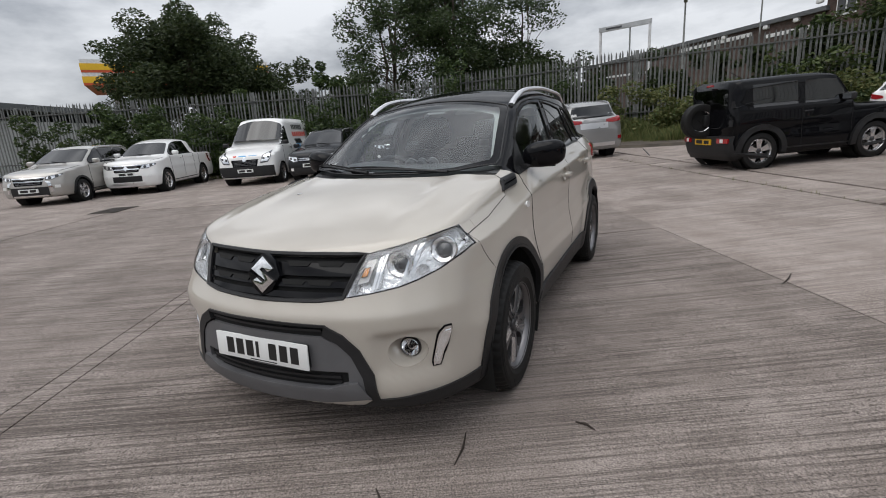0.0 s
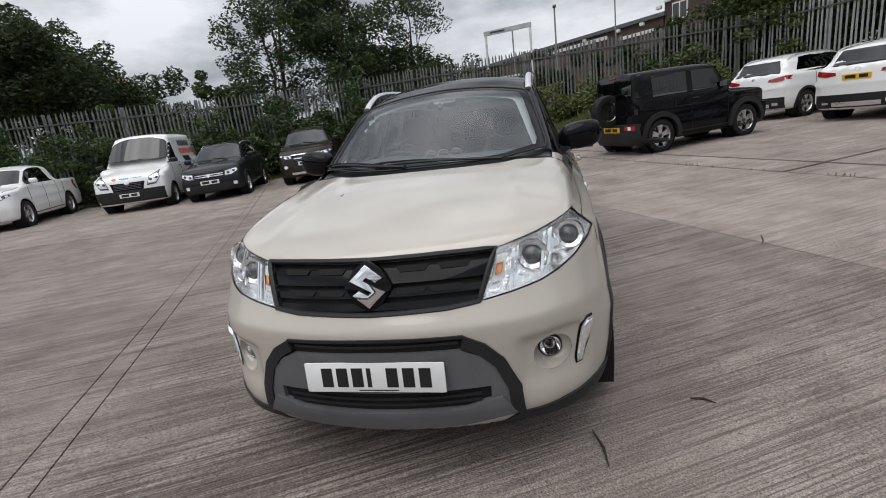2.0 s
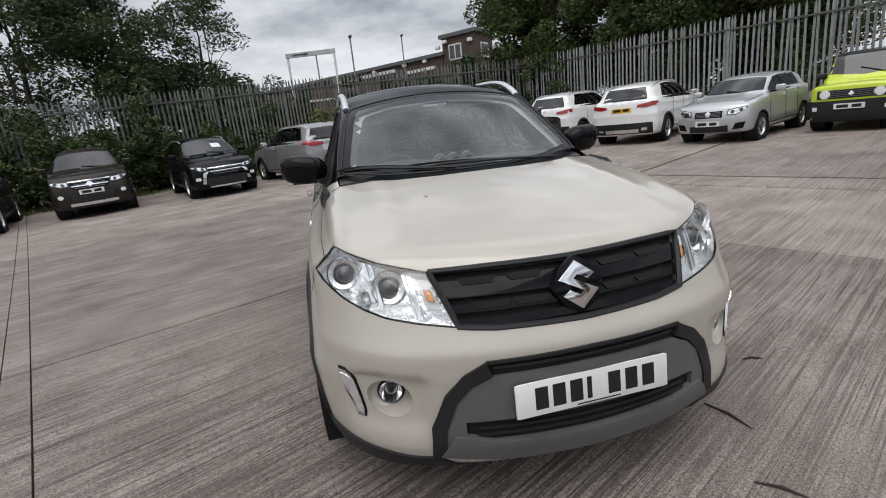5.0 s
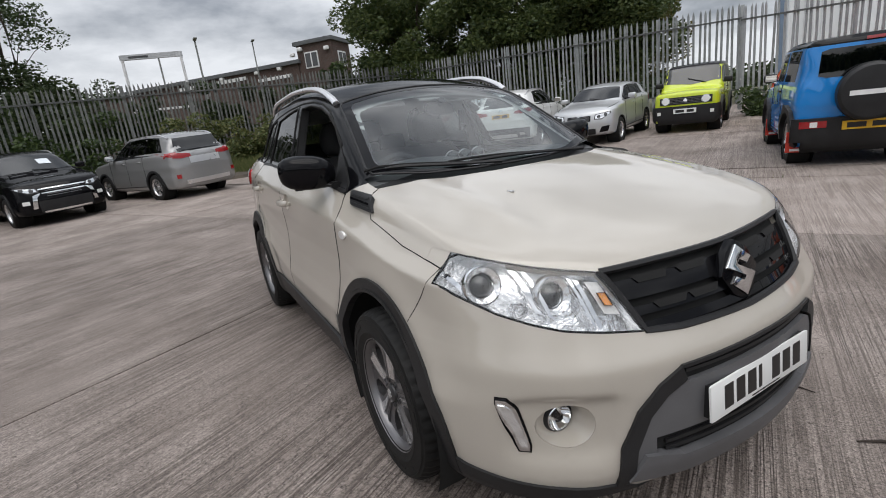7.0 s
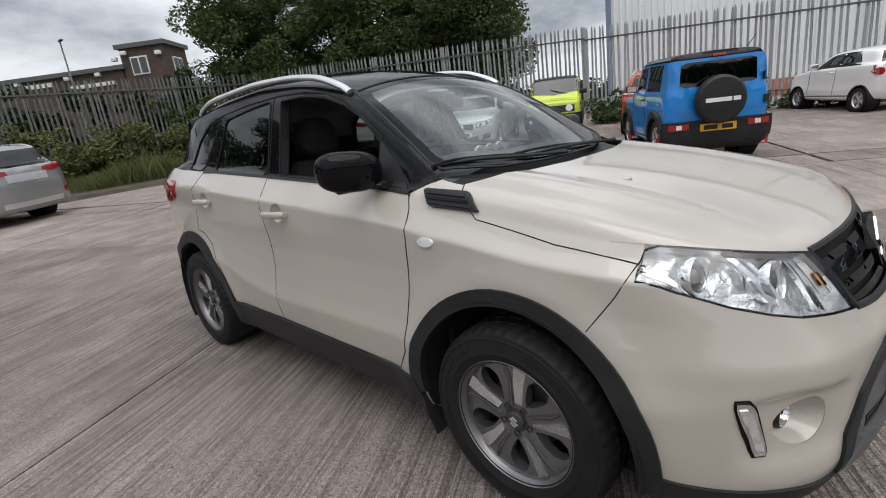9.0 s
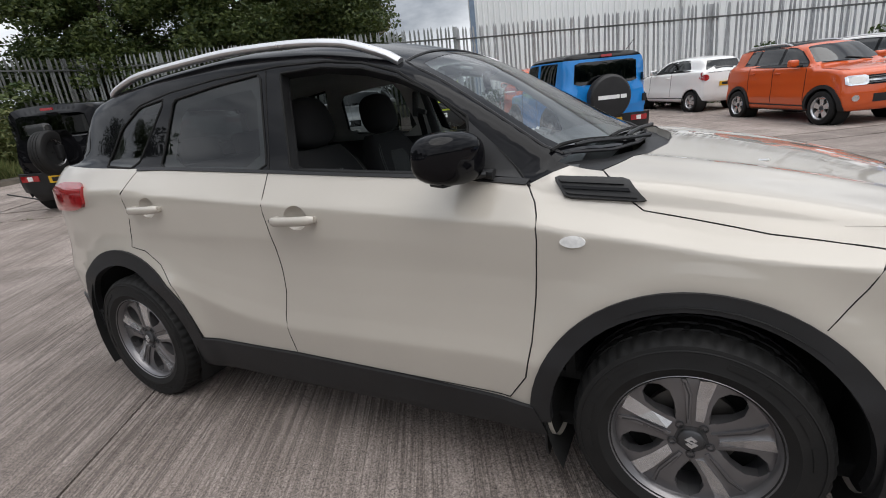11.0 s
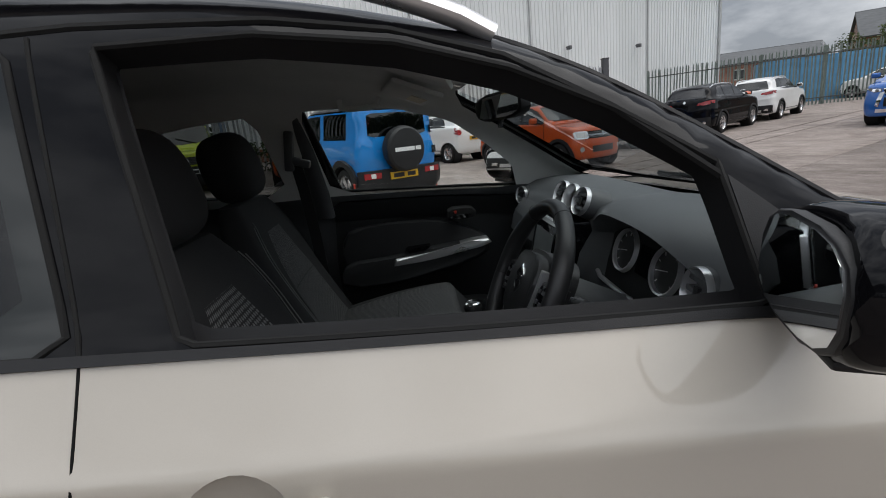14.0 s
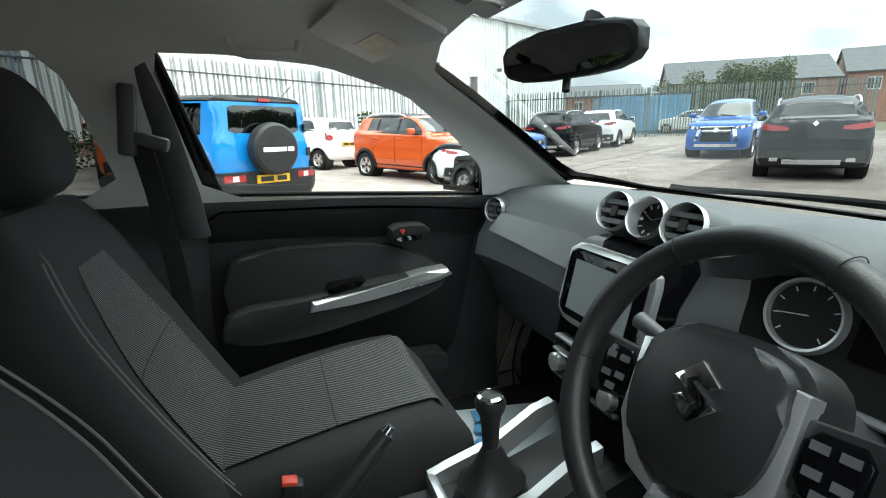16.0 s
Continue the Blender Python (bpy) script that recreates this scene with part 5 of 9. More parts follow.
            bm = lathe([(0.0125, 0), (0.0125, 0.006), (0.009, 0.007), (0.008, -0.006), (0.001, -0.006)], m @ pose(0, 0, 0, 0, 0, 36) @ Matrix.Translation((0, 0.052, z1 - 0.014)), 12)
            part("wheel_nut", bm, M["rim_dark"], root)
    part("hub_cap", lathe([(0.062, z0), (0.060, z1 - 0.016), (0.036, z1 - 0.012), (0.034, z1 - 0.004), (0.026, z1 + 0.002), (0.001, z1 + 0.004)], None, 28), M[dark], root)
    if detail:
        part("hub_sign", prism([(a * 0.26, b * 0.26) for a, b in ESS], z1 + 0.003, z1 + 0.006), M["satin_silver"], root)
    return root


for s in (-1, 1):
    for wx in (0.0, -2.5):
        wheel(vitara, (wx, s * 0.765, 0.335), s)
        # inner arch
        bm = bmesh.new()
        arc = np.linspace(-0.5, np.pi + 0.5, 30)
        for a, b in zip(arc, arc[1:]):
            q = [bm.verts.new((wx + 0.415 * math.cos(t), s * y, 0.345 + 0.415 * math.sin(t))) for t, y in ((a, 0.50), (b, 0.50), (b, 0.868), (a, 0.868))]
            bm.faces.new(q)
        w = [bm.verts.new((wx + 0.415 * math.cos(t), s * 0.50, 0.345 + 0.415 * math.sin(t))) for t in arc]
        bm.faces.new(w)
        bmesh.ops.remove_doubles(bm, verts=bm.verts, dist=1e-4)
        part("wheel_arch_liner", bm, M["black_gap"], vitara)
part("underside", box((3.6, 1.45, 0.06), (-1.2, 0, 0.235), bevel=0.02), M["black_gap"], vitara)

# ---- inside of the beige car ----
def sheet(fn, nu, nv, scale_u, scale_v):
    """A surface from a function of (u, v), with a map in metres."""
    me = bpy.data.meshes.new("sheet")
    pts = [fn(a / nu, b / nv) for a in range(nu + 1) for b in range(nv + 1)]
    me.from_pydata([tuple(p) for p in pts], [], [(a * (nv + 1) + b, (a + 1) * (nv + 1) + b, (a + 1) * (nv + 1) + b + 1, a * (nv + 1) + b + 1) for a in range(nu) for b in range(nv)])
    uv = me.uv_layers.new(name="map")
    for lp in me.loops:
        a, b = divmod(lp.vertex_index, nv + 1)
        uv.data[lp.index].uv = (a / nu * scale_u, b / nv * scale_v)
    me.shade_smooth()
    return me


# lining: roof cloth above the waist, black door sides below
lining = Shape(vitara_field, (-2.75, -0.1), 0.85, 80, 120, (10, 10))
inner = lining.skin(-0.045)
cut(inner, [(-3.5, 1.13), (-1.5, 1.135), (-0.30, 1.085), (0.6, 1.0), (0.6, 1.9), (-3.5, 1.9)], "xz", None, 1)
WIN_IN = rounded([(-1.49, 1.47), (-1.425, 1.140), (-0.665, 1.088), (-0.69, 1.19), (-0.80, 1.29), (-0.93, 1.385), (-1.13, 1.448), (-1.33, 1.468)], 1, 0.12)
REAR_IN = rounded([(-2.12, 1.43), (-1.86, 1.46), (-1.66, 1.470), (-1.60, 1.160), (-2.16, 1.18)], 1, 0.15)
cut(inner, [(-1.60, 1.56), (-1.50, 1.05), (-0.35, 1.0), (-0.62, 1.32), (-0.95, 1.50), (-1.3, 1.56)], "xz", lambda c: c.y < -0.50, 2)
for s in (-1, 1):
    here = (lambda c: c.y < -0.3) if s < 0 else (lambda c: c.y > 0.3)
    cut(inner, FRONT_GLASS if s < 0 else WIN_IN, "xz", here, 9)
    cut(inner, REAR_IN, "xz", here, 9)
    cut(inner, QUARTER, "xz", here, 9)
cut(inner, rounded([(-0.40, -0.59), (-0.1, -0.4), (0.05, 0), (-0.1, 0.4), (-0.40, 0.59), (-0.89, 0.465), (-0.93, 0.3), (-0.94, 0), (-0.93, -0.3), (-0.89, -0.465)], 1, 0.08), "xy", lambda c: c.z > 1.0, 9)
cut(inner, BACK_GLASS, "yz", lambda c: c.x < -2.6, 9)
cut(inner, [(-3.3, -1), (-3.3, 1), (-0.3, 1), (-0.3, -1)], "xy", lambda c: c.z < 0.34, 9)
cut(inner, [(-0.30, 0.1), (0.8, 0.1), (0.8, 1.3), (-0.30, 1.3)], "xz", None, 9)
cut(inner, [(-3.4, 0.1), (-2.0, 0.1), (-2.0, 0.78), (-2.95, 0.78)], "xz", None, 9, (0,))
for wx in (0.0,):
    cut(inner, [(-0.55, 0.1), (0.6, 0.1), (0.6, 0.9), (-0.55, 0.9)], "xz", None, 9, (0,))
hang("headliner", lining.mesh("headliner", inner, 1), M["headliner"], vitara, "grey cloth roof lining")
hang("window_frame_lining", lining.mesh("window_frame_lining", inner, 2), M["black_plastic"], vitara, "black window frame lining")
hang("side_lining", lining.mesh("side_lining", inner, 0), M["dash"], vitara, "charcoal plastic side lining")
part("floor_carpet", box((2.3, 1.40, 0.03), (-1.35, 0, 0.40)), M["carpet"], vitara, "black carpet")
part("bulkhead", box((0.03, 1.45, 0.60), (-0.36, 0, 0.72)), M["carpet"], vitara)
part("boot_wall", box((0.03, 1.2, 0.75), (-2.72, 0, 0.78)), M["carpet"], vitara)

# the reveal of the open window
ring = []
for (a, b), (c, d) in zip(FRONT_GLASS, FRONT_GLASS[1:] + FRONT_GLASS[:1]):
    n = max(1, math.ceil(math.hypot(c - a, d - b) / 0.04))
    ring += [(a + (c - a) * t / n, b + (d - b) * t / n) for t in range(n)]
bm = bmesh.new()
lips = [[bm.verts.new(p) for p in shape.on(ring, "xz", -1, o)] for o in (0.001, -0.022, -0.024, -0.050)]
for a, b in zip(lips, lips[1:]):
    for k in range(len(a)):
        bm.faces.new((a[k], a[(k + 1) % len(a)], b[(k + 1) % len(a)], b[k]))
part("window_reveal", bm, M["black_plastic"], vitara)


# seats
def seat(y, flip, ahead=0.0):
    w = 0.245
    rings = []
    for t in np.linspace(0, 1, 14):
        x = -1.43 + ahead + 0.50 * t
        top = 0.70 + 0.060 * math.sin(t * 1.7) - 0.085 * max(0, t - 0.86) / 0.14 * (t > 0.86)
        bot = 0.50
        ww = w * (0.96 + 0.06 * math.sin(t * 3.1)) * (1 - 0.10 * max(0, t - 0.8) / 0.2)
        ring = []
        for k in range(36):
            a = 2 * math.pi * k / 36
            c, s_ = math.cos(a), math.sin(a)
            yy = ww * math.copysign(abs(c) ** 0.45, c)
            zz = 0.5 * (top + bot) + 0.5 * (top - bot) * math.copysign(abs(s_) ** 0.55, s_)
            if s_ > 0:
                zz += 0.045 * abs(yy / ww) ** 4 * (1 - abs(yy / ww) ** 14) - 0.010
            ring.append((x, y + yy, zz))
        rings.append(ring)
    st = part("front_seat", loft(rings), M["cloth"], vitara, "black cloth front seat with patterned insert")
    rings = []
    for t in np.linspace(0, 1, 16):
        h = 0.56 + 0.63 * t
        x = -1.425 + ahead - 0.255 * t - 0.02 * math.sin(t * 3.1)
        ww = w * (1.0 + 0.07 * math.sin(t * 2.6) - 0.42 * max(0, t - 0.70) ** 1.6 / 0.3 ** 1.6 * 0.8)
        d = 0.15 - 0.05 * t - 0.04 * max(0, t - 0.9) / 0.1
        ring = []
        for k in range(40):
            a = 2 * math.pi * k / 40
            c, s_ = math.cos(a), math.sin(a)
            yy = ww * math.copysign(abs(c) ** 0.5, c)
            xx = d / 2 * math.copysign(abs(s_) ** 0.6, s_)
            if s_ > 0:
                xx += (0.075 * (1 - t * 0.75)) * abs(yy / ww) ** 3.5 * (1 - abs(yy / ww) ** 16)
            ring.append((x + xx, y + yy, h))
        rings.append(ring)
    part("backrest", loft(rings), M["cloth"], st)

    def back_face(t, u):
        h = 0.56 + 0.63 * t
        x = -1.425 + ahead - 0.255 * t - 0.02 * math.sin(t * 3.1)
        ww = w * (1.0 + 0.07 * math.sin(t * 2.6) - 0.42 * max(0, t - 0.70) ** 1.6 / 0.3 ** 1.6 * 0.8)
        d = 0.15 - 0.05 * t - 0.04 * max(0, t - 0.9) / 0.1
        return Vector((x + d / 2 * (1 - abs(u) ** 6 * 0.1) + 0.0015 + (0.075 * (1 - t * 0.75)) * abs(u) ** 3.5, y + ww * u, h))

    for t0, t1, a0, a1, mat_ in ((0.10, 0.54, 0.66, 0.56, "seat_ribs"), (0.545, 0.84, 0.56, 0.30, "seat_dots" if flip else "seat_ribs")):
        ins = sheet(lambda p, q: back_face(t0 + (t1 - t0) * p, (2 * q - 1) * (a0 + (a1 - a0) * p)), 14, 14, 0.63 * (t1 - t0), 2 * w * a0)
        hang("seat_insert", ins, M["seat_dots"] if flip else M[mat_], st, "grey patterned seat cloth")
    for t0, t1 in ((0.0, 0.45), (0.455, 0.90)):
        def cush(p, q):
            t = t0 + (t1 - t0) * p
            u = (2 * q - 1) * (0.62 + 0.06 * t)
            top = 0.70 + 0.060 * math.sin(t * 1.7) - 0.085 * max(0, t - 0.86) / 0.14 * (t > 0.86)
            return Vector((-1.43 + ahead + 0.50 * t, y + w * u, top - 0.010 + 0.045 * abs(u) ** 4 + 0.002))

        hang("seat_insert", sheet(cush, 14, 14, 0.5 * (t1 - t0), 2 * w * 0.62), M["seat_dots"] if flip else M["seat_ribs"], st)
    # stitched edge
    pts = [back_face(t, -0.80 if y > 0 else 0.80) + Vector((0.004, 0, 0)) for t in np.linspace(0.02, 0.92, 30)]
    part("seam_thread", tube(pts, 0.0016, 5), M["thread"], st)
    pts = [back_face(t, -0.87 if y > 0 else 0.87) + Vector((0.000, 0, 0)) for t in np.linspace(0.02, 0.9, 30)]
    part("seam_thread", tube(pts, 0.0016, 5), M["thread"], st)
    # headrest
    bm = bmesh.new()
    bmesh.ops.create_icosphere(bm, subdivisions=4, radius=1)
    for v in bm.verts:
        d = v.co.normalized()
        k = (abs(d.x / 0.076) ** 3.1 + abs(d.y / 0.130) ** 3.1 + abs(d.z / 0.113) ** 3.1) ** (-1 / 3.1)
        p = d * k
        p.y *= 1 - 1.1 * max(0, p.z) * 1.3
        v.co = p
    bmesh.ops.transform(bm, matrix=Matrix.Translation((-1.688 + ahead, y, 1.305)) @ pose(0, 0, 0, 0, -14, 0), verts=bm.verts)
    hr = part("headrest", bm, M["cloth"], st)
    for q in (-0.05, 0.05):
        part("headrest_post", tube([(-1.685 + ahead, y + q, 1.10), (-1.687 + ahead, y + q, 1.24)], 0.006, 8), M["chrome"], hr)
    part("seat_base", box((0.46, 0.42, 0.14), (-1.20 + ahead, y, 0.455), bevel=0.02), M["door_plastic"], st)


seat(0.365, False)
seat(-0.365, True, 0.09)
# rear bench
rings = []
for h, d, x in ((0.66, 0.14, -2.18), (0.72, 0.18, -2.20), (1.00, 0.16, -2.30), (1.14, 0.13, -2.35), (1.17, 0.06, -2.36)):
    rings.append([(x + d / 2 * math.copysign(abs(math.sin(a)) ** 0.6, math.sin(a)), 0.62 * math.copysign(abs(math.cos(a)) ** 0.25, math.cos(a)), h) for a in np.linspace(0, 2 * np.pi, 32, endpoint=False)])
bench = part("rear_seat", loft(rings), M["cloth"], vitara, "black cloth rear bench")
part("bench_cushion", box((0.50, 1.22, 0.16), (-1.98, 0, 0.62), bevel=0.05, seg=4), M["cloth"], bench)
for y in (-0.36, 0.0, 0.36):
    part("headrest", box((0.08, 0.24, 0.14), (-2.38, y, 1.22), pose(0, 0, 0, 0, -12, 0), 0.03, 3), M["cloth"], bench)

# dashboard: sections from the passenger's side to the driver's
def dash_ring(y):
    edge = (abs(y) / 0.66) ** 4
    hood = math.exp(-((y + 0.335) / 0.19) ** 4)
    z = 1.130 + 0.012 * hood - 0.02 * edge
    return [(-0.34, y, z - 0.02), (-0.42, y, z + 0.008), (-0.52, y, z + 0.012 + 0.012 * hood), (-0.585 - 0.03 * hood, y, z + 0.004 + 0.020 * hood), (-0.625 - 0.035 * hood, y, z - 0.012 + 0.018 * hood),
            (-0.645 - 0.03 * hood, y, z - 0.045 + 0.04 * hood), (-0.655 + 0.10 * hood, y, z - 0.070), (-0.690 + 0.125 * hood, y, z - 0.125), (-0.705 + 0.10 * hood, y, z - 0.185), (-0.67 - 0.01 * hood, y, z - 0.225), (-0.62, y, z - 0.36), (-0.55, y, z - 0.44), (-0.36, y, z - 0.46)]


dash = part("dashboard", loft([dash_ring(y) for y in np.linspace(-0.665, 0.665, 60)]), M["dash"], vitara, "charcoal dashboard")


def disc_at(p, way, roll=0):
    return Matrix.Translation(p) @ Vector(way).to_track_quat("Z", "Y").to_matrix().to_4x4() @ pose(0, 0, 0, 0, 0, roll)


def round_vent(p, way, r, kind):
    m = disc_at(p, way)
    v = part("air_vent" if kind == "vent" else "clock", lathe([(r * 0.93, -0.03), (r * 0.96, 0.007), (r * 1.01, 0.010), (r * 1.05, 0.004), (r * 1.055, -0.003)], m, 40), M["satin_silver"], dash, "round vent with silver ring" if kind == "vent" else "round dashboard clock")
    part("vent_back", lathe([(r * 0.94, -0.022), (0.002, -0.024)], m, 28), M["black_gap"], v)
    part("vent_sleeve", lathe([(r * 1.05, -0.002), (r * 1.09, -0.006), (r * 1.22, -0.06)], m, 32), M["dash"], v)
    if kind == "vent":
        for k in (-0.55, -0.05, 0.45):
            part("vent_blade", prism([(-r * 0.92 * math.sqrt(1 - k * k), r * k - 0.003), (r * 0.92 * math.sqrt(1 - k * k), r * k - 0.003), (r * 0.92 * math.sqrt(1 - k * k), r * k + 0.006), (-r * 0.92 * math.sqrt(1 - k * k), r * k + 0.006)], -0.016, 0.002, m), M["dash"], v)
        part("vent_tab", prism([(-0.007, -0.010), (0.007, -0.010), (0.007, 0.010), (-0.007, 0.010)], 0.0, 0.006, m), M["black_plastic"], v)
    else:
        for k in range(12):
            a = math.radians(30 * k)
            part("clock_mark", prism([(r * 0.62, -0.0012), (r * 0.80, -0.0012), (r * 0.80, 0.0012), (r * 0.62, 0.0012)], -0.019, -0.017, m @ pose(0, 0, 0, 0, 0, 30 * k)), M["white_print"], v)
        for ang, ln in ((20, 0.68), (150, 0.45)):
            part("clock_hand", prism([(0, -0.0015), (r * ln, -0.001), (r * ln, 0.001), (0, 0.0015)], -0.014, -0.012, m @ pose(0, 0, 0, 0, 0, ang)), M["chrome"], v)
        part("clock_glass", lathe([(r * 0.9, 0.004), (0.002, 0.006)], m, 28), M["lens"], v)


for y, kind in ((0.095, "vent"), (0.013, "clock"), (-0.068, "vent")):
    round_vent((-0.660, y, 1.137), (-1.0, -0.12, 0.42), 0.037, kind)
round_vent((-0.662, 0.605, 1.065), (-1.0, -0.35, 0.15), 0.034, "vent")
round_vent((-0.650, -0.570, 1.055), (-1.0, 0.10, 0.18), 0.043, "vent")
# glossy trim band before the passenger
tr = sheet(lambda p, q: Vector((-0.668 - 0.040 * q, 0.155 + 0.40 * p, 1.075 - 0.010 * p - 0.070 * q * (1 - 0.35 * p))), 12, 6, 0.4, 0.1)
hang("trim_band", tr, M["rim_dark"], dash, "grey gloss trim band")
# centre stack
stack = part("centre_panel", loft([[(x_, 0.125, z_), (x_, -0.085, z_), (x_ + 0.10, -0.10, z_), (x_ + 0.10, 0.14, z_)] for x_, z_ in ((-0.690, 1.085), (-0.720, 1.075), (-0.755, 0.93), (-0.770, 0.84), (-0.760, 0.72))]), M["black_gloss"], dash, "gloss black centre stack")
lean = Matrix.Translation((-0.7385, 0.020, 1.005)) @ pose(0, 0, 0, 90, 0, -90) @ pose(0, 0, 0, -13, 0, 0)
part("stack_frame", prism(rounded([(-0.115, -0.078), (0.115, -0.078), (0.115, 0.078), (-0.115, 0.078)], 2, 0.12), -0.01, 0.006, lean, 0.004), M["satin_silver"], stack, "silver screen surround")
part("screen_bezel", prism(rounded([(-0.102, -0.066), (0.102, -0.066), (0.102, 0.066), (-0.102, 0.066)], 2, 0.08), 0.004, 0.010, lean, 0.002), M["black_gloss"], stack)
part("display", prism([(-0.080, -0.052), (0.080, -0.052), (0.080, 0.045), (-0.080, 0.045)], 0.009, 0.0115, lean), M["screen"], stack, "pale touch screen, switched off")
for k, z in enumerate((0.895, 0.868, 0.82)):
    part("stack_bar", box((0.014, 0.19, 0.006), (-0.768 - 0.003 * k, 0.02, z), bevel=0.002), M["satin_silver"] if k < 2 else M["dash"], stack)
for y in (-0.055, 0.020, 0.095):
    part("heater_knob", lathe([(0.019, 0), (0.018, 0.016), (0.014, 0.019), (0.001, 0.019)], disc_at((-0.772, y, 0.845), (-1, 0, 0.15)), 20), M["satin_silver"], stack)
part("hazard_switch", box((0.008, 0.022, 0.012), (-0.768, 0.02, 0.917), bevel=0.002), M["red"], stack)
# instrument cluster under its hood
cl = Matrix.Translation((-0.618, -0.330, 1.042)) @ pose(0, 0, 0, 90, 0, -90) @ pose(0, 0, 0, -18, 0, 0)
cluster = part("instrument_panel", prism(rounded([(-0.205, -0.10), (0.205, -0.10), (0.20, 0.085), (-0.20, 0.085)], 2, 0.15), -0.02, 0.0, cl), M["black_gap"], dash)
for u in (-0.088, 0.088):
    m = cl @ Matrix.Translation((u, 0, 0)) @ Matrix.Scale(0.74, 4)
    dial = part("dial", lathe([(0.060, 0.0), (0.062, 0.014), (0.067, 0.016), (0.072, 0.002)], m, 44), M["satin_silver"], cluster, "round dial with silver ring")
    part("dial_face", lathe([(0.062, 0.003), (0.001, 0.003)], m, 32), M["ink"], dial)
    for k in range(9):
        a = 225 - 33.75 * k
        part("dial_mark", prism([(0.046, -0.0012), (0.056, -0.0012), (0.056, 0.0012), (0.046, 0.0012)], 0.0035, 0.0045, m @ pose(0, 0, 0, 0, 0, a)), M["white_print"], dial)
    part("dial_needle", prism([(-0.008, -0.0014), (0.048, -0.0008), (0.048, 0.0008), (-0.008, 0.0014)], 0.006, 0.008, m @ pose(0, 0, 0, 0, 0, 190)), M["white_print"], dial)
part("info_display", prism([(-0.026, -0.035), (0.026, -0.035), (0.026, 0.030), (-0.026, 0.030)], 0.001, 0.004, cl), M["black_gloss"], cluster)
part("cluster_frame", tube([cl @ Vector(p) for p in ((-0.195, -0.075, 0.01), (-0.155, -0.088, 0.014), (0, -0.092, 0.014), (0.155, -0.088, 0.014), (0.205, -0.06, 0.012), (0.215, 0.0, 0.008))], 0.006, 6), M["satin_silver"], cluster)
part("cluster_cheek", prism(rounded([(-0.255, -0.10), (-0.19, -0.095), (-0.205, 0.02), (-0.235, 0.04)], 1, 0.2), 0.0, 0.018, cl, 0.005), M["satin_silver"], cluster)
part("cluster_cheek", prism(rounded([(0.19, -0.095), (0.245, -0.09), (0.235, 0.05), (0.205, 0.03)], 1, 0.2), 0.0, 0.018, cl, 0.005), M["satin_silver"], cluster)

# steering wheel
SW = Matrix.Translation((-0.886, -0.318, 1.016)) @ Vector((-0.90, 0, 0.43)).to_track_quat("Z", "Y").to_matrix().to_4x4()
up = (SW.to_3x3().inverted() @ Vector((0, 0, 1)))
SW = SW @ Matrix.Rotation(math.atan2(up.y, up.x) - math.pi / 2, 4, "Z") @ pose(0, 0, 0, 0, 0, 6)
bm = bmesh.new()
N, K, RR = 72, 14, 0.180
rings = []
for i in range(N):
    a = 2 * math.pi * i / N
    rr = 0.0165 + 0.0022 * math.exp(-((abs(math.cos(a)) - 0.9) / 0.15) ** 2)
    rings.append([bm.verts.new(SW @ Vector(((RR + rr * math.cos(b)) * math.cos(a), (RR + rr * math.cos(b)) * math.sin(a), rr * 1.1 * math.sin(b)))) for b in np.linspace(0, 2 * np.pi, K, endpoint=False)])
for i in range(N):
    for k in range(K):
        bm.faces.new((rings[i][k], rings[(i + 1) % N][k], rings[(i + 1) % N][(k + 1) % K], rings[i][(k + 1) % K]))
bmesh.ops.recalc_face_normals(bm, faces=bm.faces)
sw = part("steering_wheel", bm, M["leather"], vitara, "black leather three-spoke steering wheel")
hub = rounded([(-0.085, 0.045), (-0.055, 0.075), (0.055, 0.075), (0.085, 0.045), (0.078, -0.04), (0.045, -0.085), (-0.045, -0.085), (-0.078, -0.04)], 2, 0.22)
part("airbag_cover", prism(hub, -0.05, 0.012, SW, 0.012), M["leather"], sw)
part("hub_back", prism([(1.12 * x, 1.12 * y) for x, y in hub], -0.075, -0.012, SW, 0.006), M["leather"], sw)
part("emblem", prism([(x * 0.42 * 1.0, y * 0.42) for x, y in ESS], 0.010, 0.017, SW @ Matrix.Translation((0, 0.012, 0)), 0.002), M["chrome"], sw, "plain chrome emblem")
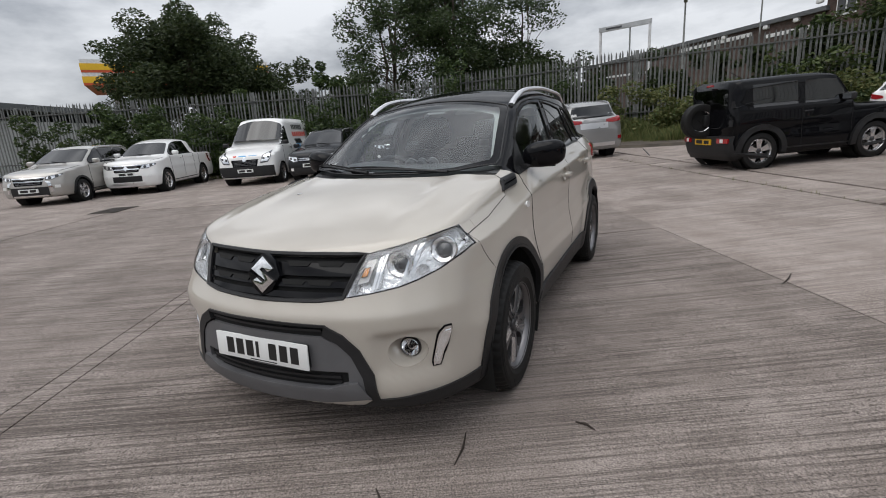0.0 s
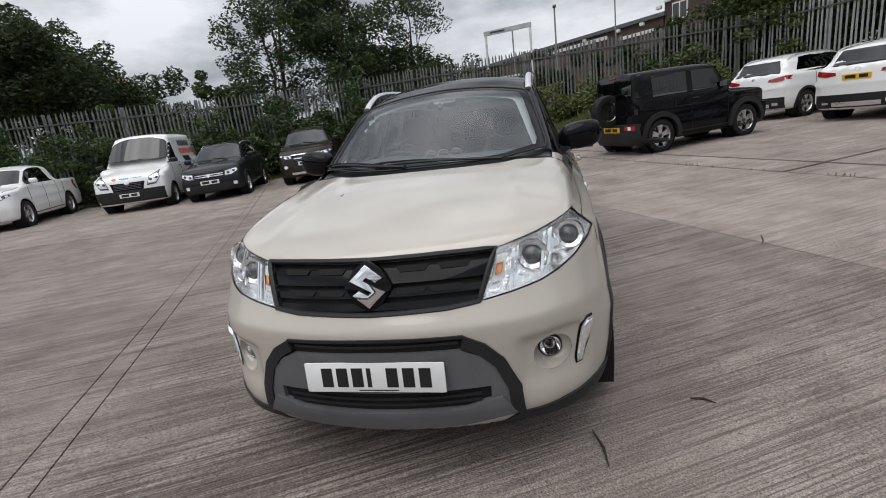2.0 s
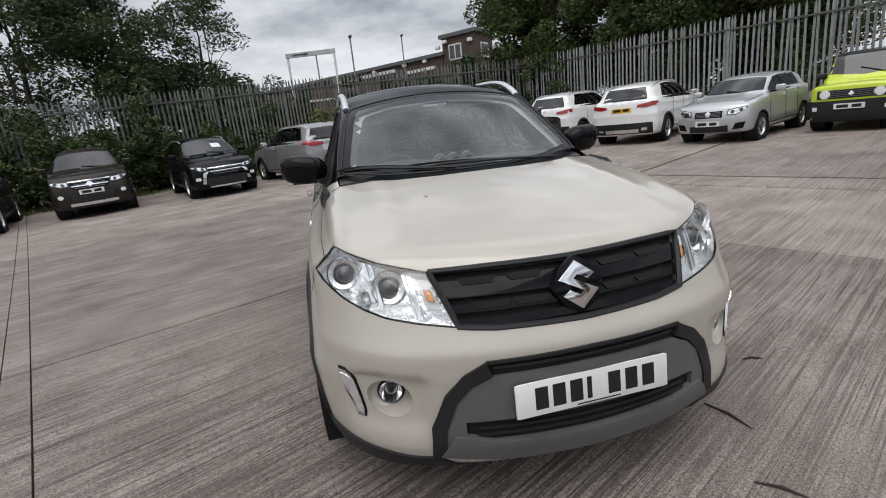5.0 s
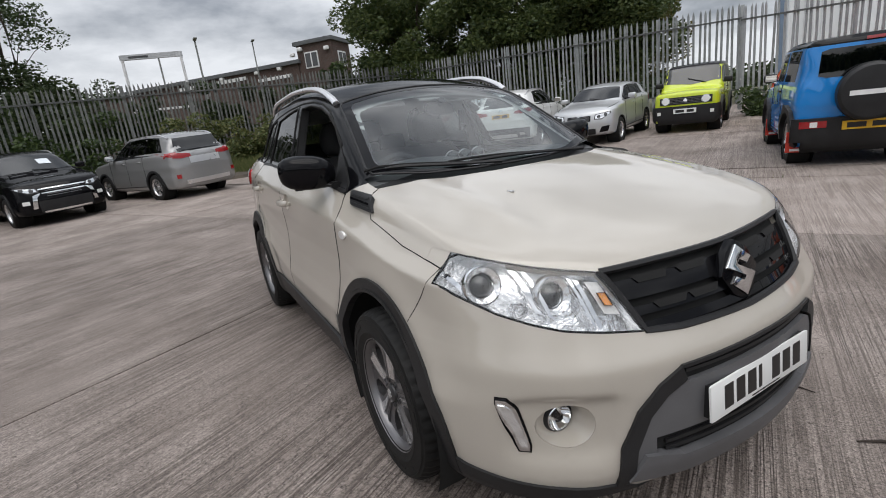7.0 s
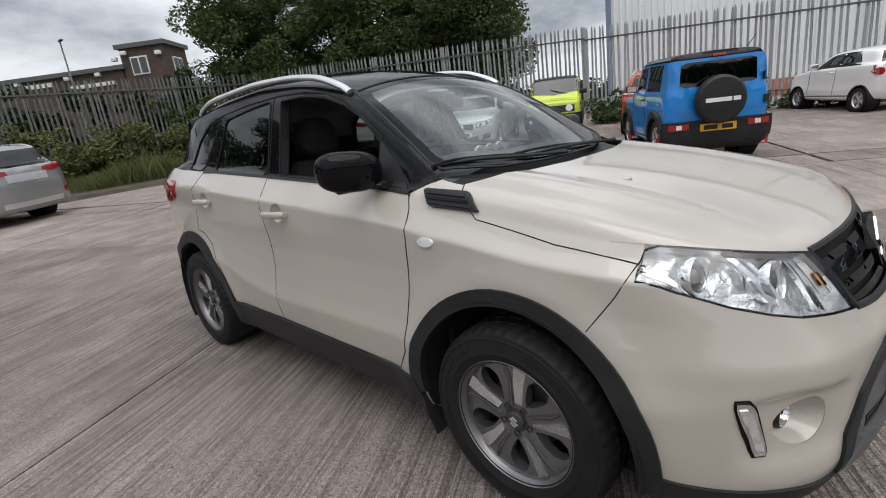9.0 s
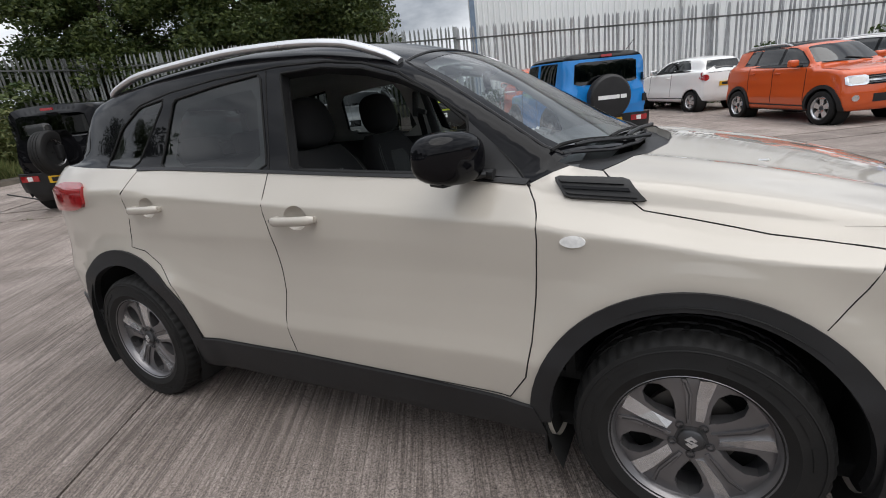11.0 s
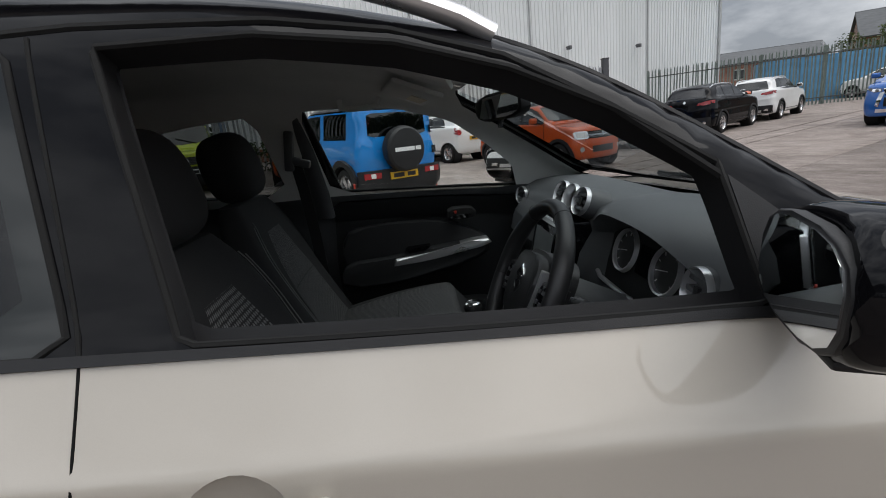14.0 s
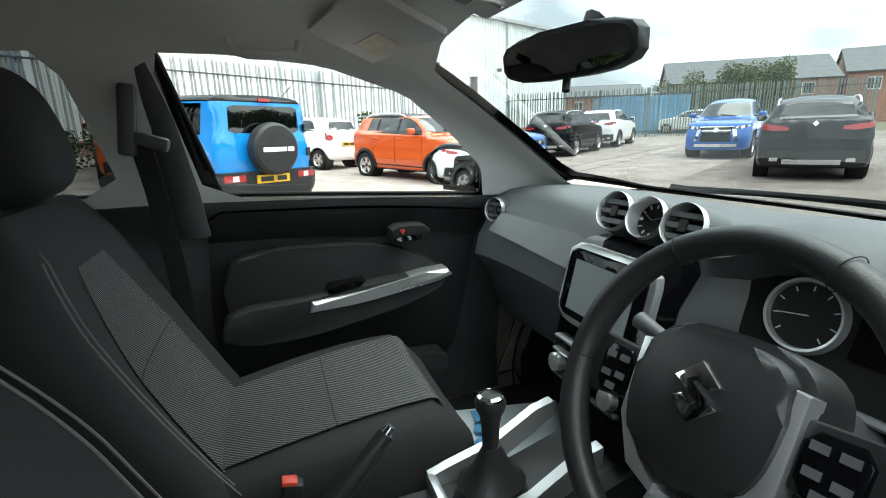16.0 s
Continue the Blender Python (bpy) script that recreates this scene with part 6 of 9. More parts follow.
for q in (-1, 1):
    arm = [(q * 0.075, 0.030), (q * 0.175, 0.035), (q * 0.172, -0.045), (q * 0.075, -0.030)]
    part("spoke", prism(arm if q < 0 else arm[::-1], -0.03, -0.004, SW, 0.005), M["leather"], sw)
    fin = [(q * 0.078, 0.050), (q * 0.092, 0.048), (q * 0.090, -0.045), (q * 0.060, -0.095), (q * 0.020, -0.108), (q * 0.018, -0.095), (q * 0.050, -0.082), (q * 0.077, -0.040)]
    part("spoke_trim", prism(fin if q < 0 else fin[::-1], -0.02, 0.004, SW, 0.003), M["satin_silver"], sw, "silver spoke trim")
    pad_ = rounded([(q * 0.094, 0.024), (q * 0.145, 0.026), (q * 0.142, -0.036), (q * 0.094, -0.030)], 1, 0.2)
    b = part("button_pad", prism(pad_ if q < 0 else pad_[::-1], -0.01, 0.002, SW, 0.003), M["black_gloss"], sw)
    for bx_, by_ in ((0.108, 0.012), (0.130, 0.012), (0.108, -0.010), (0.130, -0.012), (0.118, -0.026)):
        part("button", prism([(q * bx_ - 0.007, by_ - 0.004), (q * bx_ + 0.007, by_ - 0.004), (q * bx_ + 0.007, by_ + 0.004), (q * bx_ - 0.007, by_ + 0.004)], 0.0, 0.004, SW), M["grey_plastic"], sw)
low = [(-0.030, -0.10), (0.030, -0.10), (0.042, -0.168), (-0.042, -0.168)]
part("spoke", prism(low, -0.03, -0.006, SW, 0.005), M["satin_silver"], sw)
for a in (62, 118, 182, 358):
    m = SW @ Matrix.Rotation(math.radians(a), 4, "Z") @ Matrix.Translation((RR, 0, 0)) @ pose(0, 0, 0, 90, 0, 0)
    part("rim_seam", lathe([(0.0188, -0.0008), (0.0196, 0.0), (0.0188, 0.0008)], m, 18), M["black_gap"], sw)
part("steering_column", tube([SW @ Vector((0, 0, -0.05)), SW @ Vector((0, -0.02, -0.30))], [0.055, 0.07], 16), M["dash"], sw)
st_ = part("column_stalk", tube([SW @ Vector((-0.05, 0.02, -0.075)), SW @ Vector((-0.12, 0.05, -0.07)), SW @ Vector((-0.17, 0.065, -0.065))], [0.011, 0.010, 0.013], 10), M["dash"], sw)
st_ = part("column_stalk", tube([SW @ Vector((0.05, 0.0, -0.075)), SW @ Vector((0.12, 0.01, -0.07)), SW @ Vector((0.175, 0.015, -0.065))], [0.012, 0.013, 0.016], 12), M["dash"], sw)
for k in range(3):
    part("stalk_ring", lathe([(0.0155, 0), (0.0165, 0.002), (0.0155, 0.004)], disc_at(SW @ Vector((0.125 + 0.012 * k, 0.0105, -0.069)), SW.to_3x3() @ Vector((1, 0.05, 0.05))), 14), M["grey_plastic"], st_)
kp = Vector((-0.74, -0.445, 0.945))
lock = part("ignition_lock", lathe([(0.024, -0.03), (0.026, 0), (0.019, 0.006), (0.002, 0.006)], disc_at(kp, (-1, -0.3, 0.35)), 22), M["dash"], dash, "ignition lock with key in it")
part("key", box((0.045, 0.022, 0.008), kp + Vector((-0.03, -0.008, 0.0)), pose(0, 0, 0, 30, 20, 20), 0.003), M["black_plastic"], lock)
part("key_ring", lathe([(0.014, 0), (0.016, 0.0015), (0.014, 0.003), (0.0125, 0.0015)], disc_at(kp + Vector((-0.055, -0.02, -0.035)), (-0.4, 1, 0.2)), 18, True), M["chrome"], lock)

# console: gear lever, silver rails, handbrake, buckles
cons = part("centre_console", loft([[(x_, 0.085, 0.42), (x_, 0.092, z_ - 0.02), (x_, 0.075, z_), (x_, -0.060, z_), (x_, -0.078, z_ - 0.02), (x_, -0.07, 0.42)] for x_, z_ in ((-0.66, 0.74), (-0.80, 0.700), (-0.90, 0.672), (-1.06, 0.655), (-1.15, 0.655), (-1.42, 0.665))]), M["door_plastic"], vitara, "charcoal centre console")
for y, y2 in ((0.082, 0.088), (-0.068, -0.074)):
    part("console_rail", loft([[(x_, y - 0.010, z_), (x_, y + 0.010, z_), (x_, y + 0.012, z_ - h_), (x_, y - 0.012, z_ - h_)] for x_, z_, h_ in ((-0.80, 0.775, 0.03), (-0.84, 0.765, 0.045), (-0.93, 0.715, 0.045), (-1.03, 0.690, 0.035), (-1.06, 0.680, 0.03))]), M["satin_silver"], cons, "silver console rail")
part("console_rail", box((0.018, 0.15, 0.030), (-1.055, 0.007, 0.668), bevel=0.006), M["satin_silver"], cons)
boot = [[(-0.965 + r_ * math.cos(a) * 0.9 + dx, 0.010 + r_ * math.sin(a) * 0.75, z_) for a in np.linspace(0, 2 * np.pi, 20, endpoint=False)] for r_, z_, dx in ((0.078, 0.665, 0), (0.066, 0.682, 0.003), (0.070, 0.695, 0.0), (0.045, 0.716, 0.0), (0.034, 0.735, 0.0), (0.018, 0.765, 0))]
gear = part("gear_lever", loft(boot), M["leather"], cons, "gear lever with leather boot")
part("gear_knob", lathe([(0.014, -0.075), (0.016, -0.03), (0.019, -0.010), (0.026, 0.004), (0.027, 0.014), (0.022, 0.024), (0.012, 0.028), (0.001, 0.0285)], Matrix.Translation((-0.966, 0.012, 0.835)), 24), M["leather"], gear)
part("knob_cap", lathe([(0.0235, 0.016), (0.0225, 0.0262), (0.017, 0.0292), (0.0165, 0.0285)], Matrix.Translation((-0.966, 0.012, 0.835)), 24), M["chrome"], gear)
hb = part("handbrake", tube([(-1.30, 0.010, 0.66), (-1.24, 0.022, 0.725), (-1.18, 0.036, 0.775), (-1.140, 0.045, 0.812)], [0.020, 0.019, 0.016, 0.015], 14), M["leather"], cons, "black handbrake lever")
part("handbrake_button", tube([(-1.142, 0.045, 0.810), (-1.130, 0.047, 0.822)], [0.011, 0.009], 12), M["chrome"], hb)
for y, x_, z_ in ((0.098, -1.302, 0.728), (-0.085, -1.36, 0.735)):
    bk = part("belt_buckle", box((0.035, 0.028, 0.085), (x_, y, z_ - 0.042), pose(0, 0, 0, 0, 12, 0), 0.006), M["black_plastic"], cons)
    part("buckle_button", box((0.026, 0.022, 0.010), (x_ + 0.002, y, z_ + 0.001), pose(0, 0, 0, 0, 12, 0), 0.003), M["red"], bk, "red buckle button")
mat_ob = part("floor_mat", box((0.50, 0.36, 0.004), (-0.72, 0.36, 0.462), pose(0, 0, 0, 0, 8, 0)), M["paper"], vitara, "paper floor mat with blue print")
for k in range(5):
    part("mat_print", box((0.05 + 0.02 * (k % 3), 0.03, 0.002), (-0.86 + 0.02 * k, 0.26 + 0.055 * k, 0.4665 + 0.0195), pose(0, 0, 0, 0, 8, 20 * k)), M["blue_print"], mat_ob)

# passenger's door card
dc = lining.patch("door_card", rounded([(-0.63, 1.085), (-0.72, 0.60), (-0.80, 0.45), (-1.46, 0.45), (-1.47, 0.80), (-1.44, 1.132), (-1.0, 1.112)], 1, 0.08), "xz", 1, -0.055, 0.01)
card = hang("door_card", dc, M["door_plastic"], vitara, "charcoal passenger door lining")


def inboard(poly, name, out, deep, mat_, lab=""):
    # a raised piece on the passenger's door lining, seen from inside the car
    y0 = 0.715
    bm = prism(poly, 0, deep, Matrix.Translation((0, y0 - out, 0)) @ pose(0, 0, 0, 90, 0, 0), min(0.012, deep * 0.35))
    return part(name, bm, mat_, card, lab)


inboard(rounded([(-1.42, 0.74), (-1.42, 0.98), (-1.25, 1.00), (-0.98, 0.985), (-0.80, 0.90), (-0.80, 0.82), (-1.0, 0.77), (-1.2, 0.74)], 2, 0.2), "armrest_panel", 0.0, 0.05, M["leather"])
inboard(rounded([(-1.44, 0.76), (-1.42, 0.855), (-1.22, 0.862), (-1.05, 0.885), (-0.84, 0.90), (-0.80, 0.87), (-0.90, 0.82), (-1.2, 0.76)], 2, 0.2), "armrest", 0.02, 0.085, M["door_plastic"])
inboard([(-1.215, 0.828), (-1.205, 0.862), (-1.06, 0.872), (-0.88, 0.902), (-0.815, 0.905), (-0.800, 0.885), (-0.84, 0.870), (-1.03, 0.845), (-1.10, 0.838)], "door_pull", 0.055, 0.06, M["satin_silver"], "silver door pull")
inboard([(-1.16, 0.884), (-1.06, 0.890), (-1.055, 0.897), (-1.15, 0.893)], "window_switch", 0.05, 0.06, M["black_gloss"])
hnd = inboard(rounded([(-0.97, 0.985), (-0.86, 0.985), (-0.845, 1.012), (-0.87, 1.035), (-0.965, 1.035)], 1, 0.2), "door_release", 0.01, 0.06, M["black_gap"])
inboard([(-0.96, 0.994), (-0.875, 0.998), (-0.872, 1.008), (-0.96, 1.005)], "release_lever", 0.03, 0.055, M["chrome"])
inboard([(-0.945, 1.016), (-0.928, 1.016), (-0.928, 1.026), (-0.945, 1.026)], "lock_button", 0.03, 0.048, M["red"])
inboard(rounded([(-1.40, 0.50), (-0.86, 0.50), (-0.80, 0.60), (-0.84, 0.64), (-1.40, 0.62)], 2, 0.2), "door_bin", 0.02, 0.07, M["door_plastic"])
# driver's door sill seen through the open window
part("door_top", tube([Vector(p) for p in shape.on([(x, 1.128 - 0.065 * (x + 1.49)) for x in np.linspace(-1.47, -0.66, 20)], "xz", -1, -0.035)], 0.018, 8, True, 0.7), M["black_plastic"], vitara)

# belts, grab handle, visor, lamp, mirror
belt = part("seat_belt", loft([[(x_ - 0.022, y_, z_), (x_ + 0.022, y_ - 0.006, z_), (x_ + 0.022, y_ - 0.009, z_), (x_ - 0.022, y_ - 0.003, z_)] for x_, y_, z_ in ((-1.53, 0.580, 1.30), (-1.52, 0.605, 1.18), (-1.51, 0.625, 1.0), (-1.50, 0.635, 0.7), (-1.49, 0.64, 0.5))]), M["cloth"], vitara, "black seat belt")
part("belt_guide", box((0.09, 0.022, 0.030), (-1.515, 0.572, 1.292), pose(0, 0, 0, 0, 18, -8), 0.007), M["dash"], belt)
part("belt_anchor", box((0.035, 0.025, 0.15), (-1.545, 0.575, 1.335), pose(0, 0, 0, 0, 8, 0), 0.008), M["dash"], belt)
pb = part("pillar_trim", tube([(-1.525, 0.600, 1.46), (-1.505, 0.650, 1.32), (-1.482, 0.690, 1.16), (-1.472, 0.705, 1.05)], [0.046, 0.048, 0.050, 0.050], 10, True, 0.45), M["dash"], vitara, "charcoal pillar trim")
part("pillar_trim", tube([(-1.535, -0.595, 1.46), (-1.52, -0.645, 1.32), (-1.50, -0.69, 1.12), (-1.49, -0.70, 0.6)], [0.040, 0.045, 0.05, 0.05], 10, True, 0.45), M["headliner"], vitara)
gh = [(-1.322, 0.500, 1.490), (-1.318, 0.485, 1.466), (-1.29, 0.475, 1.458), (-1.23, 0.478, 1.457), (-1.19, 0.485, 1.462), (-1.183, 0.505, 1.486)]
part("grab_handle", tube(gh, 0.0105, 10), M["headliner"], vitara, "grey roof grab handle")
vis = part("sun_visor", box((0.155, 0.34, 0.016), (-1.075, 0.290, 1.478), pose(0, 0, 0, 0, 22, 8), 0.007), M["headliner"], vitara, "grey folded sun visor with label")
part("visor_label", box((0.050, 0.13, 0.002), (-1.075, 0.290, 1.478), pose(0, 0, 0, 0, 22, 8) @ Matrix.Translation((0.030, 0.03, -0.0095))), M["cream_label"], vis)
part("sun_visor", box((0.155, 0.34, 0.016), (-1.075, -0.300, 1.478), pose(0, 0, 0, 0, 22, -8), 0.007), M["headliner"], vitara)
dome = part("map_lamp", box((0.10, 0.15, 0.014), (-0.985, 0.0, 1.478), pose(0, 0, 0, 0, 18, 0), 0.006), M["headliner"], vitara, "grey map lamp panel")
part("lamp_lens", box((0.035, 0.055, 0.006), (-0.965, -0.018, 1.465), pose(0, 0, 0, 0, 18, 0), 0.002), M["white_lens"], dome)
part("lamp_switch", box((0.02, 0.03, 0.006), (-0.995, 0.035, 1.474), pose(0, 0, 0, 0, 18, 0), 0.002), M["grey_plastic"], dome)
mm = Matrix.Translation((-0.852, -0.004, 1.400)) @ pose(0, 0, 0, 90, 0, -90) @ pose(0, 0, 0, 4, 20, 2)
rm = part("rear_view_mirror", prism(rounded([(-0.115, -0.034), (0.115, -0.034), (0.118, 0.036), (-0.118, 0.036)], 2, 0.2), -0.020, 0.008, mm, 0.006), M["black_plastic"], vitara, "black rear-view mirror on windscreen")
part("mirror_glass", prism(rounded([(-0.106, -0.027), (0.106, -0.027), (0.108, 0.029), (-0.108, 0.029)], 2, 0.2), 0.0075, 0.0095, mm), M["mirror"], rm)
part("mirror_stalk", tube([mm @ Vector((0, 0.02, -0.01)), (-0.82, -0.005, 1.425), (-0.800, -0.005, 1.445)], [0.010, 0.011, 0.022], 10), M["black_plastic"], rm)
part("mirror_tab", tube([mm @ Vector((0.0, -0.03, -0.004)), mm @ Vector((0.004, -0.052, 0.006))], 0.006, 8), M["black_plastic"], rm)

# ---- the other vehicles ----
M["lamp_bowl"] = material("dark_lamp_bowl", (0.10, 0.10, 0.105), 0.2, 0.5, vary=0.2, coat=1.0)
M["car_glass"] = glass("tinted_car_glass", (0.035, 0.040, 0.041), clear=1.0, mirror=0.10)


def make_field(c):
    hw, fo, tail = c["hw"], c["fo"], c["tail"]
    hood, roof = curve(*zip(*c["hood"]), 0.05), curve(*zip(*c["roof"]), 0.10)
    b0, b1 = c["belt"]
    sx, sz, slope, bow = c["screen"]
    tx, tslope = c["back"]
    box_ = c.get("boxy", 0.0)
    tuck = curve([0.15, 0.30, 0.50, 0.62, 0.80, 1.0, 1.2], [-0.07, -0.02, 0.0, -0.018, -0.03, -0.03, -0.06], 0.02)
    deck = c.get("deck")

    def field(x, y, z):
        a = np.abs(y)
        belt = b0 + (b1 - b0) * np.clip(x / tail, 0, 1)
        plan = (0.10 - 0.07 * box_) * np.clip((x - 0.25) / (fo - 0.25), 0, None) ** 2 + (0.07 - 0.05 * box_) * np.clip((tail + 0.9 - x) / 0.9, 0, None) ** 2
        side = a - (hw - plan + tuck(z / b0) * (1 - 0.5 * box_))
        c_ = np.clip((z - 0.55) / 0.25, 0, None)
        nose = x - (fo - (0.05 - 0.04 * box_) * c_ ** 1.5 - (0.28 - 0.22 * box_) * a ** 2 - 0.15 * np.clip(0.38 - z, 0, None))
        top = z - (hood(x) - 0.04 * (a / 0.75) ** 2)
        end = (tail + (0.16 - 0.12 * box_) * a ** 2 + (0.12 - 0.1 * box_) * np.clip(z - 0.8, 0, None) + 0.2 * np.clip(0.42 - z, 0, None)) - x
        lid = np.where(x > sx - 0.1, top, z - (belt + 0.02 if deck is None else np.where(x < tx - 0.15, deck, belt + 0.02)))
        body = smax(smax(smax(side, nose, 0.07), lid, 0.04), smax(end, 0.24 - z, 0.05), 0.05)
        gs = a - (hw - 0.115 * (1 - 0.75 * box_) - c.get("tumble", 0.36) * (z - belt) - 0.05 * np.clip((x - sx + 0.9) / 0.9, 0, None) ** 2 - 0.07 * (1 - box_) * np.clip((tail + 1.0 - x) / 1.0, 0, None) ** 2)
        rf = z - (roof(x) - 0.05 * (a / 0.6) ** 2 * (1 - 0.6 * box_))
        sc = (z - (sz + slope * (sx - x - bow * (a / 0.7) ** 2))) / math.sqrt(1 + slope * slope)
        bk = (tx - tslope * (roof(np.float64(tx)) - z) + 0.08 * a ** 2 - x) * 0.92
        house = smax(smax(gs, rf, 0.06), smax(sc, smax(bk, 0.8 - z, 0.02), 0.03), 0.04)
        return smin(body, house, 0.03)

    return field, roof, (lambda x: b0 + (b1 - b0) * min(1, max(0, x / tail)))


def plate_on(shape, car, y, z, end, mat_, out=0.0):
    p = shape.on([(y, z)], "yz", end)[0]
    m = Matrix.Translation((float(p[0]) + (0.012 + out) * end, y, z)) @ pose(0, 0, 0, 90, 0, 90 * end)
    pl = part("number_plate", prism([(-0.26, -0.056), (0.26, -0.056), (0.26, 0.056), (-0.26, 0.056)], -0.05, 0.003, m), mat_, car, "number plate with plain dark bars")
    for a, b in ((-0.21, -0.01), (0.05, 0.21)):
        part("plate_bar", prism([(a, -0.034), (b, -0.034), (b, 0.034), (a, 0.034)], 0.002, 0.005, m), M["ink"], pl)


def vehicle(name, c, m, colour, label, front_plate=True, rear_plate=True, roof_paint=None, category="car", light=False):
    car = thing(name, m, label, category, "cars parked round the yard")
    field, roof, belt = make_field(c)
    hw, fo, tail, wb = c["hw"], c["fo"], c["tail"], c["wb"]
    sx, sz, slope, bow = c["screen"]
    R = c.get("wheel", 0.335)
    shape = Shape(field, (tail + 0.45, fo - 0.5), 0.72, 54, 72, (8, 12), ((tail - 0.3, fo + 0.3), (-1.2, 1.2), (0, c["height"] + 0.3)))
    bm = shape.skin()
    trim = M[c.get("trim", "black_plastic")]
    for s in (-1, 1):
        here = (lambda q: q.y < -0.4) if s < 0 else (lambda q: q.y > 0.4)
        for wx in (0.0, -wb):
            cut(bm, [(wx + (R + 0.05) * math.cos(a), R + (R + 0.05) * math.sin(a)) for a in np.linspace(np.pi + 0.5, -0.5, 20)] + [(wx + R, 0.05), (wx - R, 0.05)], "xz", here, 9)
    up = roof_paint is not None
    if up:
        cut(bm, [(tail - 0.3, c["height"] - 0.115), (sx - 0.2, c["height"] - 0.115), (sx - 0.2, c["height"] + 0.2), (tail - 0.3, c["height"] + 0.2)] if c.get("boxy") else
            [(tail - 0.3, belt(tail) + 0.28), (-wb, belt(-wb) + 0.36), (sx - 0.9, c["height"] - 0.10), (sx - 0.6, c["height"] - 0.06), (sx - 0.6, c["height"] + 0.2), (tail - 0.3, c["height"] + 0.2)], "xz", None, 5)
        hang("roof", shape.mesh("roof", bm, 5), roof_paint, car)
    hang("body_shell", shape.mesh("body_shell", bm, 0), colour, car)
    bm.free()

    def za(x):
        return sz + slope * (sx - x - bow * 0.8) - c.get("pillar", 0.10)

    def window(x0, x1, lean0, lean1, name="window"):
        # x0 is the front edge; tops follow the roof or the screen pillar
        top = []
        for t in np.linspace(0, 1, 9):
            x = x0 + lean0 + (x1 + lean1 - x0 - lean0) * t
            top.append((x, min(za(x), float(roof(x)) - c.get("rail", 0.115))))
        top = [p for p in top if p[1] > belt(p[0]) + 0.08]
        return [(x1, belt(x1) + 0.035), (x0, belt(x0) + 0.035)] + top

    for s in (-1, 1):
        if not c.get("boxy"):
            # black surround that ties the side windows together
            first, last = c["windows"][0], c["windows"][-1]
            poly = window(first[0] + 0.03, last[1] - 0.035, first[2], last[3])
            hang("window_surround", shape.patch("window_surround", [(x, z + (0.022 if k > 1 else -0.022)) for k, (x, z) in enumerate(poly)], "xz", s, 0.001, 0.003, 0.09), M["black_gloss"], car)
            if "side_lamp" in c:
                z0, z1, ln = c["side_lamp"]
                hang("tail_lamp", shape.patch("tail_lamp", [(tail + 0.15, z0 + 0.02), (tail + ln * 0.8, z0 + 0.05), (tail + ln, z1), (tail + 0.15, z1 + 0.01)], "xz", s, 0.008, 0.01, 0.08), M["red_lens"], car)
            if not light:
                part("bonnet_gap", shape.seam([(sx + 0.02, s * (hw - 0.13)), (0.3 * fo, s * (hw - 0.15)), (fo - 0.30, s * (hw - 0.22))], "xy", 1, 0.005, 0.0), M["black_gap"], car)
        for x0, x1, l0, l1 in c["windows"]:
            hang("window", shape.patch("window", window(x0, x1, l0, l1), "xz", s, 0.003, 0.004, 0.09), M["car_glass"], car, "dark window glass")
        if not light:
            for x in c["doors"]:
                part("door_gap", shape.seam([(x, belt(x) + 0.02), (x + 0.01, 0.7), (x + 0.02, 0.40)], "xz", s, 0.006, 0.0), M["black_gap"], car)
            for x in c["handles"]:
                p = shape.on([(x, belt(x) - 0.11)], "xz", s)[0]
                part("door_handle", box((0.17, 0.035, 0.028), (p[0], p[1] + 0.012 * s, p[2]), bevel=0.008, seg=1), colour if not c.get("boxy") else M["black_plastic"], car)
        for wx in (0.0, -wb):
            a0 = np.linspace(-0.1, np.pi + 0.1, 18)
            fl = c.get("flare", 0.055)
            if fl:
                ring = [(wx + (R + 0.05 + fl) * math.cos(a), R + (R + 0.05 + fl) * math.sin(a)) for a in a0] + [(wx + (R + 0.045) * math.cos(a), R + (R + 0.045) * math.sin(a)) for a in a0[::-1]]
                hang("arch_trim", shape.patch("arch_trim", ring, "xz", s, 0.02 + 0.03 * c.get("boxy", 0), 0.02, 0.12), trim, car)
            wheel(car, (wx, s * (hw - 0.115), R), s, R, 0.21, R * 0.66, detail=False, dark=c.get("rim", "rim_bright"))
            part("wheel_arch_liner", lathe([(R + 0.055, -0.16), (R + 0.055, 0.10)], Matrix.Translation((wx, s * (hw - 0.16), R + 0.005)) @ pose(0, 0, 0, 90, 0, 0), 24), M["black_gap"], car)
            part("wheel_arch_liner", lathe([(R + 0.06, 0), (0.01, 0)], Matrix.Translation((wx, s * (hw - 0.30), R + 0.005)) @ pose(0, 0, 0, 90, 0, 0), 20), M["black_gap"], car)
        if c.get("sill", True):
            hang("sill_trim", shape.patch("sill_trim", [(-R - 0.06, 0.36), (-wb + R + 0.06, 0.38), (-wb + R + 0.08, 0.25), (-R - 0.08, 0.25)], "xz", s, 0.012, 0.01, 0.3), trim, car)
        mx = sx - c.get("mirror", 0.50)
        arm = Vector((mx, s * (hw + 0.06), belt(mx) + 0.09))
        mi = part("door_mirror", box((0.12, 0.20, 0.14), arm, pose(0, 0, 0, 0, 0, -8 * s), 0.04, 3), c.get("mirror_mat") or colour, car)
        part("mirror_glass", box((0.004, 0.16, 0.10), arm + Vector((-0.061, 0, 0)), pose(0, 0, 0, 0, 0, -8 * s)), M["mirror"], mi)
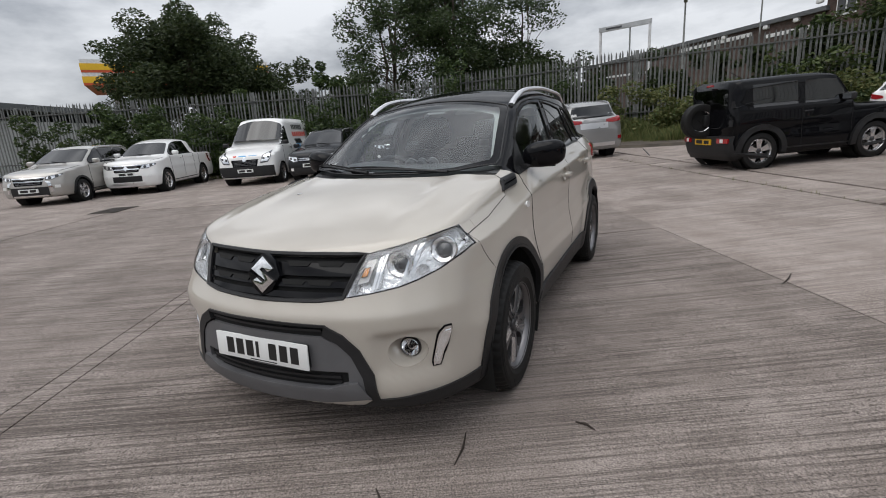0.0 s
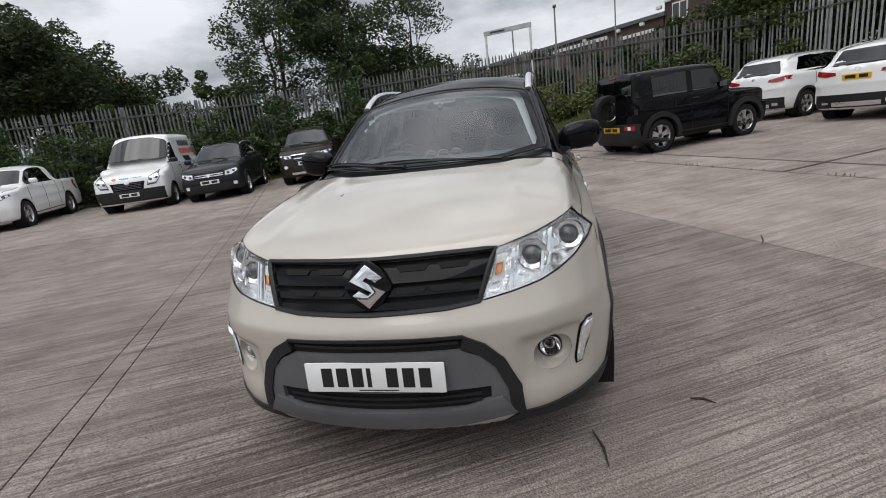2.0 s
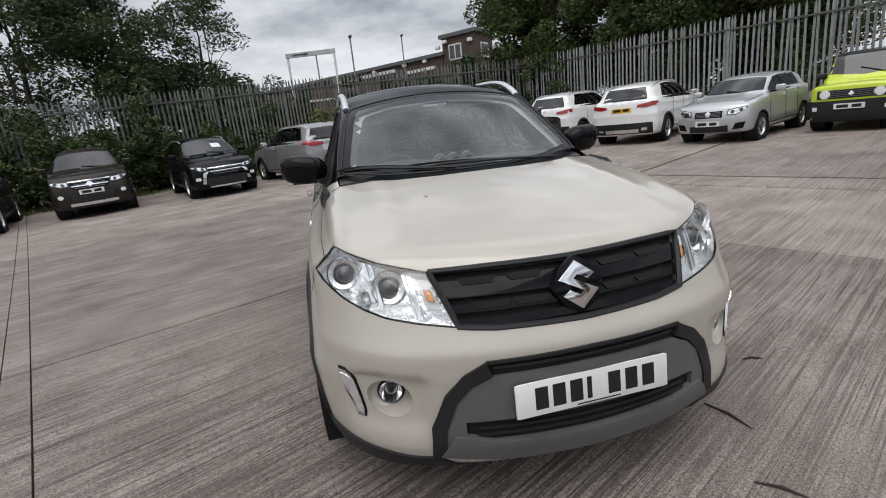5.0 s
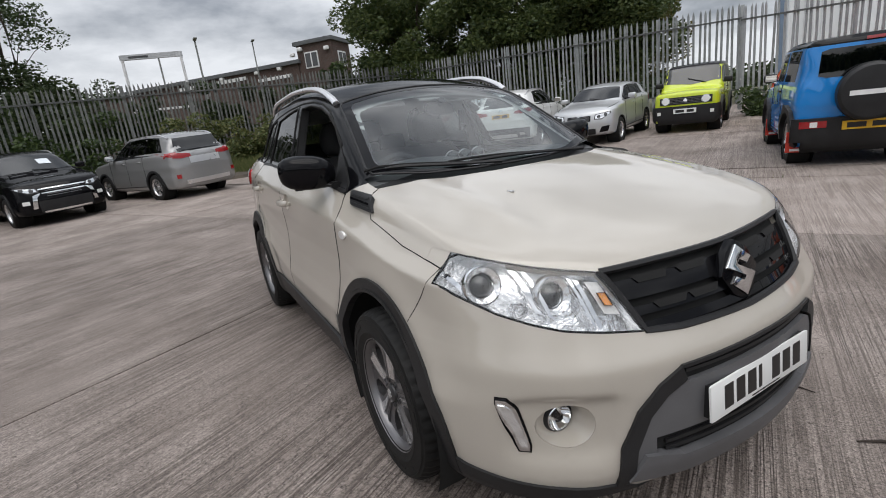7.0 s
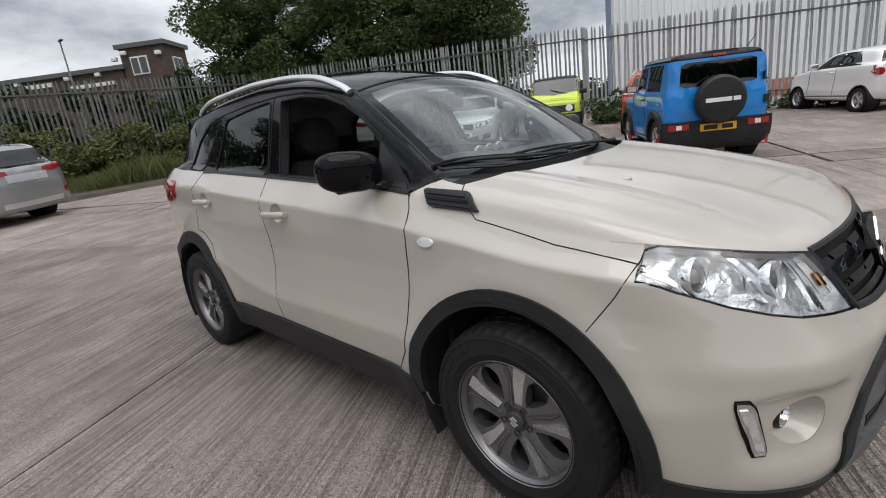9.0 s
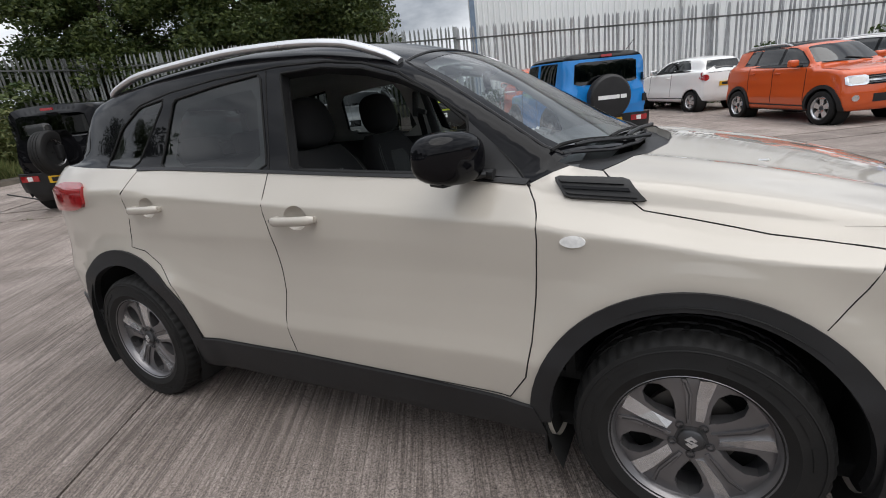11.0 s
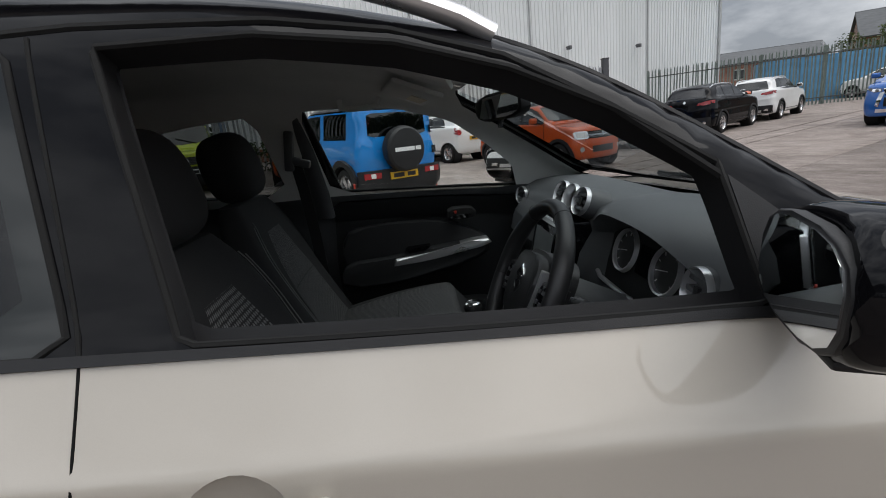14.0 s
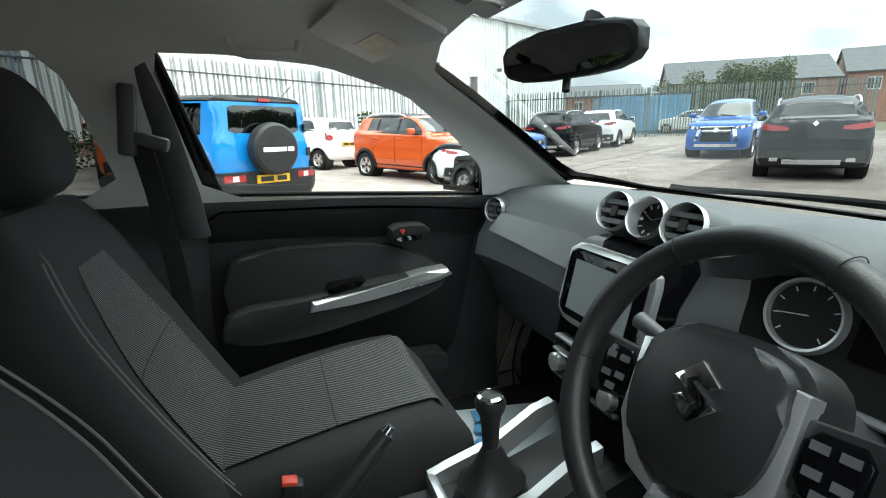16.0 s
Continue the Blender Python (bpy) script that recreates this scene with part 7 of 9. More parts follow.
        part("mirror_arm", box((0.05, 0.16, 0.03), arm + Vector((0.02, -0.12 * s, -0.05)), bevel=0.01, seg=1), M["black_plastic"], mi)
    scr = [(sx - 0.06 - bow * 0.75, 0.62 * hw / 0.9)]
    rt = sx - (float(roof(np.float64(c["roof"][0][0] if c["roof"][0][0] > c["roof"][-1][0] else c["roof"][-1][0]))) - 0.05 - sz) / slope
    w0, w1 = hw - 0.20 * (1 - 0.5 * c.get("boxy", 0)), hw - 0.31 * (1 - 0.6 * c.get("boxy", 0))
    scr = [(sx - 0.05, 0), (sx - 0.08 - bow * 0.4, w0 * 0.6), (sx - 0.10 - bow * 1.05, w0), (rt - bow * 0.5, w1), (rt, 0), (rt - bow * 0.5, -w1), (sx - 0.10 - bow * 1.05, -w0), (sx - 0.08 - bow * 0.4, -w0 * 0.6)]
    hang("windscreen", shape.patch("windscreen", rounded(scr, 1, 0.06), "xy", 1, 0.003, 0.004, 0.09), M["car_glass"], car, "windscreen")
    for q in (0.35, -0.12):
        pts = shape.on([(sx - 0.07, q), (sx - 0.16, q - 0.45)], "xy", 1, 0.02)
        part("wiper", tube([Vector(p) for p in pts], 0.010, 5), M["black_plastic"], car)
    for spec in c["front"]:
        put_patch(shape, car, spec, 1, colour)
    for spec in c["rear"]:
        put_patch(shape, car, spec, -1, colour)
    if front_plate:
        plate_on(shape, car, 0, c["plate_f"], 1, M["plate_white"], c.get("plate_out", 0.0))
    if rear_plate:
        plate_on(shape, car, c.get("plate_ry", 0), c["plate_r"], -1, M["plate_yellow"], c.get("plate_out", 0.0))
    if c.get("rails"):
        for s in (-1, 1):
            xs = np.linspace(sx - 1.0, tail + 0.45, 14)
            base = shape.on([(x, s * (hw - 0.30)) for x in xs], "xy", 1, 0.0)
            lift = [0, 0.03] + [0.045] * 10 + [0.03, 0]
            part("roof_rail", tube([Vector(p) + Vector((0, 0, h)) for p, h in zip(base, lift)], 0.018, 6), M[c["rails"]], car)
    return car, shape


def put_patch(shape, car, spec, end, colour):
    name, mat_, poly, out, both = spec
    mat_ = colour if mat_ == "paint" else M[mat_]
    polys = [poly, mirror_y(poly)] if both else [poly]
    for p in polys:
        ob = hang(name, shape.patch(name, p, "yz", end, out, 0.01, 0.10), M["lamp_bowl"] if name == "headlamp" and mat_ is M["white_lens"] else mat_, car)
        if name == "headlamp" and mat_ is M["white_lens"]:
            cy, cz = sum(q[0] for q in p) / len(p), sum(q[1] for q in p) / len(p)
            hang("lamp_lens", shape.patch("lamp_lens", [(cy + 0.86 * (a - cy), cz + 0.72 * (b - cz)) for a, b in p], "yz", end, out + 0.004, 0.004, 0.10), M["chrome"], ob)
            for d in (-0.075, 0.075):
                eye = [(cy + d + 0.040 * math.cos(t), cz + 0.018 * np.sign(cy) * d / 0.075 + 0.036 * math.sin(t)) for t in np.linspace(0, 2 * np.pi, 14, endpoint=False)]
                hang("projector", shape.patch("projector", eye, "yz", end, out + 0.010, 0.006, 0.10), M["lamp_dark"], ob)
        elif name == "grille" and len(p) == 4:
            lo, hi = min(q[1] for q in p), max(q[1] for q in p)
            w = 0.90 * min(abs(q[0]) for q in p)
            for k in range(1, 5):
                z = lo + (hi - lo) * k / 5
                hang("grille_slat", shape.patch("grille_slat", [(-w, z - 0.006), (w, z - 0.006), (w, z + 0.006), (-w, z + 0.006)], "yz", end, out + 0.007, 0.005, 0.2), M["grey_plastic"], ob)


def lamps(y0, y1, z0, z1, drop=0.0, lift=0.05):
    return [(y0, z0), (y0 + 0.02, z1 - drop), (y1, z1 + lift), (y1 + 0.02, z0 + 0.06 + lift), ((y0 + y1) / 2, z0 - 0.005)]


def rect(y0, y1, z0, z1):
    return [(y0, z0), (y1, z0), (y1, z1), (y0, z1)]


SUV = dict(side_lamp=(0.99, 1.09, 0.34), hw=0.905, fo=0.90, wb=2.60, tail=-3.47, height=1.65, belt=(1.06, 1.16), screen=(-0.22, 1.10, 0.56, 0.14), back=(-3.10, 0.42),
           hood=[(0.95, 0.78), (0.82, 0.93), (0.5, 1.02), (0.0, 1.08), (-0.4, 1.13)], roof=[(-1.05, 1.56), (-1.4, 1.61), (-1.9, 1.63), (-2.5, 1.615), (-3.1, 1.55), (-3.4, 1.48)],
           windows=[(-0.60, -1.36, -0.12, 0.0), (-1.44, -2.20, 0.0, -0.02), (-2.27, -2.85, -0.02, 0.25)], doors=[-0.48, -1.40, -2.28], handles=[-1.25, -2.10], rails="satin_silver", rim="rim_dark",
           front=[("grille", "black_gloss", rect(-0.36, 0.36, 0.62, 0.80), 0.004, False), ("lower_grille", "black_plastic", rect(-0.48, 0.48, 0.30, 0.46), 0.006, False),
                  ("headlamp", "white_lens", lamps(0.44, 0.80, 0.70, 0.80), 0.006, True), ("fog_lamp", "white_lens", rect(0.60, 0.72, 0.40, 0.50), 0.006, True), ("badge", "chrome", [(-0.06, 0.71), (0, 0.77), (0.06, 0.71), (0, 0.65)], 0.012, False)],
           rear=[("rear_window", "car_glass", [(-0.62, 1.17), (0.62, 1.17), (0.50, 1.47), (-0.50, 1.47)], 0.005, False), ("tail_lamp", "red_lens", [(0.40, 0.98), (0.42, 1.04), (0.80, 1.10), (0.84, 1.0), (0.6, 0.96)], 0.010, True),
                 ("bumper_trim", "black_plastic", rect(-0.80, 0.80, 0.30, 0.58), 0.006, False), ("skid_plate", "satin_silver", rect(-0.45, 0.45, 0.33, 0.42), 0.012, False), ("exhaust", "chrome", rect(0.52, 0.66, 0.38, 0.45), 0.015, True),
                 ("badge", "chrome", [(-0.05, 1.09), (0, 1.14), (0.05, 1.09), (0, 1.04)], 0.010, False)], plate_f=0.45, plate_r=0.93)
ZS = dict(SUV, hw=0.90, fo=0.88, wb=2.585, tail=-3.43, height=1.62)
HS = dict(SUV, hw=0.935, fo=0.94, wb=2.72, tail=-3.63, height=1.66, back=(-3.22, 0.5))
OUTL = dict(SUV, side_lamp=(1.03, 1.15, 0.40), hw=0.90, fo=0.98, wb=2.67, tail=-3.70, height=1.68, rim="rim_bright", screen=(-0.24, 1.11, 0.54, 0.14), back=(-3.35, 0.30),
            roof=[(-1.1, 1.60), (-1.5, 1.65), (-2.2, 1.67), (-2.9, 1.64), (-3.3, 1.59), (-3.6, 1.55)], windows=[(-0.64, -1.42, -0.12, 0.0), (-1.50, -2.28, 0.0, -0.02), (-2.36, -3.12, -0.02, 0.22)],
            front=[("grille", "black_gloss", [(-0.42, 0.80), (0.42, 0.80), (0.36, 0.60), (-0.36, 0.60)], 0.004, False), ("grille_bar", "chrome", rect(-0.44, 0.44, 0.785, 0.81), 0.012, False), ("grille_bar", "chrome", rect(-0.40, 0.40, 0.70, 0.72), 0.012, False),
                   ("headlamp", "white_lens", lamps(0.44, 0.80, 0.74, 0.82, 0.0, 0.06), 0.006, True), ("bumper_chrome", "chrome", [(0.42, 0.72), (0.56, 0.68), (0.62, 0.40), (0.54, 0.40), (0.50, 0.62)], 0.014, True),
                   ("lower_grille", "black_plastic", rect(-0.50, 0.50, 0.30, 0.55), 0.006, False), ("fog_lamp", "white_lens", rect(0.64, 0.76, 0.50, 0.58), 0.008, True), ("skid_plate", "chrome", rect(-0.45, 0.45, 0.29, 0.33), 0.014, False)],
            rear=[("rear_window", "car_glass", [(-0.64, 1.17), (0.64, 1.17), (0.54, 1.50), (-0.54, 1.50)], 0.005, False), ("tail_lamp", "red_lens", [(0.34, 1.02), (0.36, 1.10), (0.82, 1.16), (0.85, 1.04), (0.6, 1.0)], 0.010, True),
                  ("plate_panel", "satin_silver", rect(-0.40, 0.40, 0.86, 1.02), 0.010, False), ("bumper_trim", "satin_silver", rect(-0.60, 0.60, 0.36, 0.46), 0.010, False), ("reflector", "red_lens", rect(0.70, 0.80, 0.52, 0.62), 0.010, True)], plate_r=0.94)
TIG = dict(OUTL, hw=0.905, fo=0.90, wb=2.60, tail=-3.52, height=1.67, windows=[(-0.62, -1.40, -0.12, 0.0), (-1.48, -2.24, 0.0, -0.02), (-2.32, -2.95, -0.02, 0.25)],
           front=[("grille", "black_gloss", rect(-0.40, 0.40, 0.68, 0.82), 0.004, False), ("grille_bar", "chrome", rect(-0.40, 0.40, 0.765, 0.785), 0.010, False), ("grille_bar", "chrome", rect(-0.40, 0.40, 0.715, 0.735), 0.010, False), ("badge", "chrome", [(-0.06, 0.75), (0, 0.81), (0.06, 0.75), (0, 0.69)], 0.014, False),
                  ("headlamp", "white_lens", lamps(0.42, 0.78, 0.68, 0.84), 0.006, True), ("lower_grille", "black_plastic", rect(-0.62, 0.62, 0.30, 0.50), 0.006, False), ("fog_lamp", "white_lens", rect(0.62, 0.72, 0.40, 0.49), 0.012, True)], plate_f=0.56)
PICK = dict(hw=0.895, fo=0.87, wb=3.00, tail=-4.38, height=1.77, wheel=0.37, belt=(1.16, 1.20), screen=(-0.15, 1.16, 0.60, 0.14), back=(-2.62, 0.20), deck=1.20, rail=0.13,
            hood=[(0.92, 0.86), (0.80, 1.03), (0.5, 1.10), (0.0, 1.15), (-0.4, 1.20)], roof=[(-1.05, 1.66), (-1.4, 1.74), (-1.9, 1.755), (-2.4, 1.73), (-2.7, 1.68), (-3.0, 1.62)],
            windows=[(-0.55, -1.35, -0.12, 0.0), (-1.43, -2.22, 0.0, 0.10)], doors=[-0.42, -1.39, -2.30, -2.80], handles=[-1.25, -2.10], flare=0.0, rim="rim_bright",
            front=[("grille", "black_gloss", [(-0.46, 0.94), (0.46, 0.94), (0.36, 0.72), (-0.36, 0.72)], 0.004, False), ("grille_bar", "chrome", rect(-0.44, 0.44, 0.915, 0.94), 0.012, False), ("grille_bar", "chrome", rect(-0.38, 0.38, 0.80, 0.83), 0.012, False), ("badge", "chrome", [(-0.08, 0.84), (0, 0.92), (0.08, 0.84), (0, 0.76)], 0.016, False),
                   ("headlamp", "white_lens", lamps(0.42, 0.80, 0.82, 0.93, 0.0, 0.04), 0.008, True), ("lower_grille", "black_plastic", rect(-0.44, 0.44, 0.42, 0.60), 0.006, False), ("fog_lamp", "white_lens", [(0.66 + 0.06 * math.cos(a), 0.58 + 0.05 * math.sin(a)) for a in np.linspace(0, 6.28, 12, endpoint=False)], 0.010, True), ("skid_plate", "satin_silver", rect(-0.50, 0.50, 0.33, 0.40), 0.014, False)],
            rear=[("tail_lamp", "red_lens", rect(0.74, 0.86, 0.80, 1.12), 0.010, True), ("bumper_trim", "black_plastic", rect(-0.80, 0.80, 0.42, 0.58), 0.02, False)], plate_f=0.66, plate_r=0.62)
VAN = dict(hw=1.0, fo=0.84, wb=3.18, tail=-4.21, height=2.26, wheel=0.34, belt=(1.26, 1.30), screen=(0.02, 1.22, 0.95, 0.20), back=(-4.12, 0.02), boxy=0.55, tumble=0.14, pillar=0.12, rail=0.30, mirror=0.40,
           hood=[(0.9, 0.80), (0.78, 0.98), (0.5, 1.10), (0.2, 1.18), (-0.2, 1.26)], roof=[(-0.85, 2.18), (-1.2, 2.24), (-2.5, 2.26), (-4.2, 2.25)], windows=[(-0.40, -1.15, -0.18, 0.0)], doors=[-0.30, -1.20, -2.3], handles=[-1.08], flare=0.0, rim="rim_dark", sill=True,
           front=[("grille", "black_gloss", [(-0.46, 0.86), (0.46, 0.86), (0.40, 0.64), (-0.40, 0.64)], 0.006, False), ("bumper_trim", "black_plastic", rect(-0.92, 0.92, 0.30, 0.64), 0.008, False), ("headlamp", "white_lens", [(0.50, 0.72), (0.58, 0.96), (0.80, 1.12), (0.86, 0.92), (0.74, 0.74)], 0.008, True), ("badge", "chrome", [(0.07 * math.cos(a), 0.86 + 0.07 * math.sin(a)) for a in np.linspace(0, 6.28, 14, endpoint=False)], 0.016, False),
                  ("bonnet_print", "red", [(-0.34 + 0.06 * math.cos(a), 0.98 + 0.03 * math.sin(a)) for a in np.linspace(0, 6.28, 10, endpoint=False)], 0.004, False), ("bonnet_print", "blue_print", rect(-0.20, 0.05, 0.965, 0.995), 0.004, False), ("bonnet_print", "blue_print", rect(0.12, 0.40, 0.975, 0.990), 0.004, False)],
           rear=[("tail_lamp", "red_lens", rect(0.86, 0.96, 0.75, 1.2), 0.01, True)], plate_f=0.50, plate_r=0.7, mirror_mat=M["black_plastic"])
JIM = dict(hw=0.775, fo=0.62, wb=2.25, tail=-2.82, height=1.70, wheel=0.345, boxy=1.0, belt=(1.10, 1.12), screen=(-0.36, 1.08, 1.45, 0.03), back=(-2.80, 0.03), tumble=0.12, pillar=0.11, rail=0.14, mirror=0.28,
           hood=[(0.75, 0.96), (0.60, 1.015), (0.3, 1.045), (0.0, 1.06), (-0.45, 1.075)], roof=[(-0.74, 1.655), (-0.95, 1.69), (-1.6, 1.705), (-2.4, 1.70), (-2.8, 1.685)], windows=[(-0.58, -1.42, -0.12, 0.0), (-1.56, -2.42, 0.0, 0.0)],
           doors=[-0.50, -1.48], handles=[-1.36], flare=0.10, rim="rim_dark", mirror_mat=M["black_plastic"],
           front=[("grille", "black_plastic", rect(-0.60, 0.60, 0.72, 0.90), 0.008, False)] + [("grille_slot", "black_gap", rect(-0.30 + 0.12 * k, -0.24 + 0.12 * k, 0.75, 0.87), 0.012, False) for k in range(6)] +
                 [("headlamp", "chrome", [(0.46 + 0.10 * math.cos(a), 0.81 + 0.10 * math.sin(a)) for a in np.linspace(0, 6.28, 18, endpoint=False)], 0.014, True), ("headlamp_lens", "white_lens", [(0.46 + 0.082 * math.cos(a), 0.81 + 0.082 * math.sin(a)) for a in np.linspace(0, 6.28, 18, endpoint=False)], 0.020, True),
                  ("badge", "chrome", [(-0.05, 0.81), (0, 0.87), (0.05, 0.81), (0, 0.75)], 0.018, False), ("bumper", "black_plastic", rect(-0.735, 0.735, 0.27, 0.68), 0.06, False), ("fog_lamp", "white_lens", rect(0.56, 0.64, 0.48, 0.56), 0.068, True)],
           rear=[("rear_window", "car_glass", rounded([(-0.55, 1.18), (0.55, 1.18), (0.53, 1.54), (-0.53, 1.54)], 1, 0.08), 0.006, False), ("bumper", "black_plastic", rect(-0.735, 0.735, 0.265, 0.665), 0.08, False), ("tail_lamp", "red_lens", rect(0.42, 0.70, 0.54, 0.63), 0.09, True), ("reversing_lamp", "white_lens", rect(0.52, 0.60, 0.55, 0.62), 0.094, True),
                 ("brake_lamp", "red_lens", rect(-0.09, 0.09, 1.60, 1.635), 0.02, False), ("hinge", "black_plastic", rect(-0.73, -0.66, 1.18, 1.30), 0.02, False), ("hinge", "black_plastic", rect(-0.73, -0.66, 0.84, 0.96), 0.02, False)], plate_f=0.56, plate_r=0.555, plate_out=0.085)
HATCH = dict(side_lamp=(0.86, 1.03, 0.20), hw=0.845, fo=0.72, wb=2.45, tail=-3.12, height=1.50, wheel=0.305, belt=(0.98, 1.08), screen=(-0.25, 1.02, 0.56, 0.13), back=(-2.78, 0.42), hood=[(0.8, 0.72), (0.66, 0.86), (0.4, 0.94), (0.0, 1.0), (-0.4, 1.05)], roof=[(-1.0, 1.42), (-1.35, 1.475), (-1.8, 1.495), (-2.3, 1.48), (-2.8, 1.42)],
             windows=[(-0.58, -1.32, -0.12, 0.0), (-1.40, -2.05, 0.0, 0.05), (-2.12, -2.45, 0.05, 0.18)], doors=[-0.46, -1.36, -2.12], handles=[-1.22, -2.0], flare=0.0, rim="rim_dark",
             front=[("grille", "black_gloss", rect(-0.30, 0.30, 0.60, 0.74), 0.005, False), ("badge", "chrome", [(0.055 * math.cos(a), 0.68 + 0.055 * math.sin(a)) for a in np.linspace(0, 6.28, 12, endpoint=False)], 0.014, False), ("headlamp", "white_lens", lamps(0.38, 0.74, 0.64, 0.76, 0.0, 0.06), 0.006, True), ("lower_grille", "black_plastic", rect(-0.42, 0.42, 0.28, 0.42), 0.006, False), ("bumper_vent", "black_gloss", [(0.50, 0.32), (0.56, 0.46), (0.74, 0.48), (0.70, 0.34)], 0.006, True)],
             rear=[("rear_window", "car_glass", [(-0.56, 1.08), (0.56, 1.08), (0.46, 1.35), (-0.46, 1.35)], 0.005, False), ("tail_lamp", "red_lens", [(0.56, 0.84), (0.58, 1.02), (0.74, 1.04), (0.76, 0.86)], 0.010, True), ("bumper_trim", "black_plastic", rect(-0.6, 0.6, 0.28, 0.42), 0.006, False)], plate_f=0.47, plate_r=0.72, mirror=0.48)
MG3 = dict(HATCH, hw=0.865, fo=0.78, wb=2.52, tail=-3.24)
AYGO = dict(HATCH, hw=0.80, fo=0.60, wb=2.34, tail=-2.80, height=1.46, back=(-2.50, 0.30), wheel=0.28, rim="rim_bright", windows=[(-0.56, -1.42, -0.12, 0.0), (-1.50, -2.15, 0.0, 0.22)], roof=[(-0.95, 1.40), (-1.3, 1.445), (-1.8, 1.46), (-2.2, 1.44), (-2.6, 1.38)], doors=[-0.46, -1.46], handles=[-1.32],
            rear=[("rear_window", "car_glass", [(-0.56, 1.02), (0.56, 1.02), (0.46, 1.33), (-0.46, 1.33)], 0.005, False), ("tail_lamp", "red_lens", [(0.64 + 0.09 * math.cos(a), 0.90 + 0.08 * math.sin(a)) for a in np.linspace(0, 6.28, 14, endpoint=False)], 0.010, True)])
IGNIS = dict(HATCH, hw=0.83, fo=0.62, wb=2.435, tail=-3.08, height=1.585, wheel=0.315, back=(-2.86, 0.28), belt=(1.05, 1.13), screen=(-0.22, 1.06, 0.74, 0.12), hood=[(0.72, 0.80), (0.58, 0.95), (0.35, 1.01), (0.0, 1.05), (-0.4, 1.09)], roof=[(-0.90, 1.51), (-1.2, 1.56), (-1.8, 1.585), (-2.4, 1.565), (-2.8, 1.51)],
             windows=[(-0.52, -1.28, -0.12, 0.0), (-1.36, -2.02, 0.0, 0.03), (-2.10, -2.42, 0.05, 0.12)], flare=0.06, rails="satin_silver",
             front=[("grille", "black_gloss", rect(-0.66, 0.66, 0.70, 0.86), 0.006, False), ("grille_rim", "chrome", rect(-0.42, 0.42, 0.755, 0.785), 0.012, False), ("badge", "chrome", [(-0.05, 0.78), (0, 0.84), (0.05, 0.78), (0, 0.72)], 0.018, False), ("headlamp", "chrome", rounded(rect(0.42, 0.74, 0.70, 0.87), 1, 0.15), 0.012, True), ("headlamp_lens", "white_lens", rounded(rect(0.47, 0.69, 0.73, 0.84), 1, 0.2), 0.018, True),
                    ("lower_grille", "black_plastic", rect(-0.34, 0.34, 0.40, 0.54), 0.006, False), ("fog_lamp", "chrome", [(0.60 + 0.055 * math.cos(a), 0.48 + 0.055 * math.sin(a)) for a in np.linspace(0, 6.28, 12, endpoint=False)], 0.012, True)], plate_f=0.47)
VIT = dict(SUV, hw=0.87, fo=0.88, wb=2.5, tail=-3.27, height=1.60, roof=[(-1.0, 1.55), (-1.4, 1.59), (-1.9, 1.60), (-2.5, 1.575), (-3.0, 1.50), (-3.3, 1.46)],
           rear=[("rear_window", "car_glass", [(-0.58, 1.17), (0.58, 1.17), (0.48, 1.44), (-0.48, 1.44)], 0.005, False), ("tail_lamp", "red_lens", [(0.46, 0.96), (0.48, 1.12), (0.80, 1.16), (0.83, 0.98)], 0.012, True), ("reversing_lamp", "white_lens", rect(0.50, 0.80, 1.02, 1.05), 0.018, True), ("bumper_trim", "black_plastic", rect(-0.75, 0.75, 0.30, 0.52), 0.006, False)])

P = {k: paint(k + "_paint", v, m_, 0.06) for k, v, m_ in [("white", (0.78, 0.78, 0.77), 0.0), ("silver", (0.52, 0.53, 0.54), 0.6), ("warm_silver", (0.40, 0.385, 0.36), 0.5), ("mid_grey", (0.30, 0.30, 0.30), 0.5), ("dark_grey", (0.022, 0.023, 0.025), 0.3), ("bronze", (0.029, 0.025, 0.021), 0.3),
                                                          ("black", (0.005, 0.005, 0.006), 0.0), ("lime", (0.52, 0.62, 0.03), 0.0), ("blue", (0.012, 0.22, 0.62), 0.1), ("deep_blue", (0.02, 0.12, 0.42), 0.3), ("orange", (0.56, 0.085, 0.015), 0.1)]}

vehicle("car", OUTL, stand(-5.60, -15.2, 31), P["warm_silver"], "warm silver SUV parked nose out by the hedge")
vehicle("pickup_truck", PICK, stand(-7.86, -14.5, 31), P["white"], "white double-cab pickup with covered bed")
van, van_shape = vehicle("van", VAN, stand(-10.03, -11.55, 25), P["white"], "white panel van with red and black lettering panels", category="van")
for s in (1, -1):
    for z, x0, x1, mat_ in ((1.88, -1.9, -3.2, "ink"), (1.62, -1.8, -3.5, "red"), (1.36, -1.9, -2.7, "ink"), (1.18, -1.9, -2.4, "blue_print")):
        n = 7
        for k in range(n):
            a = x0 + (x1 - x0) * k / n
            b = a + (x1 - x0) / n * 0.72
            hang("lettering_bar", van_shape.patch("lettering_bar", [(a, z - 0.09), (b, z - 0.09), (b, z + 0.09), (a, z + 0.09)], "xz", s, 0.004, 0.003, 0.3), M[mat_], van)
vehicle("car", TIG, stand(-10.73, -9.27, 22), P["dark_grey"], "dark grey SUV with silver roof rails")
vehicle("pickup_truck", PICK, stand(-12.32, -6.94, 22), P["bronze"], "dark bronze double-cab pickup by the hedge")
outb, outb_shape = vehicle("car", OUTL, stand(-12.79, -3.88, 24), P["black"], "black SUV with chrome nose and paper in windscreen", front_plate=False)
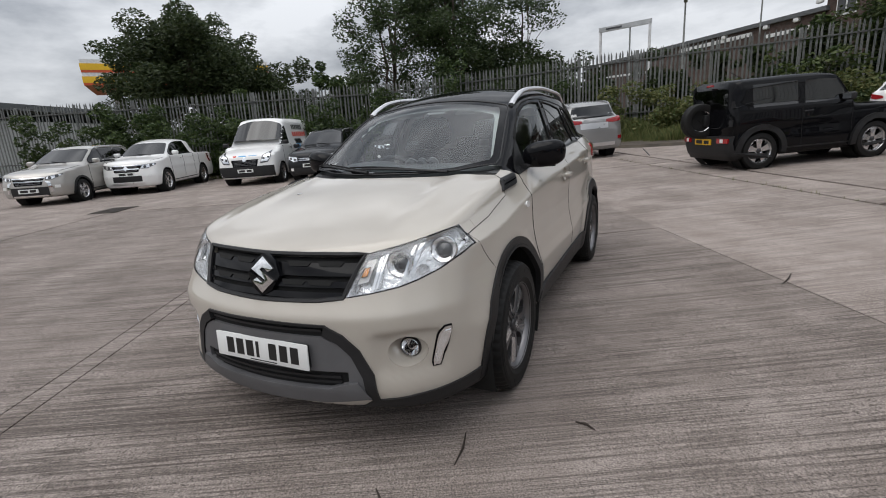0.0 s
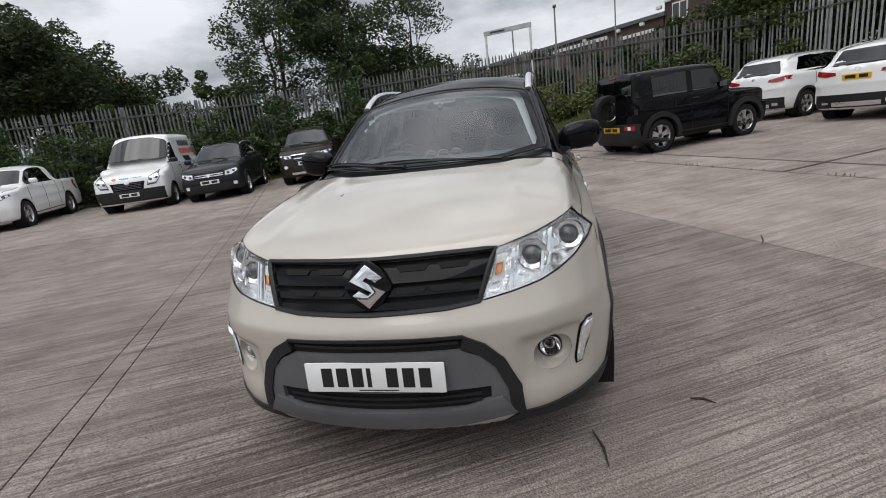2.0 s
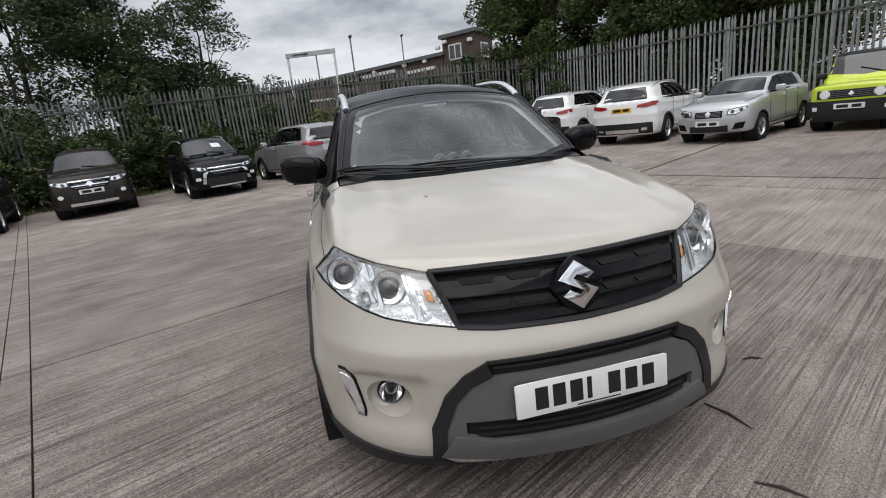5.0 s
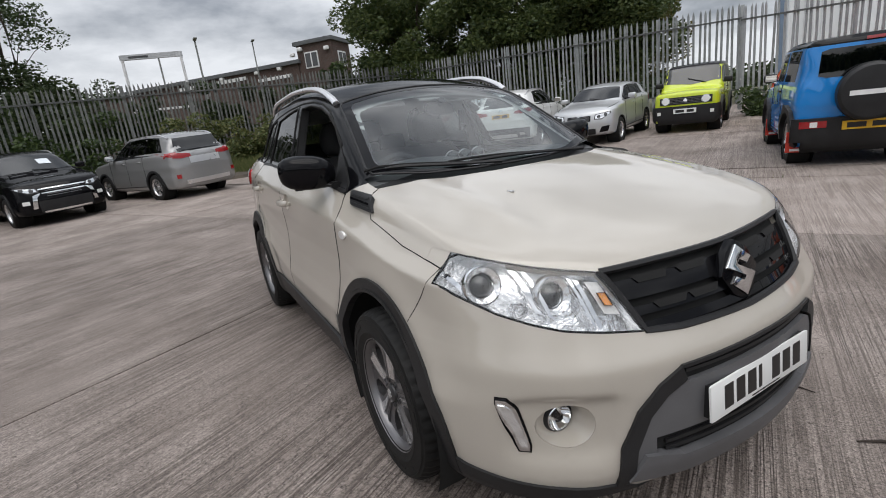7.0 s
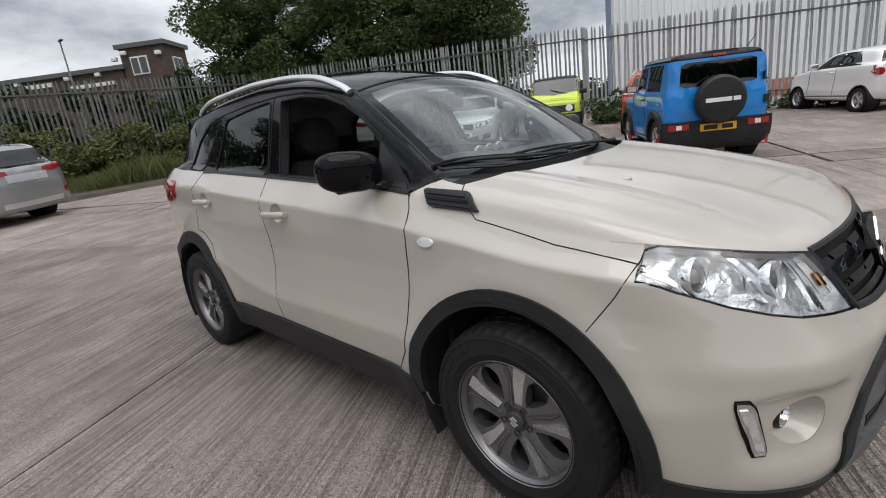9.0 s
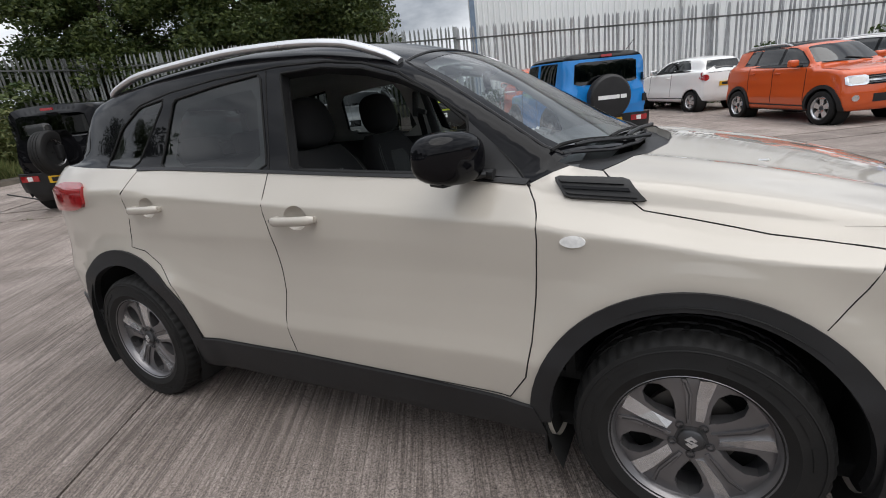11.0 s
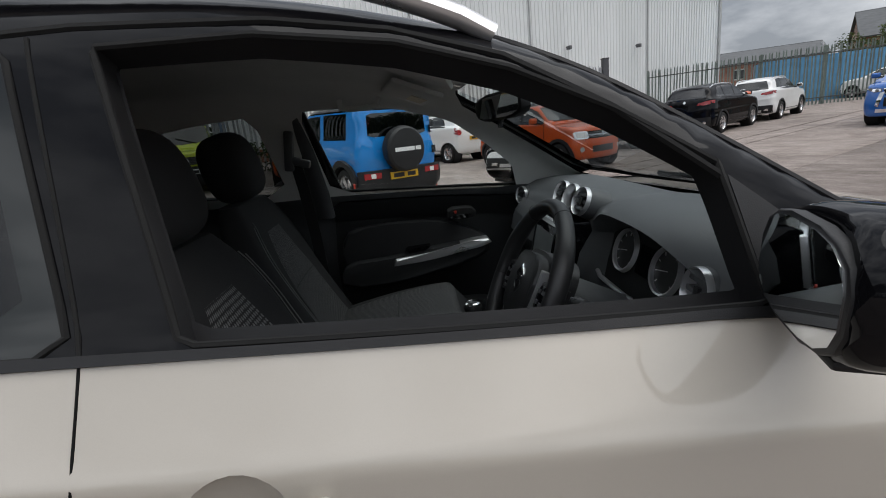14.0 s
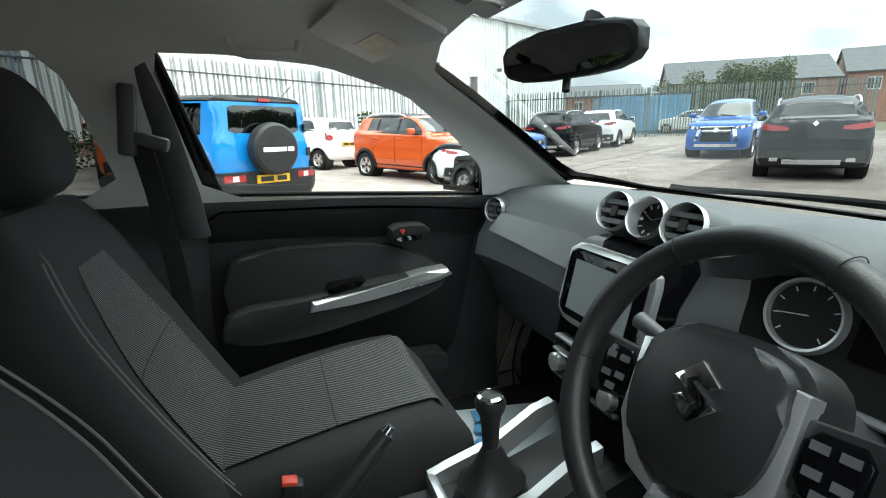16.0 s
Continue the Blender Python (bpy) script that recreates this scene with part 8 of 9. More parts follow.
hang("windscreen_paper", outb_shape.patch("windscreen_paper", [(-0.62, 0.12), (-0.62, 0.36), (-0.84, 0.36), (-0.84, 0.12)], "xy", 1, 0.010, 0.004, 0.2), M["paper"], outb, "white paper sheet")
vehicle("car", OUTL, stand(-15.57, -2.22, 208), P["mid_grey"], "silver SUV seen from behind at the grass bank", rear_plate=False)


def jimny(m, colour, label, roof_paint, flaps, cover, **kw):
    car, shape = vehicle("car", JIM, m, colour, label, roof_paint=roof_paint, **kw)
    hub = Matrix.Translation((-3.00, 0.03, 0.97)) @ pose(0, 0, 0, 0, -90, 0)
    if cover:
        sp = part("spare_wheel_cover", lathe([(0.30, -0.11), (0.345, -0.09), (0.36, -0.02), (0.35, 0.07), (0.315, 0.105), (0.20, 0.118), (0.002, 0.122)], hub, 48), M["black_plastic"], car, "black spare wheel cover with plain white bar")
        for a, b in ((-0.245, -0.145), (-0.125, 0.235)):
            part("cover_bar", prism([(-0.030, a), (0.030, a), (0.030, b), (-0.030, b)], 0.112, 0.126, hub), M["white_print"], sp)
    else:
        wheel(car, (-2.99, 0.03, 0.97), 1, 0.34, 0.2, 0.21, detail=False, dark="rim_dark")
        car.children[-1].matrix_basis = hub
    part("spare_mount", box((0.14, 0.22, 0.22), (-2.87, 0.03, 0.97), bevel=0.03), M["black_plastic"], car)
    part("aerial", tube([(-2.5, -0.5, 1.69), (-2.75, -0.5, 1.83)], 0.006, 5), M["black_plastic"], car)
    if flaps:
        for s in (-1, 1):
            for wx in (0.0, -2.25):
                f_ = part("mud_flap", box((0.012, 0.26, 0.30), (wx - 0.42, s * 0.70, 0.34), pose(0, 0, 0, 0, -6, 0), 0.004, 1), M["red"], car, "red mud flap")
                part("flap_bar", box((0.004, 0.16, 0.035), (wx - 0.434, s * 0.70, 0.23), pose(0, 0, 0, 0, -6, 0)), M["white_print"], f_)
    return car


jimny(stand(-10.38, 4.64, 119), P["black"], "black boxy small off-roader with bare spare wheel", None, False, False)
vehicle("car", ZS, stand(-14.4, 9.1, 122), P["white"], "white SUV nose to the palisade fence", rear_plate=False)
vehicle("car", HS, stand(-11.77, 10.09, 124), P["white"], "white SUV nose to the fence with yellow rear plate")
vehicle("car", MG3, stand(-7.84, 8.56, 294), P["silver"], "silver hatchback parked nose out")
jimny(stand(-6.52, 10.86, 296), P["lime"], "lime green boxy off-roader with black roof", M["black_gloss"], False, False)
jimny(stand(-2.80, 9.04, 123), P["blue"], "bright blue boxy off-roader with red mud flaps", M["black_gloss"], True, True)
vehicle("car", VIT, stand(-4.37, 13.68, 105), P["orange"], "orange compact SUV beside the blue off-roader", front_plate=False)
vehicle("car", AYGO, stand(-0.69, 15.77, 127), P["white"], "white three-door city car")
vehicle("car", IGNIS, stand(2.98, 9.85, 299), P["orange"], "orange small hatchback with black roof and silver rails", front_plate=False, roof_paint=M["black_gloss"])
vehicle("car", VIT, stand(2.7, 15.3, 140), P["white"], "white SUV with silver roof rails behind the orange hatchback", light=True)
vehicle("car", HATCH, stand(6.3, 12.9, 300), P["deep_blue"], "blue hatchback behind the orange hatchback", light=True)
vehicle("car", ZS, stand(10.9, 16.3, 35), P["black"], "black SUV seen from behind", rear_plate=False)
vehicle("car", ZS, stand(15.0, 19.0, 36), P["white"], "white SUV beyond the black one", rear_plate=False, light=True)
vehicle("pickup_truck", dict(PICK, front=PICK["front"][:4] + [("headlamp", "white_lens", lamps(0.46, 0.82, 0.86, 0.94, 0.0, 0.03), 0.008, True), ("lower_grille", "black_gap", rect(-0.40, 0.40, 0.50, 0.72), 0.006, False), ("bumper_chrome", "chrome", [(0.40, 0.86), (0.50, 0.84), (0.58, 0.52), (0.50, 0.50)], 0.016, True), ("skid_plate", "satin_silver", rect(-0.55, 0.55, 0.36, 0.44), 0.014, False)]),
        stand(11.9, 10.45, 211), P["deep_blue"], "blue double-cab pickup with chrome grille", front_plate=False)
vehicle("car", HS, stand(11.5, 7.6, 34), P["dark_grey"], "dark grey SUV seen from behind", rear_plate=False)
vehicle("car", HATCH, stand(16.0, 11.2, 211), P["white"], "white hatchback partly hidden between parked cars", light=True)
vehicle("car", HATCH, stand(24.5, 25.0, 120), P["white"], "pale car behind the green fence", light=True)

# ---- plants ----
def leaf_material(name, a, b, dry=0.0):
    m = bpy.data.materials.new(name)
    m.use_nodes = True
    t = m.node_tree
    n, l = t.nodes, t.links
    p = n["Principled BSDF"]
    p.inputs["Roughness"].default_value = 0.6
    g = n.new("ShaderNodeNewGeometry")
    r = n.new("ShaderNodeValToRGB")
    r.color_ramp.elements[0].color, r.color_ramp.elements[1].color = (*a, 1), (*b, 1)
    l.new(g.outputs["Random Per Island"], r.inputs[0])
    l.new(r.outputs[0], p.inputs["Base Color"])
    tl, mx = n.new("ShaderNodeBsdfTranslucent"), n.new("ShaderNodeMixShader")
    l.new(r.outputs[0], tl.inputs[0])
    mx.inputs[0].default_value = 0.25
    l.new(p.outputs[0], mx.inputs[1]), l.new(tl.outputs[0], mx.inputs[2])
    l.new(mx.outputs[0], n["Material Output"].inputs[0])
    return m


M["oak_leaf"] = leaf_material("dark_oak_leaves", (0.018, 0.036, 0.010), (0.055, 0.075, 0.022))
M["ash_leaf"] = leaf_material("airy_tree_leaves", (0.022, 0.042, 0.012), (0.060, 0.090, 0.028))
M["maple_leaf"] = leaf_material("bushy_tree_leaves", (0.026, 0.052, 0.012), (0.095, 0.120, 0.030))
M["autumn_leaf"] = leaf_material("yellowing_leaves", (0.060, 0.065, 0.014), (0.150, 0.125, 0.030))
M["hedge_leaf"] = leaf_material("ivy_and_bramble_leaves", (0.016, 0.036, 0.010), (0.070, 0.105, 0.025))
M["grass_blade"] = leaf_material("tall_grass", (0.050, 0.080, 0.018), (0.170, 0.170, 0.060))
M["flower"] = leaf_material("white_flowers", (0.55, 0.55, 0.48), (0.75, 0.75, 0.68))
M["bark"] = material("brown_bark", (0.075, 0.058, 0.045), 0.95, vary=0.35, scale=8, bump=0.8, bump_scale=25, stretch=(1, 1, 0.25))
rng = np.random.default_rng(7)


def leaves(centres, size, flat=0.5):
    """One mesh of small folded leaves at the given places."""
    n = len(centres)
    d = rng.normal(size=(n, 3))
    d[:, 2] *= flat
    d /= np.linalg.norm(d, axis=1, keepdims=True) + 1e-9
    w = np.cross(d, rng.normal(size=(n, 3)))
    w /= np.linalg.norm(w, axis=1, keepdims=True) + 1e-9
    up = np.cross(d, w)
    s = size * rng.uniform(0.6, 1.3, (n, 1))
    c = np.asarray(centres)
    v = np.stack([c - d * s, c + w * s * 0.5 + up * s * 0.12, c + d * s, c - w * s * 0.5 + up * s * 0.12], 1).reshape(-1, 3)
    me = bpy.data.meshes.new("leaves")
    f = np.arange(4 * n).reshape(-1, 4)
    me.from_pydata(v.tolist(), [], np.concatenate([f[:, [0, 1, 2]], f[:, [0, 2, 3]]]).tolist())
    return me


def clumps(centres, radii, per):
    out = []
    for c, r in zip(centres, radii):
        k = int(per * (r if np.isscalar(r) else np.mean(r)) ** 2)
        q = rng.normal(size=(k, 3))
        q /= np.linalg.norm(q, axis=1, keepdims=True)
        q *= rng.uniform(0.35, 1.0, (k, 1)) ** 0.5
        out.append(np.asarray(c) + q * r * np.array([1, 1, 0.8]))
    return np.concatenate(out)


def tree(x, y, height, spread, trunk, stems, limbs, leaf, per, clump, low, label, size=0.09, seed=1):
    base = float(lie(x, y)) + 0.0
    t = thing("tree", Matrix.Translation((x, y, base)), label, "tree")
    r = random.Random(seed)
    bm = bmesh.new()
    ends, rads = [], []
    for s in range(stems):
        a0 = 2 * math.pi * (s + r.random() * 0.6) / stems
        lean = spread * (0.22 if stems > 1 else 0.06)
        top = Vector((lean * math.cos(a0), lean * math.sin(a0), height * r.uniform(0.80, 0.95)))
        foot = Vector((0.25 * math.cos(a0), 0.25 * math.sin(a0), -0.2)) if stems > 1 else Vector((0, 0, -0.2))
        pts = [foot.lerp(top, k / 5) + Vector((r.uniform(-1, 1), r.uniform(-1, 1), 0)) * (0.03 * height * (0 < k < 5)) for k in range(6)]
        add_tube(bm, pts, [trunk * (1 - 0.17 * k) for k in range(6)], 8)
        ends.append(top), rads.append(clump)
        for k in range(limbs):
            h = r.uniform(low, 0.92)
            i = min(4, int(h * 5))
            st = pts[i].lerp(pts[i + 1], h * 5 - i)
            a = r.uniform(0, 2 * math.pi)
            reach = spread * math.sqrt(max(0.05, 1 - ((h - 0.55) / 0.55) ** 2)) * r.uniform(0.45, 1.0)
            en = st + Vector((math.cos(a) * reach, math.sin(a) * reach, height * r.uniform(0.02, 0.16)))
            mid = st.lerp(en, 0.5) + Vector((0, 0, reach * 0.12))
            add_tube(bm, [st, mid, en], [trunk * 0.30 * (1.1 - h), trunk * 0.2 * (1.1 - h), 0.012], 5)
            ends += [en, mid.lerp(en, 0.4), en + Vector((r.uniform(-1, 1), r.uniform(-1, 1), r.uniform(-0.5, 0.8))) * clump]
            rads += [clump * r.uniform(0.6, 1.15), clump * r.uniform(0.5, 0.9), clump * r.uniform(0.4, 0.8)]
    bmesh.ops.recalc_face_normals(bm, faces=bm.faces)
    part("trunk", bm, M["bark"], t)
    hang("crown", leaves(clumps([tuple(e) for e in ends], rads, per), size), M[leaf], t)
    return t


tree(-18.0, -23.8, 9.0, 3.9, 0.34, 1, 46, "oak_leaf", 520, 1.15, 0.30, "broad dark green tree behind the fence", 0.10, 3)
tree(-21.2, -20.8, 5.8, 3.2, 0.24, 1, 30, "oak_leaf", 520, 1.0, 0.2, "lower dark green tree beside the broad one", 0.10, 5)
tree(-22.6, -15.5, 4.3, 2.4, 0.16, 2, 12, "oak_leaf", 420, 0.8, 0.2, "small dark tree behind the fence", 0.10, 8)
tree(-20.6, -12.0, 9.2, 2.4, 0.16, 3, 16, "ash_leaf", 300, 0.72, 0.32, "tall airy tree with thin stems", 0.085, 11)
tree(-22.4, -9.2, 9.9, 2.7, 0.18, 4, 18, "ash_leaf", 340, 0.80, 0.28, "tall multi-stemmed tree with dense top", 0.085, 12)
tree(-24.6, -5.9, 8.9, 1.6, 0.13, 2, 13, "ash_leaf", 300, 0.65, 0.30, "slim airy tree behind the fence", 0.085, 14)
tree(-23.6, -6.6, 5.2, 3.0, 0.16, 3, 14, "oak_leaf", 420, 0.9, 0.2, "low dark shrubby tree under the tall ones", 0.09, 15)
tree(-20.6, 10.4, 7.4, 2.9, 0.20, 3, 24, "maple_leaf", 560, 0.95, 0.12, "dense bushy tree overhanging the fence", 0.09, 21)
tree(-17.2, 13.4, 7.6, 2.9, 0.22, 3, 24, "maple_leaf", 560, 0.95, 0.12, "dense bushy tree behind the fence", 0.09, 22)
tree(-14.2, 16.2, 7.0, 2.8, 0.20, 3, 22, "maple_leaf", 520, 0.95, 0.12, "leafy tree behind the fence", 0.09, 23)
tree(-16.6, 20.0, 6.6, 2.6, 0.20, 2, 20, "autumn_leaf", 460, 0.95, 0.15, "yellowing tree beyond the fence", 0.09, 24)
tree(31.0, 30.0, 4.6, 2.4, 0.14, 2, 14, "maple_leaf", 360, 0.8, 0.2, "small tree before the brick houses", 0.09, 31)
tree(36.0, 28.5, 4.9, 3.0, 0.15, 3, 16, "maple_leaf", 360, 0.9, 0.2, "bushy tree before the brick houses", 0.09, 32)


def bank(name, path, depth, tall, per, mat_, size, label, seed, rough=0.6):
    """A ragged hedge along a line."""
    r = random.Random(seed)
    cs, rs = [], []
    for (x0, y0), (x1, y1) in zip(path, path[1:]):
        ln = math.hypot(x1 - x0, y1 - y0)
        nx, ny = -(y1 - y0) / ln, (x1 - x0) / ln
        for k in range(int(ln / 0.34)):
            t = r.random()
            x, y = x0 + (x1 - x0) * t, y0 + (y1 - y0) * t
            h = tall * (0.55 + rough * noise.noise((x * 0.35, y * 0.35, seed)) + 0.25 * r.random())
            for q in range(4):
                o = r.uniform(-0.5, 0.5) * depth
                z = h * r.uniform(0.05, 1.0) * (1 - 0.5 * abs(o) / depth)
                cs.append((x + nx * o, y + ny * o, float(lie(x, y)) + max(0.08, z)))
                rs.append(r.uniform(0.22, 0.45))
    ob = hang(name, leaves(clumps(cs, rs, per * 2.4 if name == "hedge" else per), size * 1.35 if name == "hedge" else size), M[mat_])
    return tagged(ob, label, "hedge" if name != "grass" else "grass", kind="stuff")


bank("hedge", [(-10.2, -20.2), (-12.6, -16.8), (-14.6, -12.6), (-16.4, -9.2), (-17.6, -6.6), (-18.9, -4.4), (-19.6, -2.6)], 1.9, 3.6, 420, "hedge_leaf", 0.060, "overgrown ivy and bramble hedge along the fence", 1)
bank("hedge", [(-14.0, -12.6), (-15.9, -9.6), (-17.3, -6.4)], 1.8, 3.9, 380, "hedge_leaf", 0.060, "taller bramble clump against the fence", 2)
bank("hedge", [(-18.8, -1.0), (-18.5, 2.4)], 1.6, 3.0, 260, "grass_blade", 0.060, "tall wild growth and nettles on the bank", 12)
bank("hedge", [(-19.4, 1.5), (-18.6, 5.0), (-17.6, 8.2)], 1.4, 1.6, 300, "hedge_leaf", 0.060, "low brambles at the foot of the fence", 4)
bank("hedge", [(-7.2, 14.3), (-5.6, 14.7), (-4.9, 15.1)], 1.0, 1.5, 300, "hedge_leaf", 0.055, "flowering shrub by the fence", 5)
bank("hedge", [(-12.6, -21.0), (-17.6, -9.6), (-21.5, -0.5), (-20.4, 8.6)], 1.4, 4.5, 480, "hedge_leaf", 0.075, "dark ivy and brambles growing behind the fence", 15)
bank("hedge", [(-19.8, 4.4), (-19.0, 8.4), (-17.6, 9.6)], 1.3, 4.6, 200, "maple_leaf", 0.070, "leafy branches hanging over the fence", 16)
bank("hedge", [(-8.4, -22.6), (-10.8, -18.4), (-13.4, -13.8), (-14.6, -11.4)], 1.4, 4.3, 460, "hedge_leaf", 0.058, "dense dark brambles covering the foot of the fence", 21, 0.35)
bank("hedge", [(-15.0, -11.6), (-17.4, -6.6), (-18.9, -3.6)], 1.3, 2.6, 420, "hedge_leaf", 0.058, "dense brambles behind the dark pickup", 22, 0.45)
bank("hedge", [(-21.2, -2.6), (-21.0, 2.0), (-20.2, 8.2)], 0.9, 5.2, 480, "oak_leaf", 0.075, "tangled dark growth behind the fence", 23, 0.3)
bank("hedge", [(-19.2, -1.8), (-18.9, 2.6), (-18.0, 7.4)], 1.6, 2.9, 420, "grass_blade", 0.055, "tall nettles and grass against the fence", 24, 0.5)
bank("flowers", [(-6.9, 14.0), (-5.6, 14.4)], 0.9, 1.4, 40, "flower", 0.035, "white flower heads on the shrub", 6)
bank("hedge", [(2.0, 16.4), (3.6, 16.7)], 0.7, 2.7, 300, "hedge_leaf", 0.060, "green shrub growing through the fence", 7)
bank("hedge", [(4.6, 16.9), (5.8, 17.0)], 0.6, 2.0, 240, "hedge_leaf", 0.060, "sparse shrub by the fence", 8)
bank("hedge", [(-3.0, 15.9), (0.6, 16.3)], 0.5, 0.5, 200, "hedge_leaf", 0.05, "low weeds along the fence foot", 9)
bank("hedge", [(8.5, 21.5), (20.0, 28.0)], 1.2, 0.9, 120, "grass_blade", 0.07, "rough weeds along the wall", 10)


def grass(poly_u, poly_v, n, tall, label, at, turn):
    me = bpy.data.meshes.new("grass")
    u, v = rng.uniform(*poly_u, n), rng.uniform(*poly_v, n)
    c, s = math.cos(turn), math.sin(turn)
    x, y = at[0] + c * u - s * v, at[1] + s * u + c * v
    z = lie(x, y) - 0.03
    h = tall * rng.uniform(0.35, 1.0, n) * (0.6 + 0.5 * np.sin(x * 1.3 + 1) * np.cos(y * 1.1))
    h = np.clip(h, 0.08, None)
    a = rng.uniform(0, 2 * np.pi, n)
    lean = rng.uniform(0.05, 0.45, n) * h
    w = 0.012
    p0 = np.stack([x - w * np.sin(a), y + w * np.cos(a), z], 1)
    p1 = np.stack([x + w * np.sin(a), y - w * np.cos(a), z], 1)
    p2 = np.stack([x + 0.4 * lean * np.cos(a), y + 0.4 * lean * np.sin(a), z + 0.6 * h], 1)
    p3 = np.stack([x + lean * np.cos(a), y + lean * np.sin(a), z + h], 1)
    f = np.arange(4 * n).reshape(-1, 4)
    me.from_pydata(np.stack([p0, p1, p2, p3], 1).reshape(-1, 3).tolist(), [], np.concatenate([f[:, [0, 1, 2]], f[:, [0, 2, 3]]]).tolist())
    return tagged(hang("grass", me, M["grass_blade"]), label, "grass", kind="stuff")


grass((-1.6, 1.6), (-5.0, 4.6), 26000, 0.95, "tall unmown grass on the bank by the fence", (-17.6, 3.4), radians(-8))
grass((-0.05, 0.05), (-6.5, 5.5), 130, 0.11, "small weeds in a concrete joint", (-6.25, 3.15), radians(-62))
grass((-0.6, 0.6), (-12, 6), 7000, 0.40, "weeds and grass under the hedge", (-15.4, -9.0), radians(22))
grass((-0.5, 0.5), (-6.5, 6.5), 7000, 0.55, "weeds along the warehouse wall", (14.2, 25.0), radians(-60))
# raised bed of earth under the bank with a concrete edge
bm = bmesh.new()
outline = [(-16.3, -1.6), (-15.2, 0.4), (-14.9, 3.2), (-15.6, 6.4), (-16.2, 8.6), (-19.2, 8.4), (-20.3, 0.0), (-19.4, -2.4)]
a = [bm.verts.new((x, y, float(lie(x, y)) - 0.03)) for x, y in outline]
b = [bm.verts.new((x + (-17.5 - x) * 0.08, y + (3.0 - y) * 0.05, float(lie(x, y)) + 0.10)) for x, y in outline]
bm.faces.new(b)
for k in range(len(a)):
    bm.faces.new((a[k], a[(k + 1) % len(a)], b[(k + 1) % len(a)], b[k]))
bmesh.ops.recalc_face_normals(bm, faces=bm.faces)
tagged(part("earth_bank", bm, M["earth"], smooth=False), "low bank of dark earth before the fence", "bank", kind="structure")

# ---- palisade fence ----
M["galvanised"] = material("weathered_galvanised_steel", (0.27, 0.28, 0.275), 0.6, 0.35, second=(0.16, 0.165, 0.155), scale=3.5, grain=0.3, grain_scale=60, random_tint=0.14)
M["galvanised_pale"] = material("pale_galvanised_steel", (0.50, 0.51, 0.52), 0.55, 0.35, second=(0.36, 0.37, 0.38), scale=3.5, grain=0.2, grain_scale=60, random_tint=0.10)
M["galvanised_clean"] = material("clean_galvanised_steel", (0.40, 0.42, 0.42), 0.55, 0.35, second=(0.27, 0.285, 0.28), scale=3.5, grain=0.2, grain_scale=60, random_tint=0.12)
# same steel as the pales; the rails' shadow is put in as darker grey
M["rail_steel"] = material("dull_rail_steel", (0.13, 0.135, 0.13), 0.6, 0.35, second=(0.085, 0.088, 0.085), scale=3.5)
M["green_steel"] = material("grey_green_steel", (0.26, 0.31, 0.28), 0.6, 0.2, second=(0.18, 0.21, 0.19), scale=3.5, random_tint=0.12)


def pale_mesh(h):
    """A W-shaped pale with a split, spread point."""
    sec = [(-0.035, 0.0), (-0.018, 0.016), (0.0, -0.006), (0.018, 0.016), (0.035, 0.0)]
    bm = bmesh.new()
    rows = []
    for z, k, o in ((0.0, 1, 0), (h - 0.16, 1, 0), (h - 0.09, 0.80, 0), (h - 0.03, 0.35, 0.012), (h, 0.08, 0.022)):
        rows.append([bm.verts.new((x * k, y * k + o, z + (0.02 * (1 - abs(x) / 0.034) if z > h - 0.12 else 0))) for x, y in sec] + [bm.verts.new((x * k, y * k + o - 0.0035, z)) for x, y in sec[::-1]])
    for a, b in zip(rows, rows[1:]):
        for i in range(10):
            bm.faces.new((a[i], a[(i + 1) % 10], b[(i + 1) % 10], b[i]))
    bmesh.ops.recalc_face_normals(bm, faces=bm.faces)
    me = bpy.data.meshes.new("pale")
    bm.to_mesh(me)
    bm.free()
    return me


def palisade(p, q, t0, t1, mat_, label, gap=0.155, h=3.0):
    (x0, y0), (x1, y1) = p, q
    ln = math.hypot(x1 - x0, y1 - y0)
    yaw = math.degrees(math.atan2(y1 - y0, x1 - x0))
    f = thing("palisade_fence", Matrix.Translation((x0, y0, 0)) @ pose(0, 0, 0, 0, 0, yaw), label, "fence", kind="structure")
    me = pale_mesh(h)
    me.materials.append(mat_)
    n = int(ln / gap)
    for k in range(n):
        u = (k + 0.5) * ln / n
        ob = new("pale", me)
        ob.parent = f
        ob.matrix_basis = Matrix.Translation((u, random.uniform(-0.004, 0.004), t0 + (t1 - t0) * u / ln - h + random.uniform(-0.02, 0.02))) @ pose(0, 0, 0, 0, random.gauss(0, 0.6), random.gauss(0, 3))
    slope = math.atan2(t1 - t0, ln)
    for d in (0.42, h - 0.45):
        m = Matrix.Translation((0, -0.034, t0 - d)) @ Matrix.Rotation(-slope, 4, "Y")
        part("rail", box((ln / math.cos(slope), 0.045, 0.05), (ln / 2, 0, 0)), M["rail_steel"], f).matrix_basis = m
    for k in range(int(ln / 2.75) + 2):
        u = min(ln, k * 2.75)
        part("post", box((0.10, 0.06, h + 0.1), (u, 0.075, t0 + (t1 - t0) * u / ln - h / 2 - 0.08), bevel=0.004, seg=1), mat_, f)
    return f


